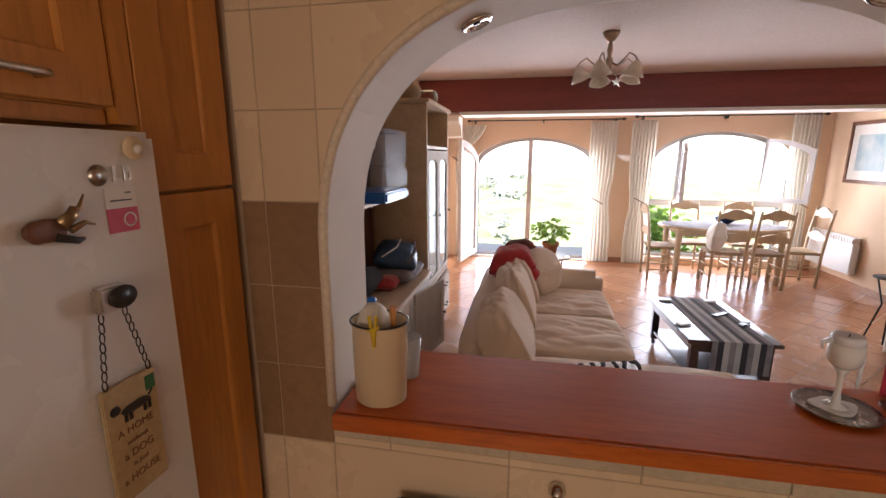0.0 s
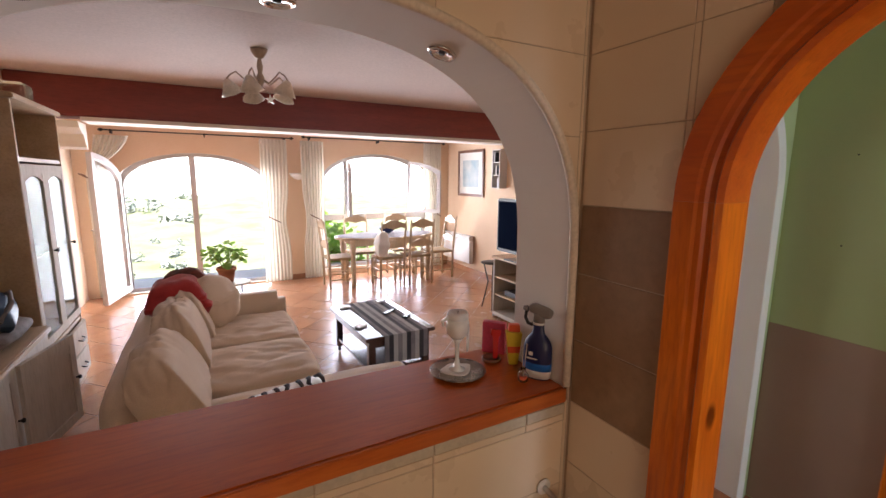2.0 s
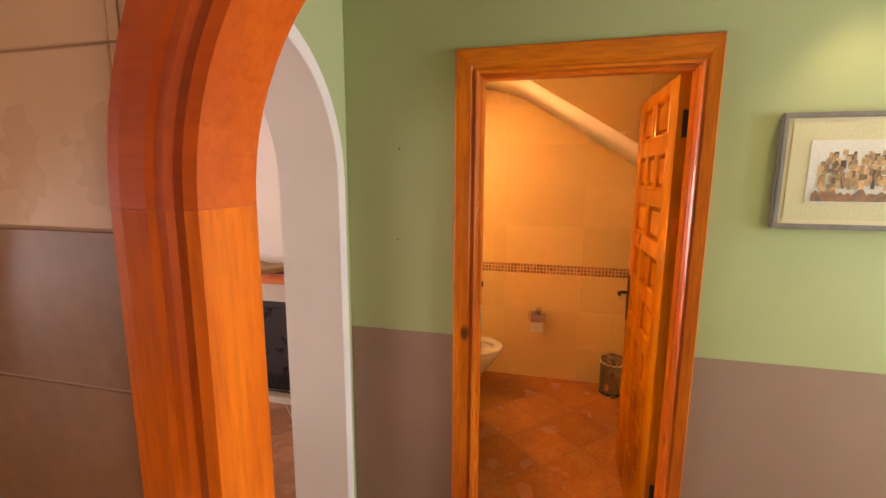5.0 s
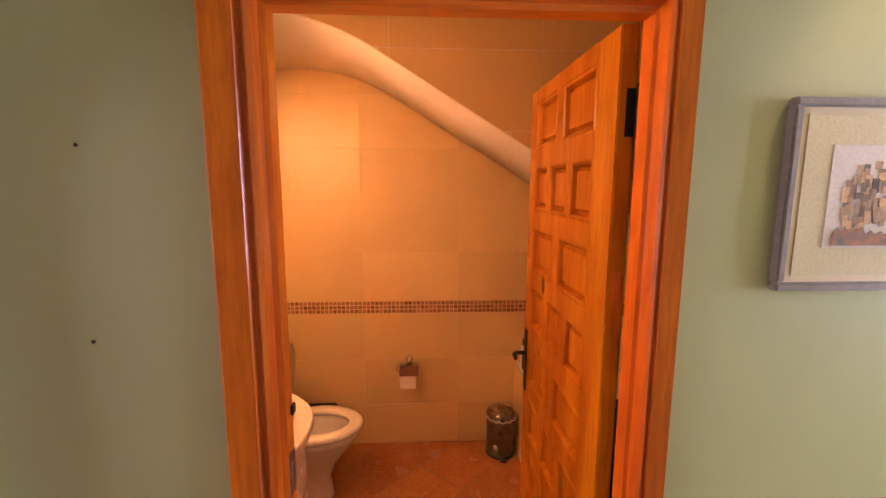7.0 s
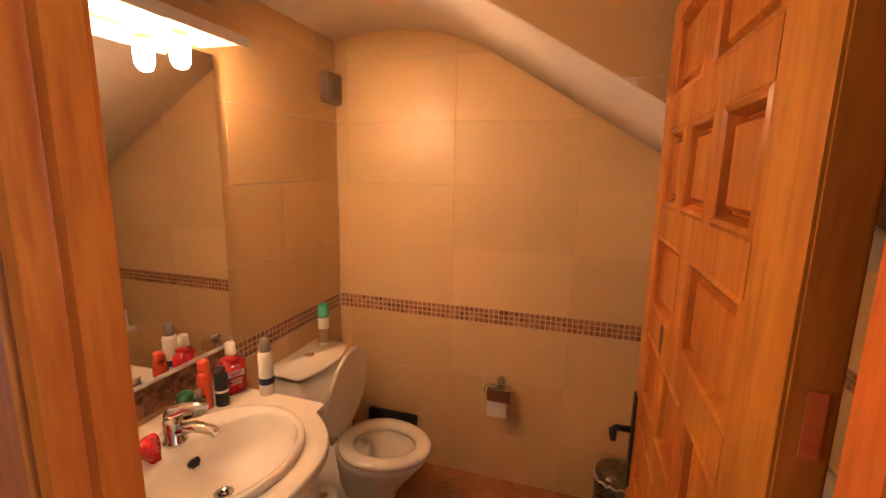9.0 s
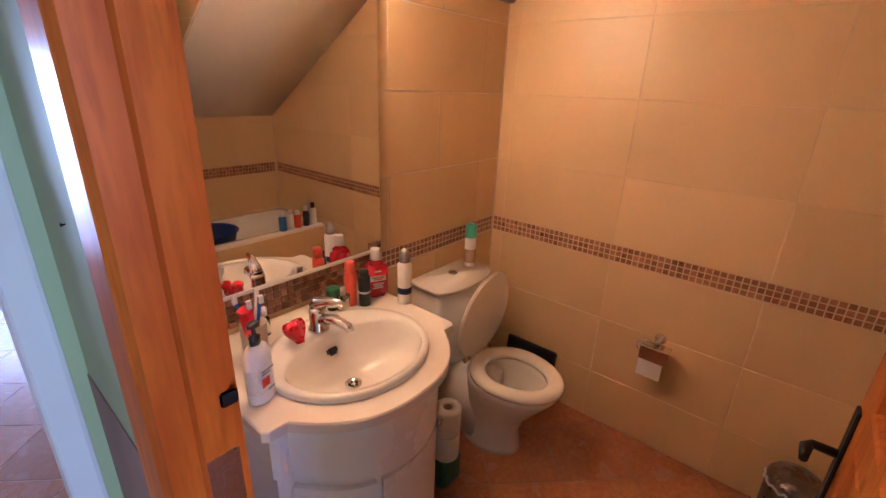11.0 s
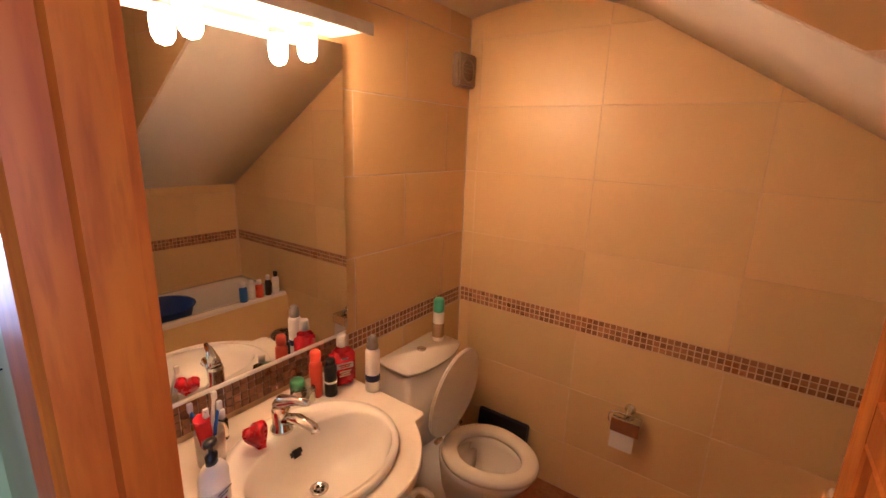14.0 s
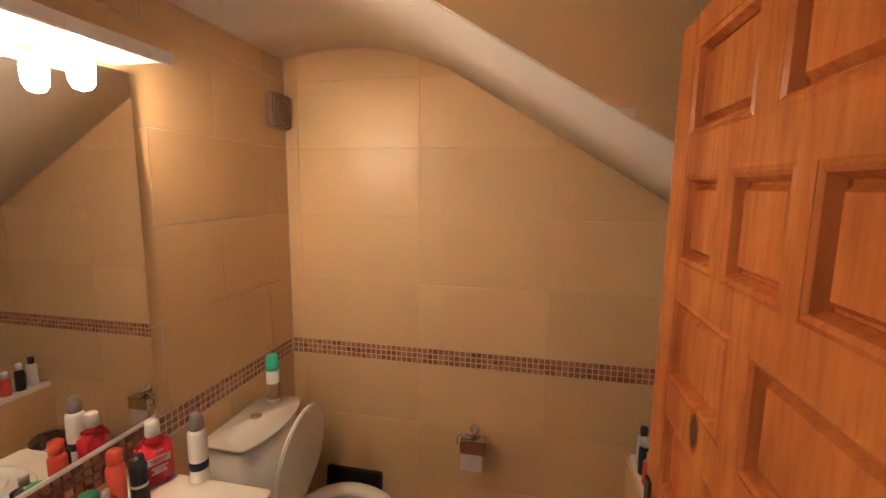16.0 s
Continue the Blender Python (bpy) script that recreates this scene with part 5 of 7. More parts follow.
sg = thing("hanging_sign", pose(XF, -0.437, 1.275), "aged dog-themed board on chains from a metal clip", "sign")
part("board", boxes((0.001, -0.055, -0.23, 0.009, 0.055, 0.0), bevel=0.002), M_parch, sg)
part("clip", moved(boxes((0, -0.03, 0, 0.022, 0.028, 0.045), bevel=0.005), pose(0.0, -0.01, 0.135)), M_steel, sg, "chrome and blue magnetic clip")
part("clip_face", moved(lathe([(0.02, 0), (0.02, 0.003), (0.001, 0.004)], 20, 1, 1.3), pose(0.0225, 0.002, 0.158, 0, 90, 0)), M_blk, sg)
for y0, y1 in ((-0.03, -0.045), (0.012, 0.045)):
    for k in range(8):
        f = (k + 0.5) / 8
        c = Vector((0.008, y0 + (y1 - y0) * f, 0.135 - 0.135 * f))
        part("chain_link", tube([c + Vector((0.003 * math.cos(a) * (k % 2), 0.0045 * math.cos(a) * (1 - 0.5 * (k % 2)), 0.0095 * math.sin(a))) for a in [i * math.pi / 5 for i in range(10)]], 0.0013, 4, True), M_iron, sg)
dog = joined(moved(pillow(0.003, 0.06, 0.018, 0.6, 5, 2), pose(0.010, 0.005, -0.055)), moved(pillow(0.003, 0.02, 0.018, 0.6, 5, 3), pose(0.010, -0.035, -0.045)), *[boxes((0.009, y, -0.076, 0.011, y + 0.006, -0.055)) for y in (-0.02, -0.01, 0.02, 0.03)], tube([(0.01, 0.033, -0.05), (0.01, 0.043, -0.04)], 0.0015, 4))
part("dog_silhouette", dog, M_blk, sg)
part("stamp", boxes((0.0088, 0.03, -0.04, 0.0102, 0.05, -0.012)), M_dgreen, sg)


def lettering(parent, words, size, m, material):
    cu = bpy.data.curves.new("lettering", "FONT")
    cu.body, cu.size, cu.extrude, cu.align_x = words, size, 0.0004, "CENTER"
    tmp = bpy.data.objects.new("lettering", cu)
    me = bpy.data.meshes.new_from_object(tmp)
    me.name = "lettering"
    me.materials.clear()
    me.materials.append(material)
    bpy.data.objects.remove(tmp)
    ob = new("lettering", me)
    ob.parent, ob.matrix_local = parent, m
    return ob


for words, z, s in (("A HOME", -0.1, 0.02), ("without", -0.122, 0.014), ("a DOG", -0.148, 0.021), ("is just", -0.168, 0.014), ("a HOUSE", -0.195, 0.02)):
    lettering(sg, words, s, pose(0.0094, 0, z, 90, 0, 90), M_bframe)

tc = thing("tall_larder_cabinet", pose(-1.9, 0, 0), "tall honey wood larder cabinet beside the fridge", "cabinet")
part("body", boxes((-0.6, -0.285, 0.08, -0.022, -0.03, 2.5), (-0.55, -0.285, 0.0, -0.06, -0.03, 0.08)), M_kcab, tc)
part("filler", boxes((-0.5, -0.333, 1.73, -0.001, -0.287, 2.5), bevel=0.002), M_kcab, tc)


def framed_door(parent, y0, y1, z0, z1):
    ring = [((y0, z0), (1, 1)), ((y1, z0), (-1, 1)), ((y1, z1), (-1, -1)), ((y0, z1), (1, -1)), ((y0, z0), (1, 1))]
    edge = [(0.0, -0.02), (0.0, -0.002), (0.002, 0.0), (0.076, 0.0), (0.08, -0.003), (0.082, -0.011), (0.082, -0.02)]
    d = part("door", sweep([((0, py, pz), (0, oy, oz), (1, 0, 0)) for (py, pz), (oy, oz) in ring], edge), M_kcab, parent)
    part("panel", boxes((-0.018, y0 + 0.081, z0 + 0.081, -0.0095, y1 - 0.081, z1 - 0.081)), M_kcab, d)
    return d


framed_door(tc, -0.285, -0.031, 0.1, 1.592)
framed_door(tc, -0.285, -0.031, 1.6, 2.49)
oc = thing("overhead_cabinet", pose(-1.9, 0, 0), "honey wood cupboard above the fridge", "cabinet")
part("body", boxes((-0.6, -0.92, 1.757, -0.022, -0.336, 2.5)), M_kcab, oc)
part("light_rail", boxes((-0.05, -0.92, 1.728, -0.022, -0.336, 1.756), bevel=0.003), M_kcab, oc)
od = framed_door(oc, -0.918, -0.337, 1.760, 2.49)
part("bar_handle", tube([(0.0, -0.62, 1.796), (0.025, -0.62, 1.796), (0.028, -0.605, 1.796), (0.028, -0.478, 1.796), (0.025, -0.463, 1.796), (0.0, -0.463, 1.796)], 0.006, 8), M_steel, od)

# wall fittings below the hatch
kr = thing("kitchen_radiator", pose(-0.6, 0, 0), "white panel radiator under the serving hatch", "radiator")
part("panel", boxes((-0.45, -0.115, 0.1, 0.42, -0.045, 0.60), bevel=0.01), M_enamel, kr)
for i in range(14):
    part("grille_slot", boxes((-0.44 + 0.062 * i, -0.112, 0.602, -0.40 + 0.062 * i, -0.048, 0.632)), M_enamel, kr)
part("wall_bracket", boxes((-0.3, -0.046, 0.2, -0.26, -0.008, 0.5), (0.24, -0.046, 0.2, 0.28, -0.008, 0.5)), M_enamel, kr)
vv = part("valve", tube([(0.5, -0.01, 0.645), (0.5, -0.05, 0.64), (0.52, -0.085, 0.62), (0.43, -0.085, 0.6)], 0.009, 8), M_steel, kr)
part("rose", moved(lathe([(0.028, 0), (0.027, 0.004), (0.012, 0.006), (0.001, 0.006)], 24), pose(0.5, -0.0085, 0.645, 90, 0, 0)), M_wht, vv)
part("valve_knob", moved(lathe([(0.016, 0), (0.018, 0.004), (0.016, 0.03), (0.001, 0.031)], 16), pose(0.52, -0.085, 0.62, 0, 90, 0)), M_wht, vv)
wh = thing("wall_hook", pose(-1.045, -0.0085, 0.815), "round chrome wall hook under the hatch", "hook")
part("rose", moved(lathe([(0.024, 0), (0.024, 0.006), (0.015, 0.02), (0.008, 0.03), (0.001, 0.031)], 24), pose(0, 0, 0, 90, 0, 0)), M_chrome, wh)
part("stem", tube([(0, -0.026, 0), (0.004, -0.034, -0.02), (0.005, -0.036, -0.07)], 0.006, 8), M_steel, wh)
ks = thing("oven_tray", pose(-1.3, -0.05, 0.0), "dark oven tray leaning under the serving hatch", "tray")
part("tray", moved(boxes((-0.17, -0.012, 0.0, 0.17, 0.0, 0.745), bevel=0.005), pose(0, -0.02, 0, -3, 0, 0)), M_blk, ks)
part("tray_rim", moved(tube([(-0.17, -0.02, 0.745), (0.17, -0.02, 0.745)], 0.007, 6), pose(0, -0.02, 0, -3, 0, 0)), M_bframe, ks)

# things on the hatch board
ZC = 0.981
up = thing("utensil_pot", pose(-1.55, 0.068, ZC) @ Matrix.Diagonal((0.88, 0.9, 1.0, 1.0)), "tall cream enamel pot full of kitchen utensils", "pot")
part("pot", lathe([(0.076, 0), (0.08, 0.004), (0.086, 0.235), (0.089, 0.24), (0.083, 0.24), (0.078, 0.01), (0.001, 0.01)], 32, 1.05, 0.9), M_cream, up)
part("dark_rim", moved(tube([(0.089 * 1.05 * math.cos(a), 0.089 * 0.9 * math.sin(a), 0.24) for a in [i * math.pi / 16 for i in range(32)]], 0.0035, 6, True), pose(0, 0, 0)), M_blk, up)
part("paper_bag", moved(pillow(0.1, 0.08, 0.14, 0.8, 8, 4), pose(-0.02, 0.0, 0.215)), M_paper, up)
part("wooden_spoon", tube([(0.045, 0.0, 0.02), (0.05, -0.01, 0.24), (0.052, -0.014, 0.285)], [0.008, 0.009, 0.012], 8), M_kcab, up)
part("yellow_peg", joined(tube([(-0.005, -0.075, 0.275), (0.012, -0.08, 0.19)], 0.006, 6), tube([(0.018, -0.075, 0.275), (0.008, -0.08, 0.19)], 0.006, 6), tube([(-0.01, -0.078, 0.235), (0.028, -0.078, 0.245)], 0.006, 6)), M_yel, up)
part("blue_ladle", joined(tube([(-0.03, 0.02, 0.1), (-0.035, 0.03, 0.27)], 0.006, 6), moved(pillow(0.03, 0.02, 0.022, 0.7, 6, 8), pose(-0.035, 0.03, 0.285))), M_blue, up)
gl = thing("glass_jar", pose(-1.51, 0.215, ZC), "clear glass with a yellow peg beside the pot", "glass")
part("glass", lathe([(0.035, 0), (0.036, 0.002), (0.042, 0.13), (0.04, 0.13), (0.034, 0.008), (0.001, 0.008)], 24), M_tumbler, gl)
part("peg", tube([(-0.01, -0.02, 0.012), (0.01, -0.025, 0.06)], 0.006, 6), M_yel, gl)
pl = thing("metal_plate", pose(-0.287, 0.25, ZC), "round pewter plate under a candle holder", "plate")
part("dish", lathe([(0.06, 0), (0.085, 0.004), (0.1, 0.012), (0.098, 0.014), (0.08, 0.008), (0.001, 0.006)], 40), M_pewter, pl)
ch = thing("candle_holder", pose(-0.287, 0.255, ZC + 0.0075), "glass goblet candle holder dripping with white wax", "candle holder")
part("spilt_wax", prism([(0.055 * (1 + 0.15 * math.sin(3 * a)) * math.cos(a), 0.045 * (1 + 0.12 * math.cos(4 * a)) * math.sin(a)) for a in [i * math.pi / 16 for i in range(32)]], 0, 0.006), M_wht, ch)
part("stem", lathe([(0.03, 0.006), (0.012, 0.015), (0.007, 0.05), (0.008, 0.10), (0.02, 0.12)], 20), M_seat, ch)
part("bowl", lathe([(0.018, 0.118), (0.036, 0.135), (0.041, 0.16), (0.038, 0.19), (0.001, 0.19)], 24), M_seat, ch)
part("candle", lathe([(0.037, 0.187), (0.038, 0.205), (0.033, 0.215), (0.01, 0.208), (0.001, 0.209)], 24), M_wht, ch)
part("wax_drip", tube([(0.036, 0.0, 0.19), (0.043, 0, 0.15), (0.04, -0.005, 0.09), (0.038, -0.006, 0.065)], [0.006, 0.006, 0.005, 0.003], 6), M_wht, ch)
part("wax_lip", tube([(-0.036, 0.0, 0.2), (-0.06, 0, 0.19), (-0.062, -0.01, 0.175)], [0.008, 0.006, 0.003], 6), M_wht, ch)
part("wick", tube([(0, 0, 0.208), (0.002, 0, 0.219)], 0.0015, 5), M_blk, ch)
solid("ring_tray", lathe([(0.03, 0), (0.036, 0.006), (0.034, 0.014), (0.028, 0.01), (0.026, 0.003), (0.001, 0.003)], 24), M_bframe, "small dark round dish on the counter", "dish", pose(-0.12, 0.285, ZC))
solid("pink_box", boxes((-0.045, -0.015, 0, 0.045, 0.015, 0.125), bevel=0.002), M_pink, "pink and red cardboard packet on the counter", "packet", pose(-0.065, 0.345, ZC, 0, 0, -50))
yb = thing("yellow_carton", pose(-0.062, 0.228, ZC, 0, 0, -28), "yellow tapered carton with an orange cap on the counter", "carton")
part("carton", prism([(-0.016, 0), (0.016, 0), (0.03, 0.12), (-0.03, 0.125)], -0.016, 0.016, "y", 0.002), M_yel, yb)
part("cap", prism([(-0.021, 0.126), (0.022, 0.123), (0.02, 0.15), (-0.019, 0.152)], -0.013, 0.013, "y", 0.002), M_orng, yb)
part("printed_band", prism([(-0.021, 0.045), (0.0205, 0.045), (0.024, 0.07), (-0.024, 0.07)], -0.0168, -0.0163, "y"), M_orng, yb)
lt = thing("red_tool", pose(-0.098, 0.29, ZC, 0, 0, -28), "red plastic handle tool leaning by the packets", "tool")
part("grip", prism([(-0.009, 0), (0.009, 0), (0.011, 0.085), (0.02, 0.1), (0.018, 0.115), (-0.018, 0.117), (-0.02, 0.1), (-0.011, 0.085)], -0.006, 0.006, "y", 0.002), M_redp, lt)
sp = thing("spray_bottle", pose(-0.058, 0.098, ZC, 0, 0, -62) @ Matrix.Scale(0.93, 4), "dark blue trigger spray bottle with a grey head", "spray bottle")
part("bottle", lathe([(0.046, 0), (0.051, 0.006), (0.054, 0.05), (0.054, 0.115), (0.049, 0.14), (0.036, 0.158), (0.024, 0.172), (0.0205, 0.19), (0.0205, 0.205), (0.001, 0.205)], 28, 1.0, 0.58), M_navyp, sp)
part("white_band", lathe([(0.0512, 0.006), (0.0538, 0.034), (0.0538, 0.0342)], 28, 1.0, 0.585), M_wht, sp)
part("blue_band", lathe([(0.0542, 0.0345), (0.0545, 0.062), (0.0545, 0.0622)], 28, 1.0, 0.585), M_blue, sp)
part("print_line", boxes((-0.03, -0.0325, 0.078, 0.012, -0.0315, 0.083)), M_wht, sp)
part("print_line", boxes((-0.022, -0.0325, 0.092, -0.006, -0.0315, 0.106)), M_wht, sp)
part("neck_ring", lathe([(0.0215, 0.2052), (0.0225, 0.207), (0.0225, 0.211), (0.021, 0.212)], 20), M_wht, sp)
part("spray_head", joined(lathe([(0.021, 0.2125), (0.0205, 0.235), (0.019, 0.25), (0.001, 0.252)], 20, 1.0, 0.8), moved(pillow(0.09, 0.034, 0.04, 0.45, 8, 1), pose(0.006, 0, 0.256, 0, 14, 0)), tube([(-0.044, 0, 0.258), (-0.06, 0, 0.256)], [0.011, 0.009], 8)), M_greyp, sp, "grey plastic spray head")
part("trigger", tube([(-0.016, 0, 0.268), (-0.034, 0, 0.265), (-0.05, 0, 0.245), (-0.053, 0, 0.222), (-0.042, 0, 0.202), (-0.026, 0, 0.198), (-0.021, 0, 0.206)], 0.0065, 8), M_blk, sp)
rd = thing("reed_diffuser", pose(-0.12, 0.095, ZC), "small glass reed diffuser with orange oil", "diffuser")
part("bottle", lathe([(0.016, 0), (0.018, 0.003), (0.018, 0.026), (0.008, 0.034), (0.008, 0.048), (0.0065, 0.048), (0.0065, 0.034), (0.016, 0.025), (0.015, 0.004), (0.001, 0.004)], 18), M_glass, rd)
part("oil", lathe([(0.0145, 0.0045), (0.0152, 0.016), (0.001, 0.016)], 18), M_orng, rd)
part("reed", joined(tube([(0, 0, 0.006), (0.012, 0.0, 0.13)], 0.0015, 5), tube([(0.002, 0, 0.006), (-0.008, 0.004, 0.12)], 0.0015, 5)), M_chair, rd)

# ---- hall ----
hp = thing("framed_picture", pose(X_H, -1.85, 1.675), "grey framed watercolour of a hill town on the hall wall", "picture")
for a in ((-0.028, -0.302, -0.188, -0.002, 0.302, -0.17), (-0.028, -0.302, 0.17, -0.002, 0.302, 0.188), (-0.028, -0.302, -0.17, -0.002, -0.284, 0.17), (-0.028, 0.284, -0.17, -0.002, 0.302, 0.17)):
    part("frame_side", boxes(a, bevel=0.004), M_gframe, hp)
part("inner_slip", boxes((-0.02, -0.284, -0.17, -0.012, 0.284, 0.17)), M_cream, hp)
part("mount", boxes((-0.0225, -0.27, -0.156, -0.0205, 0.27, 0.156)), M_mount, hp)
part("sheet", boxes((-0.0245, -0.215, -0.1, -0.0228, 0.215, 0.1)), M_paper, hp)
M_town = surface("town_paint", (0.10, 0.09, 0.06), (0.48, 0.18, 0.06), 0.7, big=38, fine=120, bump=0)
M_town2 = surface("town_walls_paint", (0.50, 0.30, 0.13), (0.26, 0.15, 0.08), 0.7, big=90, fine=160, bump=0, vary=0.85, island=True)
random.seed(4)
town = []
for k in range(300):
    u = k / 299
    y0 = random.uniform(-0.19, 0.175)
    z1 = 0.055 * (1 - 1.9 * u) + random.uniform(-0.015, 0.015) + 0.02 * math.cos(y0 * 11)
    w = random.uniform(0.005, 0.016)
    d = -0.0249 - 0.000006 * k
    town.append(boxes((d - 0.0004, y0, z1 - random.uniform(0.012, 0.03), d, y0 + w, z1)))
part("painted_town", joined(*town), M_town2, hp)
part("painted_foreground", prism([(-0.2, -0.095), (0.2, -0.095)] + [(0.2 - 0.4 * i / 40, -0.055 - 0.02 * random.random()) for i in range(41)], -0.0278, -0.0272, "x"), M_town, hp)
for y, z in ((-0.212, 1.395), (-0.222, 1.765), (0.0, 0.0)):
    if z:
        solid("wall_nail", moved(lathe([(0.0015, 0), (0.0015, 0.004), (0.0035, 0.005), (0.0035, 0.006), (0.001, 0.007)], 10), pose(0, 0, 0, 0, -90, 0)), M_iron, "small bare nail in the green wall", "nail", pose(X_H, y, z), "bare nails")
hs = thing("ceiling_spot", pose(1.02, -1.75, H_LIV), "small white ceiling spotlight shining down the hall wall", "ceiling light")
part("canopy", lathe([(0.03, -0.015), (0.045, -0.01), (0.05, 0.0)], 20), M_wht, hs)
part("lamp_head", lathe([(0.028, -0.08), (0.03, -0.078), (0.025, -0.02), (0.01, -0.016)], 20), M_wht, hs)
part("bulb", lathe([(0.001, -0.079), (0.022, -0.0785), (0.024, -0.07), (0.001, -0.069)], 18), M_bulb, hs)

# ---- bathroom ----
dl = thing("panelled_door", pose(1.387, -1.262, 0, 0, 0, 0), "varnished orange pine panelled door standing open inwards", "door")
DW, DH, DT = 0.735, 2.03, -0.04
two, three = ((0.118, 0.36), (0.415, 0.648)), ((0.118, 0.275), (0.305, 0.465), (0.495, 0.648))
rows = [(1.825 - 0.2225 * k, 1.985 - 0.2225 * k, three if k % 2 else two) for k in range(7, -1, -1)]
rails = [boxes((0, DT, 0.008, 0.118, 0, DH), bevel=0.003), boxes((0.648, DT, 0.008, DW, 0, DH), bevel=0.003)]
edges = [0.008] + [v for r in rows for v in r[:2]] + [DH]
for a, b in zip(edges[::2], edges[1::2]):
    rails.append(boxes((0.118, DT, a, 0.648, 0, b)))
for a, b, cs in rows:
    for (_, p), (q, _) in zip(cs, cs[1:]):
        rails.append(boxes((p, DT, a, q, 0, b)))
part("stiles_and_rails", joined(*rails), M_leaf_d, dl)
for a, b, cs in rows:
    for x0, x1 in cs:
        bm = boxes((x0 - 0.001, -0.03, a - 0.001, x1 + 0.001, -0.02, b + 0.001))
        f = [f for f in bm.faces if f.normal.y > 0.9]
        bmesh.ops.inset_region(bm, faces=f, thickness=0.032, depth=0.0)
        bmesh.ops.inset_region(bm, faces=f, thickness=0.012, depth=0.012)
        pn = part("panel", bm, M_leaf_d, dl)
        bead = [(0.0, -0.02), (0.0, -0.001), (0.006, 0.002), (0.012, -0.002), (0.018, -0.016), (0.018, -0.02)]
        ring = [((x0, a), (1, 1)), ((x1, a), (-1, 1)), ((x1, b), (-1, -1)), ((x0, b), (1, -1)), ((x0, a), (1, 1))]
        part("bead", sweep([((px, 0, pz), (ox, 0, oz), (0, 1, 0)) for (px, pz), (ox, oz) in ring], bead), M_leaf_d, pn)
hd = part("handle_plate", boxes((0.690, 0.0005, 0.875, 0.722, 0.006, 1.13), bevel=0.002), M_iron, dl, "black wrought-iron plate")
part("lever", tube([(0.706, 0.005, 1.03), (0.706, 0.042, 1.03), (0.69, 0.05, 1.03), (0.655, 0.052, 1.026)], [0.009, 0.008, 0.011, 0.007], 8), M_iron, hd)
part("lever", tube([(0.706, DT, 1.03), (0.706, -0.085, 1.03), (0.655, -0.09, 1.026)], 0.009, 8), M_iron, hd)
for z in (0.28, 1.80):
    part("hinge", joined(boxes((-0.0025, DT + 0.002, z, -0.0005, DT + 0.022, z + 0.1)), boxes((-0.045, -0.0378, z, -0.02, -0.0355, z + 0.1)), tube([(-0.012, DT - 0.001, z - 0.008), (-0.012, DT - 0.001, z + 0.108)], 0.006, 8)), M_iron, dl)
part("edge_mark", boxes((-0.0015, -0.03, 1.44, 0.001, -0.016, 1.5)), M_pine_dk, dl)

# mirror with its lamp shelf
mi = thing("wall_mirror", pose(0, Y_B, 0), "large frameless mirror fixed above the basin", "mirror")
part("mirror_glass", boxes((1.5, -0.018, 1.0, 2.285, -0.012, 2.05)), M_mirror, mi)
part("backing", boxes((1.498, -0.0118, 0.998, 2.292, -0.001, 2.052), bevel=0.002), M_bframe, mi)
part("lower_strip", boxes((1.498, -0.022, 0.985, 2.277, -0.001, 0.9975), bevel=0.002), M_wht, mi, "white strip under the mirror")
ls = thing("lamp_shelf", pose(0, Y_B, 2.064), "white shelf with bare lit bulbs below it", "lamp shelf")
part("board", boxes((1.47, -0.19, 0.0, 2.255, -0.001, 0.022), bevel=0.003), M_vwhite, ls)
part("front_lip", boxes((1.468, -0.2, -0.012, 2.257, -0.191, 0.024), bevel=0.003), M_vwhite, ls)
for x in (1.75, 2.085):
    part("lampholder", moved(lathe([(0.022, -0.03), (0.024, -0.028), (0.024, 0.0)], 18), pose(x, -0.09, 0)), M_fan, ls)
    part("bulb", moved(smooth(lathe([(0.001, -0.128), (0.018, -0.122), (0.027, -0.106), (0.029, -0.065), (0.024, -0.036), (0.016, -0.031)], 20)), pose(x, -0.09, 0.02)), M_bulb, ls, "glowing warm white bulb")
gp2 = thing("shelf_tub", pose(1.86, 0.09, 2.087), "round green and white tub on the lamp shelf", "tub")
part("tub", lathe([(0.05, 0), (0.055, 0.01), (0.055, 0.035), (0.001, 0.035)], 24), M_dgreen, gp2)
part("lid", lathe([(0.057, 0.036), (0.058, 0.05), (0.04, 0.06), (0.001, 0.062)], 24), M_wht, gp2)
fan = thing("extractor_fan", pose(3.045, Y_B, 2.07), "square brown extractor fan high in the corner", "extractor fan")
part("housing", boxes((-0.075, -0.045, -0.075, 0.075, -0.001, 0.075), bevel=0.008), M_fan, fan)
part("grille_ring", moved(tube([(0.05 * math.cos(a), 0, 0.05 * math.sin(a)) for a in [i * math.pi / 10 for i in range(20)]], 0.005, 6, True), pose(0, -0.047, 0)), M_fan, fan)
for k in range(4):
    part("grille_slat", boxes((-0.035, -0.049, -0.03 + 0.018 * k, 0.035, -0.0455, -0.024 + 0.018 * k)), M_fan, fan)

# vanity unit
ZV = 0.83


def front_line(inset):
    """Bowed front of the vanity from left to right."""
    out = []
    for i in range(41):
        u = i / 40
        x = 1.51 + 0.70 * u
        s = abs(2 * u - 1)
        y = -0.28 - 0.175 * max(0, 1 - (s / 0.86) ** 2.6) if s < 0.86 else -0.28 - 0.02 * math.sin((s - 0.86) / 0.14 * math.pi)
        cx = 1.86
        out.append((cx + (x - cx) * (1 - inset / 0.35), y + inset))
    return out


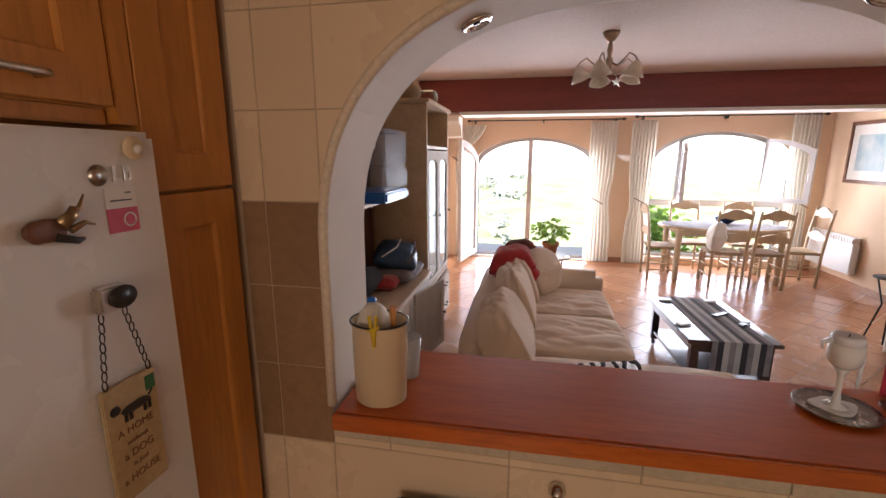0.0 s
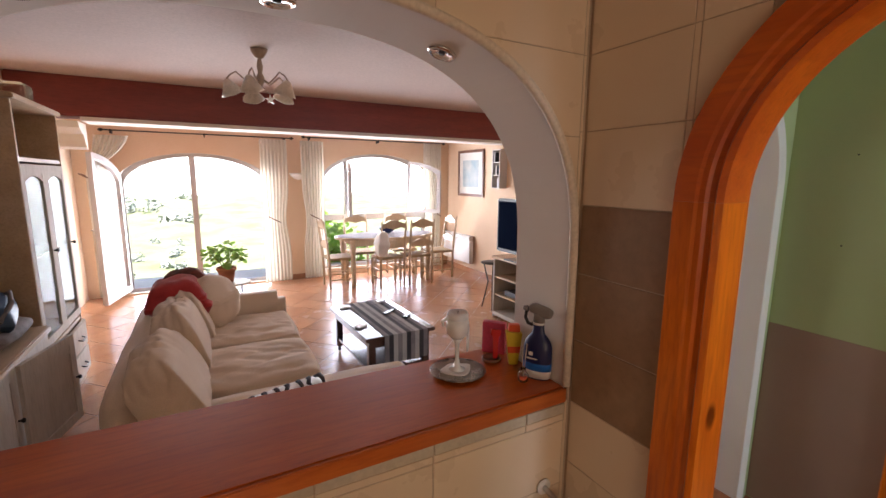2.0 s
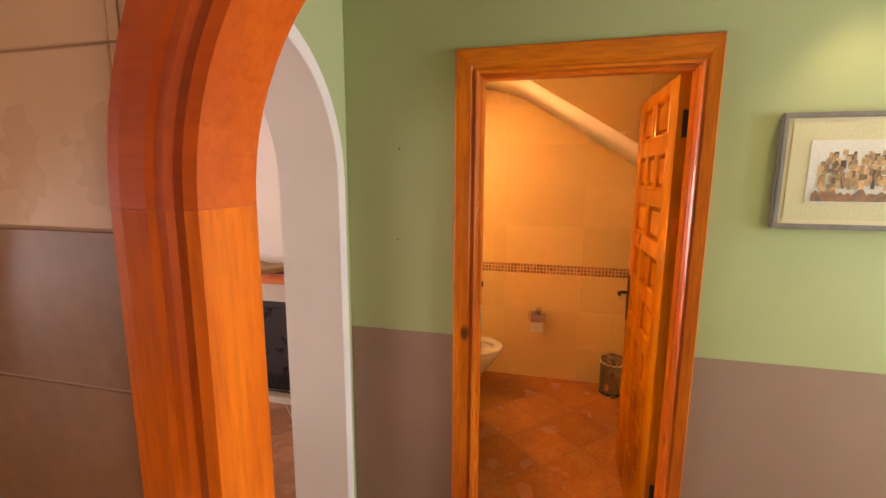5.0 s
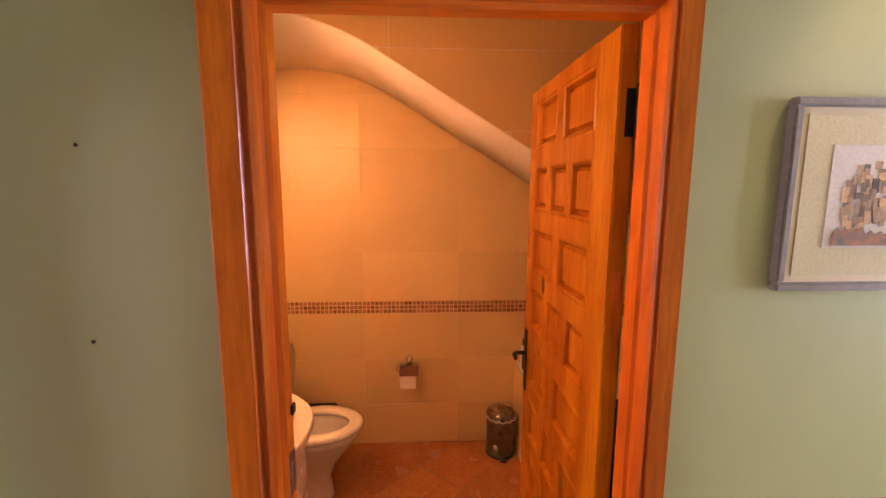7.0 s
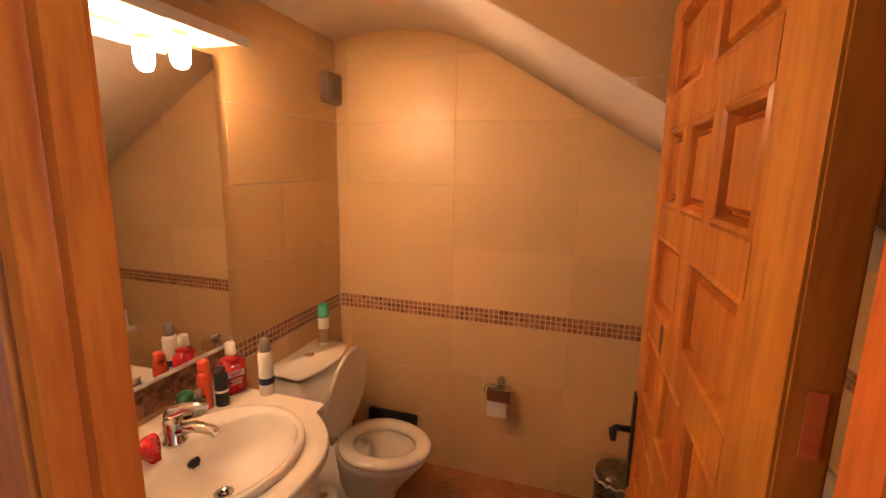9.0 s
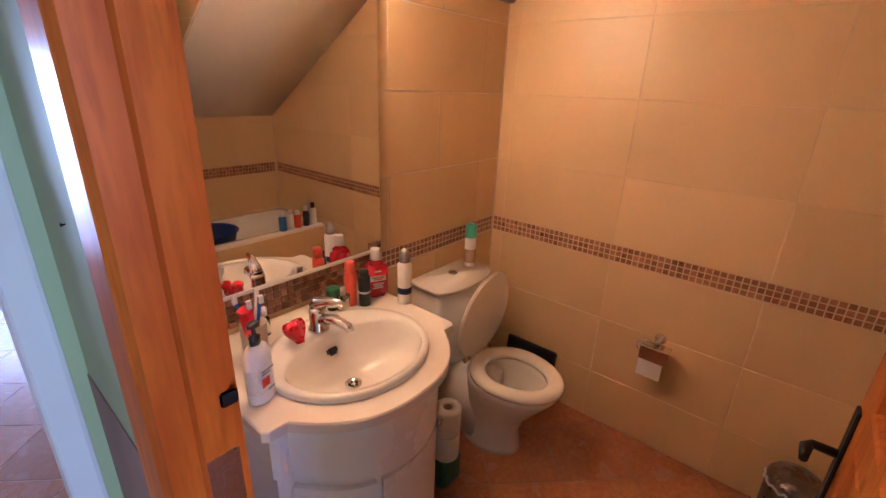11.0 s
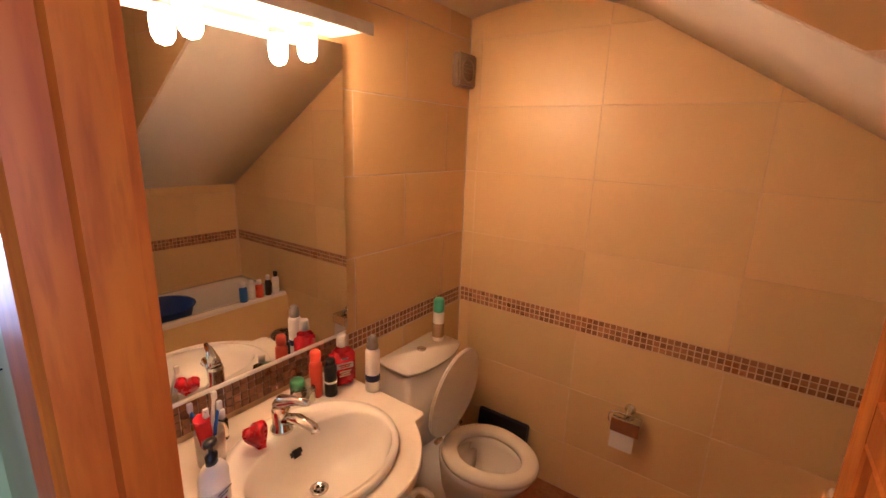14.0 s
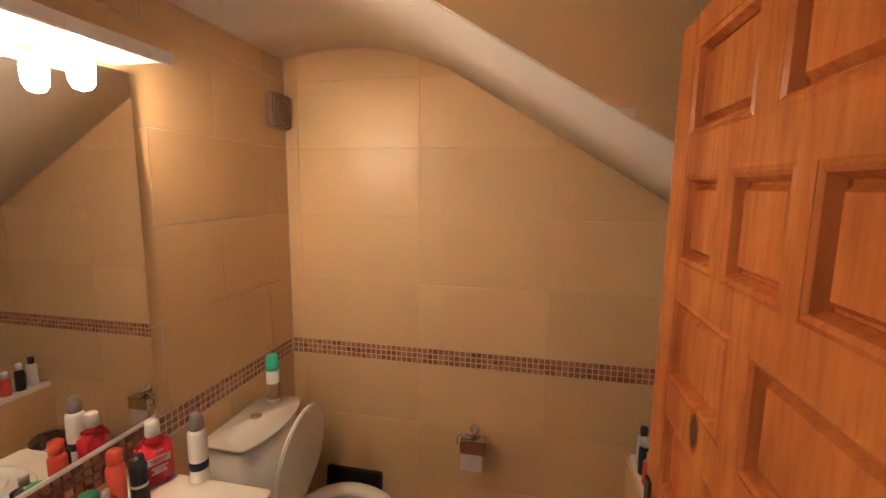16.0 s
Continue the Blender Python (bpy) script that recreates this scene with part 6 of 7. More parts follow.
van = thing("vanity_unit", pose(0, 0, 0), "white bow-fronted vanity unit with a scalloped cream top", "vanity unit")
top_line = front_line(0) + [(2.21, Y_B - 0.003), (1.51, Y_B - 0.003)]


def reach(a, cx=1.86, cy=-0.165):
    """Distance from the basin's middle to the edge of the top in direction a."""
    c, s, best = math.cos(a), math.sin(a), 9.0
    for (ax, ay), (bx, by) in zip(top_line, top_line[1:] + top_line[:1]):
        ex, ey = bx - ax, by - ay
        det = ex * s - ey * c
        if abs(det) > 1e-9:
            r = (ex * (ay - cy) - ey * (ax - cx)) / det
            u = (c * (ay - cy) - s * (ax - cx)) / det
            if r > 0 and -1e-6 <= u <= 1 + 1e-6:
                best = min(best, r)
    return best


angs = sorted([2 * math.pi * i / 120 for i in range(120)] + [math.atan2(y + 0.165, x - 1.86) % (2 * math.pi) for x, y in (top_line[0], top_line[40], top_line[41], top_line[42])])
tbm = bmesh.new()
trs = []
for inner_, z_ in ((0, ZV), (0, ZV + 0.026), (0.004, ZV + 0.03), (1, ZV + 0.03), (1, ZV)):
    ring_ = []
    for a in angs:
        if inner_ == 1:
            q = (1.86 + 0.235 * math.cos(a), -0.165 + 0.21 * math.sin(a))
        else:
            r_ = reach(a) - inner_
            q = (1.86 + r_ * math.cos(a), -0.165 + r_ * math.sin(a))
        ring_.append(tbm.verts.new((*q, z_)))
    trs.append(ring_)
for a, b in zip(trs, trs[1:] + trs[:1]):
    for i in range(len(angs)):
        j = (i + 1) % len(angs)
        tbm.faces.new((a[i], a[j], b[j], b[i]))
bmesh.ops.recalc_face_normals(tbm, faces=tbm.faces[:])
part("worktop", tbm, M_marble, van, "cream marble top with scalloped corners")
part("body", prism(front_line(0.045) + [(2.182, -0.2), (2.182, Y_B - 0.004), (1.555, Y_B - 0.004)], 0.06, 0.665), M_vwhite, van)
for x_ in (1.556, 2.146):
    part("side", boxes((x_, -0.235, 0.667, x_ + 0.018, Y_B - 0.004, ZV - 0.002)), M_vwhite, van)
part("plinth", prism(front_line(0.09) + [(2.12, Y_B - 0.01), (1.60, Y_B - 0.01)], 0.0, 0.058), M_vwhite, van)
fl = front_line(0.03)
fi = front_line(0.044)


def bowed_panel(i0, i1, z0, z1, wave=0.0):
    bm = bmesh.new()
    rows = []
    for i in range(i0, i1 + 1):
        lo = z0 + wave * math.cos(2 * math.pi * i / 40 * 1.0)
        rows.append([bm.verts.new((*p, zz)) for p, zz in ((fl[i], lo), (fl[i], z1), (fi[i], z1), (fi[i], lo))])
    for a, b in zip(rows, rows[1:]):
        for k in range(4):
            bm.faces.new((a[k], a[(k + 1) % 4], b[(k + 1) % 4], b[k]))
    bm.faces.new(rows[0][::-1]), bm.faces.new(rows[-1])
    bmesh.ops.recalc_face_normals(bm, faces=bm.faces[:])
    return bm


part("apron", bowed_panel(0, 40, 0.64, ZV - 0.003, 0.028), M_vwhite, van, "shaped white apron under the top")
knob = [(0.005, 0), (0.005, 0.012), (0.011, 0.016), (0.011, 0.022), (0.004, 0.026), (0.001, 0.026)]
for i0, i1, ks in ((2, 13, ((11, 0.54), (12, 0.44))), (14, 31, ((15, 0.52),)), (32, 38, ((33, 0.57),))):
    d = part("door", bowed_panel(i0, i1, 0.075, 0.605), M_vwhite, van)
    for i, zz in ks:
        part("knob", moved(lathe(knob, 14), pose(fl[i][0], fl[i][1], zz, 90, 0, 0)), M_chrome, d)
# inset basin
bas = thing("washbasin", pose(1.86, -0.165, ZV + 0.03), "oval white ceramic basin set into the vanity top", "washbasin")
bm = bmesh.new()
rings = []
for sc_, zz, dy in ((1.0, 0.001, 0), (1.0, 0.014, 0), (0.985, 0.021, 0), (0.91, 0.021, 0), (0.875, 0.018, 0), (0.85, 0.008, -0.004), (0.81, -0.02, -0.012), (0.73, -0.066, -0.018), (0.54, -0.1, -0.016), (0.27, -0.114, -0.008), (0.08, -0.119, 0.0)):
    ring = []
    for i in range(48):
        a = 2 * math.pi * i / 48
        yy = math.sin(a) * 0.225 * sc_
        if sc_ < 0.9 and yy > 0.0:
            yy *= 0.62
        ring.append(bm.verts.new((math.cos(a) * 0.252 * sc_, yy + dy * 0.5 - (0.012 if sc_ < 0.9 else 0), zz)))
    rings.append(ring)
for a, b in zip(rings, rings[1:]):
    for i in range(48):
        bm.faces.new((a[i], a[(i + 1) % 48], b[(i + 1) % 48], b[i]))
bm.faces.new(rings[-1])
part("bowl", smooth(bm), M_cer, bas)
part("drain", moved(lathe([(0.026, 0), (0.027, 0.004), (0.02, 0.005), (0.016, 0.001), (0.001, 0.002)], 24), pose(0, -0.008, -0.118)), M_chrome, bas, "chrome drain")
# solid black block in place of the overflow opening's dark inside
part("overflow", moved(boxes((-0.02, -0.008, -0.016, 0.02, 0.008, 0.016), bevel=0.0075), pose(-0.005, 0.088, -0.036, -35, 0, 0)), M_blk, bas)
# black dots on the drain paint in the dark of its holes
for k in range(5):
    a = 1.2566 * k
    part("drain_hole_dot", moved(lathe([(0.005, 0), (0.0052, 0.0006), (0.001, 0.0008)], 10), pose(0.011 * math.cos(a), -0.008 + 0.011 * math.sin(a), -0.1158)), M_blk, bas)
tp = thing("mixer_tap", pose(1.85, -0.02, ZV + 0.051) @ Matrix.Scale(1.3, 4), "chrome single-lever basin mixer tap", "tap")
part("body", lathe([(0.026, 0), (0.026, 0.006), (0.02, 0.012), (0.021, 0.05), (0.018, 0.06), (0.001, 0.062)], 24), M_chrome, tp)
part("spout", tube([(0, -0.01, 0.03), (0.01, -0.05, 0.042), (0.018, -0.095, 0.036), (0.018, -0.1, 0.026)], [0.014, 0.013, 0.011, 0.01], 12), M_chrome, tp)
part("lever", tube([(0, 0.005, 0.06), (0, -0.005, 0.075), (0.012, -0.05, 0.088), (0.018, -0.08, 0.09)], [0.017, 0.016, 0.01, 0.006], 12), M_chrome, tp)


def bottle(name, x, y, z, profile, mat, label, category, cap=None, cap_mat=None, wrap=None, wrap_mat=None, sx=1.0, sy=1.0, rz=0):
    b = thing(name, pose(x, y, z, 0, 0, rz), label, category, "toiletries" if z < 1 else "")
    part("bottle", lathe(profile, 22, sx, sy), mat, b)
    if cap:
        part("cap", lathe(cap, 18, sx, sy), cap_mat, b)
    if wrap:
        r, a, c = wrap
        part("wrapper", lathe([(r, a), (r + 0.0006, a + 0.001), (r + 0.0006, c - 0.001), (r, c)], 22, sx, sy), wrap_mat, b)
    return b


ZT = ZV + 0.031
bottle("deodorant_can", 2.05, 0.07, ZT, [(0.021, 0), (0.0225, 0.004), (0.0225, 0.12), (0.016, 0.132), (0.001, 0.132)], M_orng, "tall orange-red spray can behind the basin", "spray can", [(0.017, 0.1325), (0.0185, 0.136), (0.0185, 0.165), (0.012, 0.172), (0.001, 0.172)], M_orng)
bottle("black_spray_can", 2.085, 0.035, ZT, [(0.021, 0), (0.022, 0.004), (0.022, 0.108), (0.015, 0.118), (0.001, 0.118)], M_blk, "short matt black spray can", "spray can", [(0.0155, 0.1185), (0.016, 0.122), (0.016, 0.136), (0.001, 0.138)], M_blk, (0.0222, 0.05, 0.058), M_wht)
mw = thing("mouthwash_bottle", pose(2.16, 0.06, ZT, 0, 0, -22), "red mouthwash bottle with a white cap and printed front", "mouthwash", "toiletries")
part("bottle", smooth(boxes((-0.045, -0.028, 0, 0.045, 0.028, 0.135), bevel=0.014)), M_redp, mw)
part("neck", lathe([(0.03, 0.134), (0.016, 0.146), (0.015, 0.15), (0.001, 0.15)], 18), M_redp, mw)
part("cap", lathe([(0.0175, 0.1505), (0.019, 0.152), (0.017, 0.19), (0.015, 0.193), (0.001, 0.193)], 20), M_wht, mw)
part("printed_band", boxes((-0.03, -0.0289, 0.072, 0.032, -0.0282, 0.094), bevel=0.0002), M_paper, mw, "white printed band")
for a, b, z in ((-0.012, 0.014, 0.108), (-0.02, 0.024, 0.058), (-0.014, 0.018, 0.05), (-0.02, 0.022, 0.042)):
    part("print_line", boxes((a, -0.0289, z, b, -0.0282, z + 0.005)), M_paper, mw)
for a, b, z in ((-0.022, 0.024, 0.084), (-0.016, 0.018, 0.077)):
    part("print_line", boxes((a, -0.0296, z, b, -0.029, z + 0.004)), M_redp, mw)
bottle("foam_can", 2.2, -0.055, ZT, [(0.0245, 0), (0.026, 0.004), (0.026, 0.15), (0.02, 0.162), (0.001, 0.162)], M_wht, "slim white foam can with a grey top", "spray can", [(0.0205, 0.1625), (0.021, 0.17), (0.0175, 0.2), (0.007, 0.212), (0.001, 0.212)], M_gframe, (0.0262, 0.04, 0.065), M_navyp)
bottle("green_cap_jar", 1.985, 0.085, ZT, [(0.022, 0), (0.024, 0.003), (0.024, 0.05), (0.001, 0.05)], M_plas, "small jar with a dark green cap", "jar", [(0.025, 0.0505), (0.025, 0.08), (0.02, 0.086), (0.001, 0.087)], M_dgreen)
bottle("perfume_bottle", 1.99, 0.035, ZT, [(0.03, 0), (0.031, 0.003), (0.031, 0.065), (0.012, 0.072), (0.001, 0.072)], M_plas, "clear square perfume bottle with a silver top", "perfume", [(0.012, 0.0725), (0.013, 0.1), (0.001, 0.101)], M_steel, None, None, 1.0, 0.6, 20)
sd = bottle("soap_dispenser", 1.575, -0.17, ZT, [(0.036, 0), (0.038, 0.005), (0.038, 0.13), (0.028, 0.15), (0.013, 0.158), (0.001, 0.158)], M_wht, "white pump bottle with a black head", "pump bottle", [(0.015, 0.1585), (0.016, 0.18), (0.006, 0.185), (0.006, 0.205), (0.018, 0.207), (0.016, 0.216), (0.001, 0.217)], M_blk, (0.0384, 0.03, 0.1), M_paper, 1.0, 0.72, 20)
part("red_print", boxes((-0.022, -0.0288, 0.05, 0.004, -0.0279, 0.075)), M_redp, sd)
for a, b, z in ((-0.02, 0.02, 0.092), (-0.02, 0.008, 0.084), (-0.004, 0.018, 0.035)):
    part("print_line", boxes((a, -0.0288, z, b, -0.0279, z + 0.004)), M_gframe, sd)
bottle("clear_spray", 1.735, 0.1, ZT, [(0.014, 0), (0.015, 0.003), (0.015, 0.06), (0.008, 0.068), (0.001, 0.068)], M_plas, "tiny clear spray bottle with a white cap", "spray bottle", [(0.0085, 0.0685), (0.009, 0.095), (0.001, 0.096)], M_wht)
ht = thing("heart_trinket", pose(1.76, -0.035, ZT + 0.06, 62, 10, 25) @ Matrix.Scale(1.22, 4), "shiny red heart-shaped trinket on the basin rim", "trinket")
hpts = [(0.0028 * 0.75 * 16 * math.sin(t) ** 3 * 0.9, 0.0021 * (13 * math.cos(t) - 5 * math.cos(2 * t) - 2 * math.cos(3 * t) - math.cos(4 * t))) for t in [2 * math.pi * i / 28 for i in range(28)]]
part("heart", smooth(prism(hpts, -0.012, 0.012, "z", 0.008)), M_redp, ht)
tb = thing("toothbrush_mug", pose(1.665, 0.03, ZT), "grey mug holding toothbrushes and toothpaste", "mug")
part("mug", lathe([(0.034, 0), (0.036, 0.003), (0.038, 0.1), (0.035, 0.1), (0.033, 0.006), (0.001, 0.006)], 24), M_steel, tb)
for x, y, mt in ((-0.02, 0.01, M_blue), (0.018, 0.015, M_wht), (0.01, -0.015, M_blue), (-0.012, -0.02, M_redp)):
    br = part("toothbrush", tube([(x * 0.3, y * 0.3, 0.008), (x, y, 0.11), (x * 1.9, y * 1.9, 0.185)], [0.004, 0.005, 0.004], 6), mt, tb)
    part("bristles", boxes((x * 1.8 - 0.005, y * 1.8 - 0.005, 0.165, x * 1.8 + 0.008, y * 1.8 + 0.005, 0.19), bevel=0.001), M_wht, br)
part("toothpaste_tube", tube([(-0.01, -0.005, 0.01), (-0.02, -0.02, 0.1), (-0.03, -0.03, 0.165)], [0.012, 0.018, 0.02], 10), M_redp, tb)

# toilet
wc = thing("toilet", pose(2.665, 0, 0), "white ceramic toilet with its lid raised", "toilet")


def egg(a, bf, bb, n=36):
    return [(a * math.cos(t), (bb if math.sin(t) > 0 else bf) * math.sin(t)) for t in [2 * math.pi * i / n for i in range(n)]]


def loft(rings):
    bm = bmesh.new()
    vs = [[bm.verts.new(p) for p in r] for r in rings]
    n = len(vs[0])
    for a, b in zip(vs, vs[1:]):
        for i in range(n):
            bm.faces.new((a[i], a[(i + 1) % n], b[(i + 1) % n], b[i]))
    bm.faces.new(vs[0][::-1]), bm.faces.new(vs[-1])
    return smooth(bm)


pan = []
for s, sy, z, dy in ((0.115, 0.17, 0.0, -0.19), (0.11, 0.165, 0.02, -0.19), (0.1, 0.155, 0.12, -0.19), (0.115, 0.17, 0.2, -0.21), (0.15, 0.2, 0.29, -0.25), (0.178, 0.228, 0.36, -0.275), (0.182, 0.235, 0.385, -0.28), (0.176, 0.23, 0.395, -0.28), (0.13, 0.175, 0.395, -0.29), (0.12, 0.165, 0.36, -0.29), (0.09, 0.12, 0.25, -0.27), (0.03, 0.04, 0.2, -0.26)):
    pan.append([(x, y + dy, z) for x, y in egg(s, sy, sy * 0.9)])
part("pan", loft(pan), M_cer, wc)
part("foot", smooth(boxes((-0.105, -0.2, 0.0, 0.105, 0.16, 0.37), bevel=0.03)), M_cer, wc)
outer, inner = egg(0.188, 0.24, 0.2), egg(0.118, 0.165, 0.125)
bm = bmesh.new()
rr = []
for k, (o, z) in enumerate(((0, 0.4), (0, 0.418), (0.15, 0.428), (0.85, 0.428), (1, 0.418), (1, 0.4))):
    rr.append([bm.verts.new((p[0] * (1 - o) + q[0] * o, p[1] * (1 - o) + q[1] * o - 0.285, z)) for p, q in zip(outer, inner)])
for a, b in zip(rr, rr[1:] + rr[:1]):
    for i in range(36):
        bm.faces.new((a[i], a[(i + 1) % 36], b[(i + 1) % 36], b[i]))
part("seat", smooth(bm), M_seat, wc, "cream plastic toilet seat")
lid = prism([(x, y + 0.2) for x, y in egg(0.185, 0.2, 0.24)], 0, 0.016, "z", 0.005)
part("lid", moved(lid, pose(0, -0.075, 0.425, 98, 0, 0)), M_seat, wc, "raised cream plastic lid")
for x in (-0.08, 0.08):
    part("hinge", tube([(x - 0.02, -0.085, 0.425), (x + 0.02, -0.085, 0.425)], 0.011, 10), M_chrome, wc)
bow = [(0.2 - 0.4 * i / 16, -0.045 * (1 - abs(2 * i / 16 - 1) ** 2.4)) for i in range(17)]
part("cistern", smooth(prism([(0.185, 0.182), (0.19, 0.03)] + [(x * 0.94, y + 0.014) for x, y in bow] + [(-0.19, 0.03), (-0.185, 0.182)], 0.37, 0.756, "z", 0.012)), M_cer, wc)
part("cistern_lid", smooth(prism([(0.2, 0.183), (0.205, 0.03)] + bow + [(-0.205, 0.03), (-0.2, 0.183)], 0.757, 0.79, "z", 0.01)), M_cer, wc)
part("flush_button", moved(lathe([(0.022, 0), (0.022, 0.006), (0.017, 0.008), (0.001, 0.008)], 20), pose(0.0, 0.085, 0.79)), M_chrome, wc)
bottle("air_freshener", 2.80, 0.09, 0.791, [(0.026, 0), (0.0275, 0.004), (0.0275, 0.1), (0.0275, 0.138), (0.02, 0.15), (0.001, 0.15)], M_wht, "air freshener can with a mint green cap", "spray can", [(0.0265, 0.1485), (0.0275, 0.16), (0.026, 0.205), (0.02, 0.215), (0.001, 0.215)], M_mint, (0.0278, 0.02, 0.09), M_tan)
# toilet paper beside the vanity
for k, (x, y, z) in enumerate(((2.31, -0.2, 0.27), (2.31, -0.2, 0.145))):
    tr = thing("paper_roll", pose(x, y, z), "white spare toilet roll stacked by the vanity", "toilet roll", "spare rolls")
    part("paper", lathe([(0.02, 0), (0.055, 0), (0.056, 0.01), (0.056, 0.11), (0.055, 0.12), (0.02, 0.12), (0.02, 0.0)], 24), M_paper, tr)
    part("core", lathe([(0.0185, 0.002), (0.0195, 0.002), (0.0195, 0.118), (0.0185, 0.118), (0.0185, 0.002)], 18), M_tan, tr)
bottle("cleaner_bottle", 2.35, -0.10, 0.0, [(0.03, 0), (0.034, 0.005), (0.034, 0.2), (0.016, 0.27), (0.001, 0.27)], M_dgreen, "dark green cleaner bottle on the floor", "bottle", [(0.016, 0.2705), (0.017, 0.3), (0.001, 0.301)], M_mint)
solid("roll_wrapper", boxes((2.25, -0.245, 0.0, 2.37, -0.155, 0.143), bevel=0.012), M_dgreen, "dark green wrapped pack of paper on the floor", "paper pack")
# toilet roll holder
rh = thing("roll_holder", pose(X_B, -0.765, 0.53), "chrome toilet roll holder with a nearly empty roll", "roll holder")
part("wall_rose", moved(lathe([(0.024, 0), (0.024, 0.006), (0.012, 0.012), (0.01, 0.05), (0.001, 0.052)], 20), pose(0, 0, 0.055, 0, -90, 0)), M_chrome, rh)
part("cover", joined(boxes((-0.085, -0.06, -0.03, -0.078, 0.06, 0.035), bevel=0.002), boxes((-0.085, -0.06, 0.03, -0.02, 0.06, 0.037), bevel=0.002)), M_chrome, rh)
part("loop", tube([(-0.05, 0.0, 0.05), (-0.05, 0.06, 0.05), (-0.05, 0.078, 0.03), (-0.05, 0.078, 0.0), (-0.05, 0.06, -0.015), (-0.05, -0.05, -0.015)], 0.005, 8), M_chrome, rh)
part("paper_tail", moved(boxes((-0.003, -0.048, -0.1, 0.0, 0.052, 0.0)), pose(-0.076, 0.005, -0.01, 0, 5, 0)), M_paper, rh)
part("roll", moved(lathe([(0.018, -0.05), (0.026, -0.05), (0.026, 0.05), (0.018, 0.05), (0.018, -0.05)], 18), pose(-0.05, 0.0, -0.015, 90, 0, 0)), M_paper, rh)
# pedal bin
bn = thing("pedal_bin", pose(3.0, -1.345, 0), "small dark steel pedal bin with a white liner", "bin")
part("drum", lathe([(0.086, 0.012), (0.09, 0.02), (0.09, 0.25), (0.086, 0.255), (0.001, 0.255)], 28), M_pewter, bn)
part("base_ring", lathe([(0.092, 0), (0.094, 0.004), (0.092, 0.02), (0.05, 0.02)], 28), M_blk, bn)
part("lid", lathe([(0.092, 0.262), (0.093, 0.27), (0.08, 0.29), (0.04, 0.302), (0.001, 0.304)], 28), M_pewter, bn)
part("bag_frill", tube([((0.091 + 0.004 * (i % 2)) * math.cos(i * math.pi / 20), (0.091 + 0.004 * (i % 2)) * math.sin(i * math.pi / 20), 0.256 - 0.006 * (i % 3)) for i in range(40)], 0.005, 5, True), M_wht, bn)
part("pedal", boxes((-0.125, -0.02, 0.004, -0.088, 0.02, 0.012), bevel=0.003), M_blk, bn)
# brush and book by the toilet
sc2 = thing("bathroom_scale", pose(3.07, -0.15, 0.0, 0, 0, 0), "dark flat bathroom scale leaning on the wall", "scale")
part("plate", moved(boxes((-0.15, -0.012, 0, 0.15, 0.012, 0.3), bevel=0.006), pose(0, 0, 0, 0, 0, 90) @ pose(0, 0, 0, 8, 0, 0)), M_blk, sc2)
part("grip_pad", moved(boxes((-0.055, -0.0145, 0.04, 0.06, -0.0125, 0.296)), pose(0, 0, 0, 0, 0, 90) @ pose(0, 0, 0, 8, 0, 0)), M_wht, sc2, "white middle panel")

# bath under the stairs
bt = thing("bathtub", pose(0, 0, 0), "white built-in bathtub under the sloping ceiling", "bathtub")
bm = bmesh.new()
x0, x1, y0, y1, zr = 1.42, X_B - 0.002, -2.098, -1.46, 0.56


def rect_ring(i, z, n=48):
    cx, cy, a, b = (x0 + x1) / 2, (y0 + y1) / 2, (x1 - x0) / 2 - i, (y1 - y0) / 2 - i
    out = []
    for k in range(n):
        t = 2 * math.pi * k / n
        e = 0.22 if i > 0.03 else 0.02
        c, s = math.cos(t), math.sin(t)
        out.append((cx + a * math.copysign(abs(c) ** e, c), cy + b * math.copysign(abs(s) ** e, s), z))
    return out


tubm = loft([rect_ring(0.0, 0.0), rect_ring(0.0, zr - 0.01), rect_ring(0.005, zr), rect_ring(0.06, zr), rect_ring(0.075, zr - 0.015), rect_ring(0.11, 0.3), rect_ring(0.15, 0.2), rect_ring(0.25, 0.17)])
part("tub", tubm, M_cer, bt)
part("side_panel", boxes((1.42, -1.459, 0.0, X_B - 0.003, -1.452, 0.535)), M_bath, bt)
bk = thing("plastic_basin", pose(2.36, -1.76, 0.36), "dark blue plastic washing-up basin in the bath", "basin")
part("basin", lathe([(0.13, 0), (0.14, 0.004), (0.19, 0.22), (0.205, 0.225), (0.2, 0.23), (0.185, 0.22), (0.13, 0.008), (0.001, 0.008)], 32), M_basin, bk)
part("stand", lathe([(0.12, -0.185), (0.12, 0.0), (0.001, 0.0)], 24), M_navyp, bk)
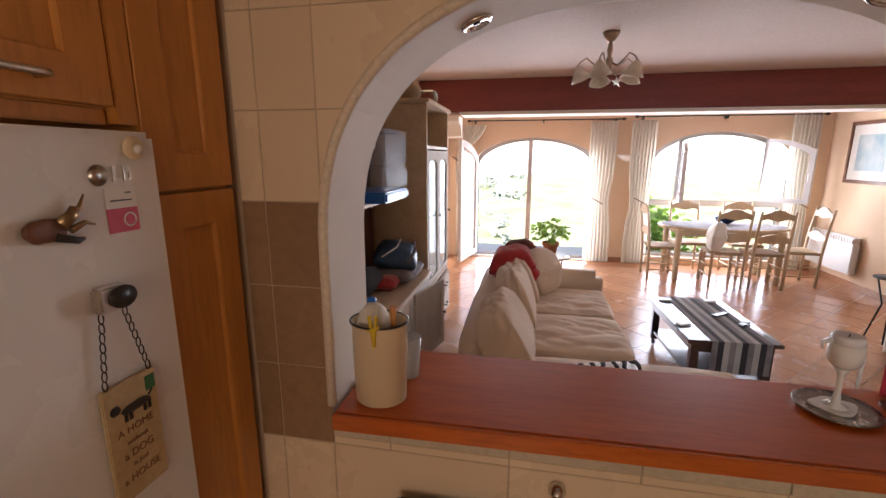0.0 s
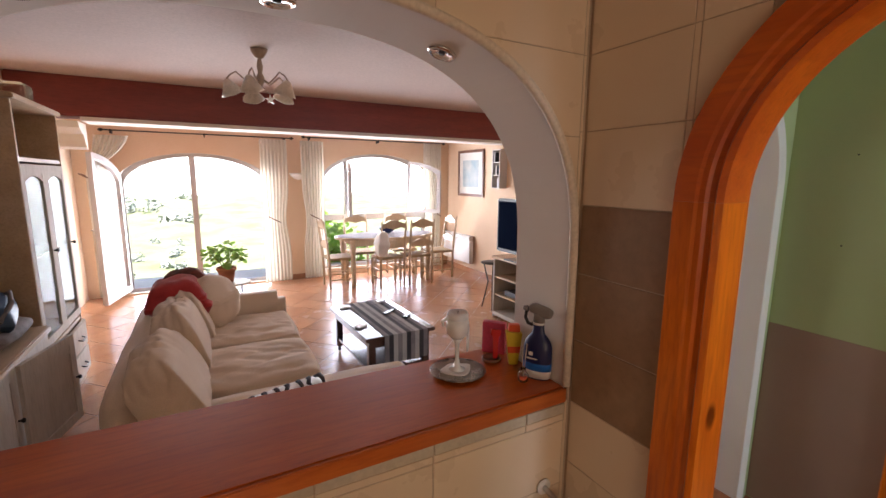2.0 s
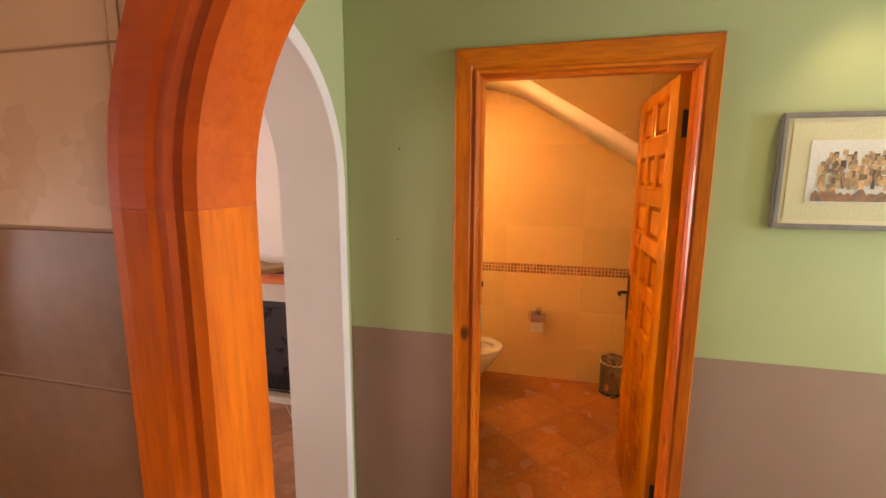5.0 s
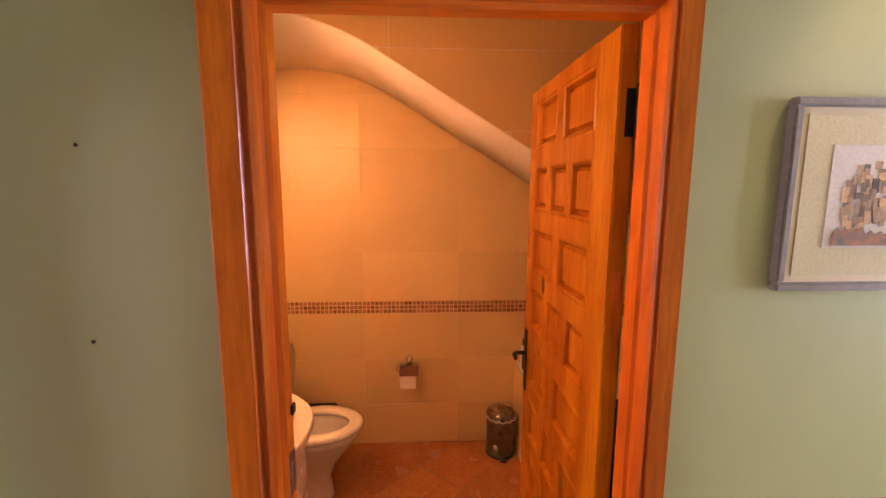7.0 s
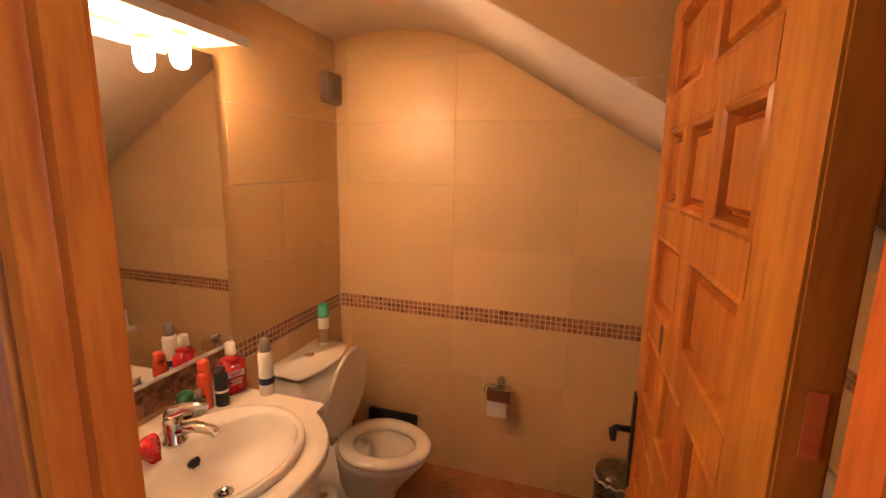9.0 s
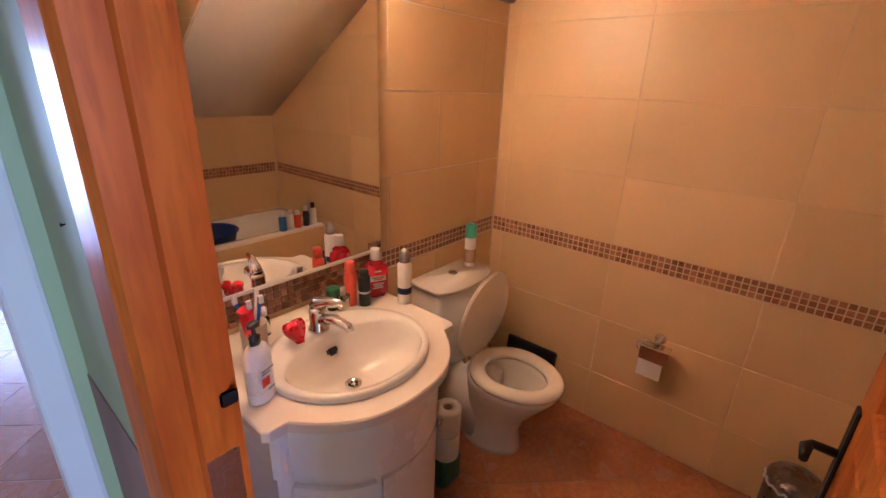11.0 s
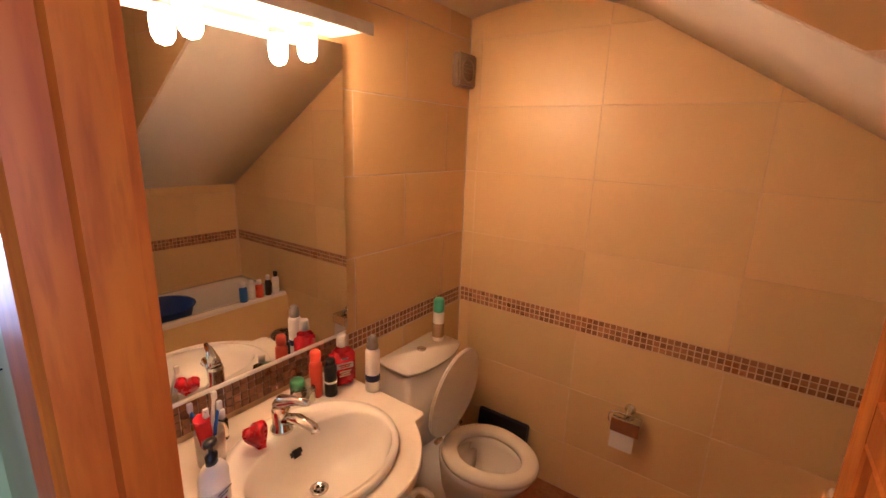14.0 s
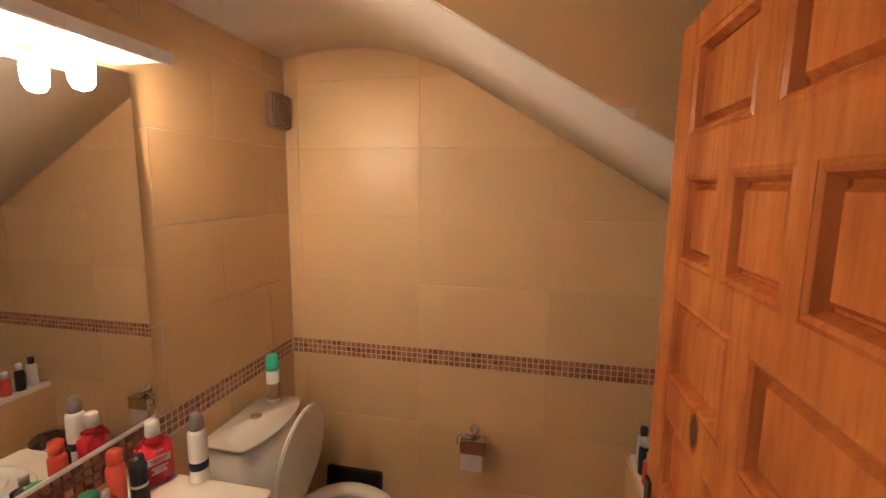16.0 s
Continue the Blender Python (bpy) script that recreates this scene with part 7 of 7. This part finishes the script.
for k, (x, y, r, h, mt, cm, lab, cat) in enumerate(((3.06, -1.5, 0.022, 0.14, M_wht, M_blk, "white bottle with a dark cap on the bath rim", "bottle"), (2.99, -1.49, 0.02, 0.13, M_blk, M_wht, "dark bottle on the bath rim", "bottle"), (2.92, -1.495, 0.024, 0.11, M_orng, M_wht, "orange bottle on the bath rim", "bottle"), (2.86, -1.495, 0.02, 0.12, M_wht, M_wht, "slim white bottle on the bath rim", "bottle"), (2.79, -1.49, 0.024, 0.12, M_blue, M_wht, "blue tube standing on the bath rim", "tube"), (3.06, -1.57, 0.03, 0.05, M_tan, M_blk, "tan jar with a black lid on the bath rim", "jar"))):
    r, h = r * 1.15, h * 1.2
    bottle("bath_bottle" if cat == "bottle" else "bath_" + cat, x, y, zr + 0.001, [(r * 0.95, 0), (r, 0.004), (r, h * 0.7), (r * 0.6, h * 0.76), (0.001, h * 0.76)], mt, lab, cat, [(r * 0.6, h * 0.765), (r * 0.62, h), (0.001, h * 1.01)], cm)

# ---- tiles ----
tile_meshes = {}


def tile_mesh(w, h, t, mat, axis):
    """A tile w by h, t thick, with softened edges; axis: the way it faces."""
    key = (round(w, 3), round(h, 3), mat.name, axis)
    if key not in tile_meshes:
        e = min(0.002, t * 0.5)
        bm = bmesh.new()
        lo = [bm.verts.new(p) for p in ((0, 0, 0), (w, 0, 0), (w, h, 0), (0, h, 0))]
        mi_ = [bm.verts.new(p) for p in ((0, 0, t - e), (w, 0, t - e), (w, h, t - e), (0, h, t - e))]
        hi = [bm.verts.new(p) for p in ((e, e, t), (w - e, e, t), (w - e, h - e, t), (e, h - e, t))]
        for a, b in ((lo, mi_), (mi_, hi)):
            for i in range(4):
                bm.faces.new((a[i], a[(i + 1) % 4], b[(i + 1) % 4], b[i]))
        bm.faces.new(hi)
        # local x along the wall, y up, z out of the wall
        m = {"-y": Matrix(((1, 0, 0, 0), (0, 0, -1, 0), (0, 1, 0, 0), (0, 0, 0, 1))),
             "-x": Matrix(((0, 0, -1, 0), (-1, 0, 0, 0), (0, 1, 0, 0), (0, 0, 0, 1))),
             "+y": Matrix(((-1, 0, 0, 0), (0, 0, 1, 0), (0, 1, 0, 0), (0, 0, 0, 1))),
             "+x": Matrix(((0, 0, 1, 0), (1, 0, 0, 0), (0, 1, 0, 0), (0, 0, 0, 1)))}[axis]
        bmesh.ops.transform(bm, matrix=m, verts=bm.verts[:])
        bmesh.ops.recalc_face_normals(bm, faces=bm.faces[:])
        tile_meshes[key] = mesh_of("tile", bm, mat)
    return tile_meshes[key]


def put_tile(parent, w, h, t, mat, axis, at, name="tile"):
    ob = new(name, tile_mesh(w, h, t, mat, axis))
    ob.parent, ob.location = parent, at
    return ob


def cuts(a, b, start, step):
    """Joints between a and b of a grid through start."""
    k = math.floor((a - start) / step)
    out = [a]
    while start + (k + 1) * step < b - 0.01:
        k += 1
        if start + k * step > a + 0.01:
            out.append(start + k * step)
    return out + [b]


G = 0.0035
# kitchen: cream above, brown band, cream below; cut along the arches
KZ_L = [0.0, 0.165, 0.395, 0.63, 0.862, 1.095, 1.327, 1.557, 1.787, 2.02, 2.25, 2.48]
KZ_R = [0.0, 0.275, 0.494, 0.713, 0.931, 1.147, 1.366, 1.582, 1.802, 2.02, 2.25, 2.48]


def casing_c(y):
    """Outer edge of the casing round the kitchen doorway."""
    u = min(0.498, abs(y + 0.822))
    return 1.61 + 0.496 * math.sqrt(max(0, 1 - (u / 0.498) ** 2))


def cut_tile(parent, s0, s1, z0, z1, curve, lo, hi, sill, mat, axis, t=0.003):
    """A tile cut along an arched hole between lo and hi."""
    n = 14
    ss = [s0 + (s1 - s0) * i / n for i in range(n + 1)]

    def low(s):
        return curve(s) + 0.006 if lo - 0.004 < s < hi + 0.004 else -1

    runs, run = [], []
    for s in ss:
        b = max(z0, low(s)) if low(s) > 0 else z0
        if b < z1 - 0.004:
            run.append((s, b))
        elif run:
            runs.append(run)
            run = []
    if run:
        runs.append(run)
    for r in runs:
        if len(r) < 2:
            continue
        pts = r + [(r[-1][0], z1), (r[0][0], z1)]
        part("tile", prism(pts, -t, 0.0, axis), mat, parent)
    if sill and z0 < sill:
        seg = [max(s0, lo), min(s1, hi)]
        if seg[1] - seg[0] > 0.02:
            part("tile", prism([(seg[0], z0), (seg[1], z0), (seg[1], min(z1, sill - 0.003)), (seg[0], min(z1, sill - 0.003))], -t, 0.0, axis), mat, parent)


for row, (z0, z1) in enumerate(zip(KZ_L, KZ_L[1:])):
    mat = M_tile_b if 3 < row < 7 else M_tile_w
    xs = cuts(-1.9, -0.0095, -1.83, 0.33 if mat is M_tile_b else 0.66)
    for a, b in zip(xs, xs[1:]):
        # a tile that straddles a straight jamb is split there
        ends = sorted({a, b, *[j for j in (-1.67, -0.02) if a < j < b]})
        for p, q in zip(ends, ends[1:]):
            inside = p >= -1.6701 and q <= -0.0199
            if z1 < 0.9 or q <= -1.6699:
                put_tile(wall_n, q - p - G, z1 - z0 - G, 0.003, mat, "-y", (p, 0, z0))
            elif inside and z1 > 1.40:
                cut_tile(wall_n, p, q - G, z0, z1 - G, arch_a, -1.68, -0.01, 0, mat, "y")
            elif inside and z0 < 0.9:
                put_tile(wall_n, q - p - G, 0.022, 0.003, M_tile_w, "-y", (p, 0, z0))
                put_tile(wall_n, q - p - G, 0.036, 0.007, M_stone, "-y", (p, 0, z0 + 0.026), "trim_tile")
for row, (z0, z1) in enumerate(zip(KZ_R, KZ_R[1:])):
    mat = M_tile_b if 3 < row < 7 else M_tile_w
    put_tile(wall_n, 0.0085, z1 - z0 - G, 0.003, mat, "-y", (-0.018, 0, z0))
    ysx = cuts(-2.4, -0.0085, -0.34, 0.66 if mat is M_tile_w else 0.33)
    for a, b in zip(ysx, ysx[1:]):
        ends = sorted({a, b, *[j for j in (-1.322, -0.322) if a < j < b]})
        for p, q in zip(ends, ends[1:]):
            if q <= -1.3219 or p >= -0.3221:
                if q - p > 0.006:
                    put_tile(wall_e, q - p - G, z1 - z0 - G, 0.003, mat, "-x", (0, q - G, z0))
            elif z1 > 1.60:
                cut_tile(wall_e, p, q - G, z0, z1 - G, casing_c, -1.322, -0.322, 0, mat, "x")

# bathroom walls
BZ = [0.0, 0.275, 0.585, 0.885]
BT = [0.966, 1.28, 1.6, 1.91, 2.22, 2.53]
for k, (z0, z1) in enumerate(list(zip(BZ, BZ[1:])) + list(zip(BT, BT[1:]))):
    off = 0.3 if k % 2 else 0.0
    xs = cuts(X_H + 0.09, X_B - 0.004, 2.65 + off, 0.6)
    for a, b in zip(xs, xs[1:]):
        put_tile(bath_n, b - a - G, z1 - z0 - G, 0.0075, M_bath, "-y", (a, Y_B + 0.0078, z0))
    ysx = cuts(-2.1, Y_B, -1.08, 0.6)
    for a, b in zip(ysx, ysx[1:]):
        put_tile(bath_e, b - a - 0.002, z1 - z0 - 0.002, 0.0075, M_bath, "-x", (X_B + 0.0078, b - 0.002, z0))
    xs = cuts(X_H + 0.09, X_B - 0.004, 2.5 + off, 0.6)
    for a, b in zip(xs, xs[1:]):
        put_tile(bath_s, b - a - G, z1 - z0 - G, 0.0075, M_bath, "+y", (b - G, -2.1078, z0))
# tiled face above the slope
face = structure("stair_face", boxes((2.2305, -2.2, 1.2, 2.2435, Y_B, 2.62)), M_grout, "tiled upright face above the stair underside")
bm = face.data
fbm = prism([(y, soffit(y) + 0.002) for y in ys] + [(-2.2, 2.619), (Y_B + 0.05, 2.619)], 2.2305, 2.2435, "x")
fbm.to_mesh(bm)
for z0, z1 in zip((1.28, 1.6, 1.91, 2.22, 2.53), (1.6, 1.91, 2.22, 2.53, 2.62)):
    yc = cuts(-2.1, Y_B, -0.72, 0.6)
    for a, b in zip(yc, yc[1:]):
        n = 16
        pts = [(a + (b - G - a) * i / n, max(z0, soffit(a + (b - G - a) * i / n) + 0.003)) for i in range(n + 1)]
        pts = [p for p in pts if p[1] < z1 - 0.008]
        if len(pts) > 1:
            part("tile", prism(pts + [(pts[-1][0], z1 - G), (pts[0][0], z1 - G)], 2.2285, 2.235, "x"), M_bath, face)

# mosaic bands
P, Z0 = 0.0262, 0.888
far = ([], [])


def mosaic_quad(axis, s, z, w):
    """Corner points of one far mosaic piece, as a shallow block."""
    b = len(far[0])
    if axis == "-x":
        far[0].extend([(X_B + 0.0078, s, z), (X_B + 0.0078, s + w, z), (X_B + 0.0078, s + w, z + w), (X_B + 0.0078, s, z + w)])
        far[0].extend([(X_B + 0.001, s + 0.001, z + 0.001), (X_B + 0.001, s + w - 0.001, z + 0.001), (X_B + 0.001, s + w - 0.001, z + w - 0.001), (X_B + 0.001, s + 0.001, z + w - 0.001)])
    else:
        far[0].extend([(s, -2.1078, z), (s + w, -2.1078, z), (s + w, -2.1078, z + w), (s, -2.1078, z + w)])
        far[0].extend([(s, -2.101, z), (s + w, -2.101, z), (s + w, -2.101, z + w), (s, -2.101, z + w)])
    far[1].extend([(b + 4, b + 5, b + 6, b + 7), (b, b + 1, b + 5, b + 4), (b + 1, b + 2, b + 6, b + 5), (b + 2, b + 3, b + 7, b + 6), (b + 3, b, b + 4, b + 7)])


for r in range(3):
    z = Z0 + r * P
    y = Y_B - 0.004
    while y - P > -2.1:
        if y > -0.95:
            put_tile(bath_e, P - 0.003, P - 0.003, 0.007, M_mosaic, "-x", (X_B + 0.0078, y, z), "mosaic_piece")
        else:
            mosaic_quad("-x", y - P + 0.003, z, P - 0.003)
        y -= P
    x = X_B - 0.01
    while x - P > 2.285:
        put_tile(bath_n, P - 0.003, P - 0.003, 0.007, M_mosaic, "-y", (x - P, Y_B + 0.0078, z), "mosaic_piece")
        x -= P
    x = X_H + 0.1
    while x + P < X_B:
        mosaic_quad("+y", x, z, P - 0.003)
        x += P
x = 1.5
while x + P < 2.285:
    for r in range(4):
        put_tile(bath_n, P - 0.003, P - 0.003, 0.0165, M_mosaic, "-y", (x, Y_B + 0.0003, 0.877 + r * P), "mosaic_piece")
    x += P
me = bpy.data.meshes.new("mosaic_band")
me.from_pydata(far[0], [], far[1])
me.materials.append(M_mosaic_i)
fb = new("mosaic_band", me)
tagged(fb, "far run of the small brown glass mosaic band", "", "", "stuff")
fb.parent = bath_e


# floor tiles laid on the diagonal
def clip(poly, axis, v, keep_less):
    out = []
    for p, q in zip(poly, poly[1:] + poly[:1]):
        a, b = (p[axis] <= v) == keep_less, (q[axis] <= v) == keep_less
        if a:
            out.append(p)
        if a != b:
            f = (v - p[axis]) / (q[axis] - p[axis])
            out.append((p[0] + f * (q[0] - p[0]), p[1] + f * (q[1] - p[1])))
    return out


def floor_area(x0, x1, y0, y1, size, singles, ox=0.0, oy=0.0, mat=M_floor):
    """Diagonal tiles over a rectangle; singles(cx, cy) says which are objects of their own."""
    d = size * math.sqrt(2)
    half = (size - 0.006) / math.sqrt(2)
    verts, faces = [], []
    shared = None
    ny, nx = int((y1 - y0) / (d / 2)) + 4, int((x1 - x0) / d) + 4
    for j in range(-2, ny):
        for i in range(-2, nx):
            cx, cy = x0 + ox + i * d + (j % 2) * d / 2, y0 + oy + j * d / 2
            poly = [(cx + half, cy), (cx, cy + half), (cx - half, cy), (cx, cy - half)]
            whole = all(x0 < p[0] < x1 and y0 < p[1] < y1 for p in poly)
            for axis, v, less in ((0, x0, False), (0, x1, True), (1, y0, False), (1, y1, True)):
                poly = clip(poly, axis, v, less) if poly else poly
            if len(poly) < 3:
                continue
            tilt = 0.0006 * random.uniform(-1, 1)
            if singles(cx, cy) and len(poly) >= 3:
                if whole:
                    if shared is None:
                        bm = prism([(half, 0), (0, half), (-half, 0), (0, -half)], -0.0075, 0.0, "z")
                        shared = mesh_of("tile", bm, mat)
                    ob = new("tile", shared)
                    ob.parent, ob.location = ground, (cx, cy, tilt)
                else:
                    part("tile", prism(poly, -0.0075, tilt, "z"), mat, ground)
            else:
                b, n = len(verts), len(poly)
                verts += [(p[0], p[1], tilt) for p in poly] + [(p[0], p[1], -0.0075) for p in poly]
                faces.append(tuple(range(b, b + n)))
                faces += [(b + k, b + n + k, b + n + (k + 1) % n, b + (k + 1) % n) for k in range(n)]
    if verts:
        me = bpy.data.meshes.new("tiling")
        me.from_pydata(verts, [], faces)
        me.materials.append(M_floor_i)
        ob = new("tiling", me)
        tagged(ob, "further diagonal terracotta floor tiles", "", "", "stuff")
        ob.parent = ground


random.seed(9)
floor_area(-2.5, X_R, T_N, Y_W + 0.02, 0.33, lambda x, y: y < 4.4 and x > -0.5 and x < 2.3)
floor_area(0.11, X_H, -4.0, T_N - 0.001, 0.33, lambda x, y: y > -2.0, 0.1, 0.15)
floor_area(X_H + 0.001, X_B, -2.1, Y_B, 0.33, lambda x, y: True, 0.2, 0.1, M_floor_b)
floor_area(-2.6, 0.109, -3.2, -0.001, 0.33, lambda x, y: False)
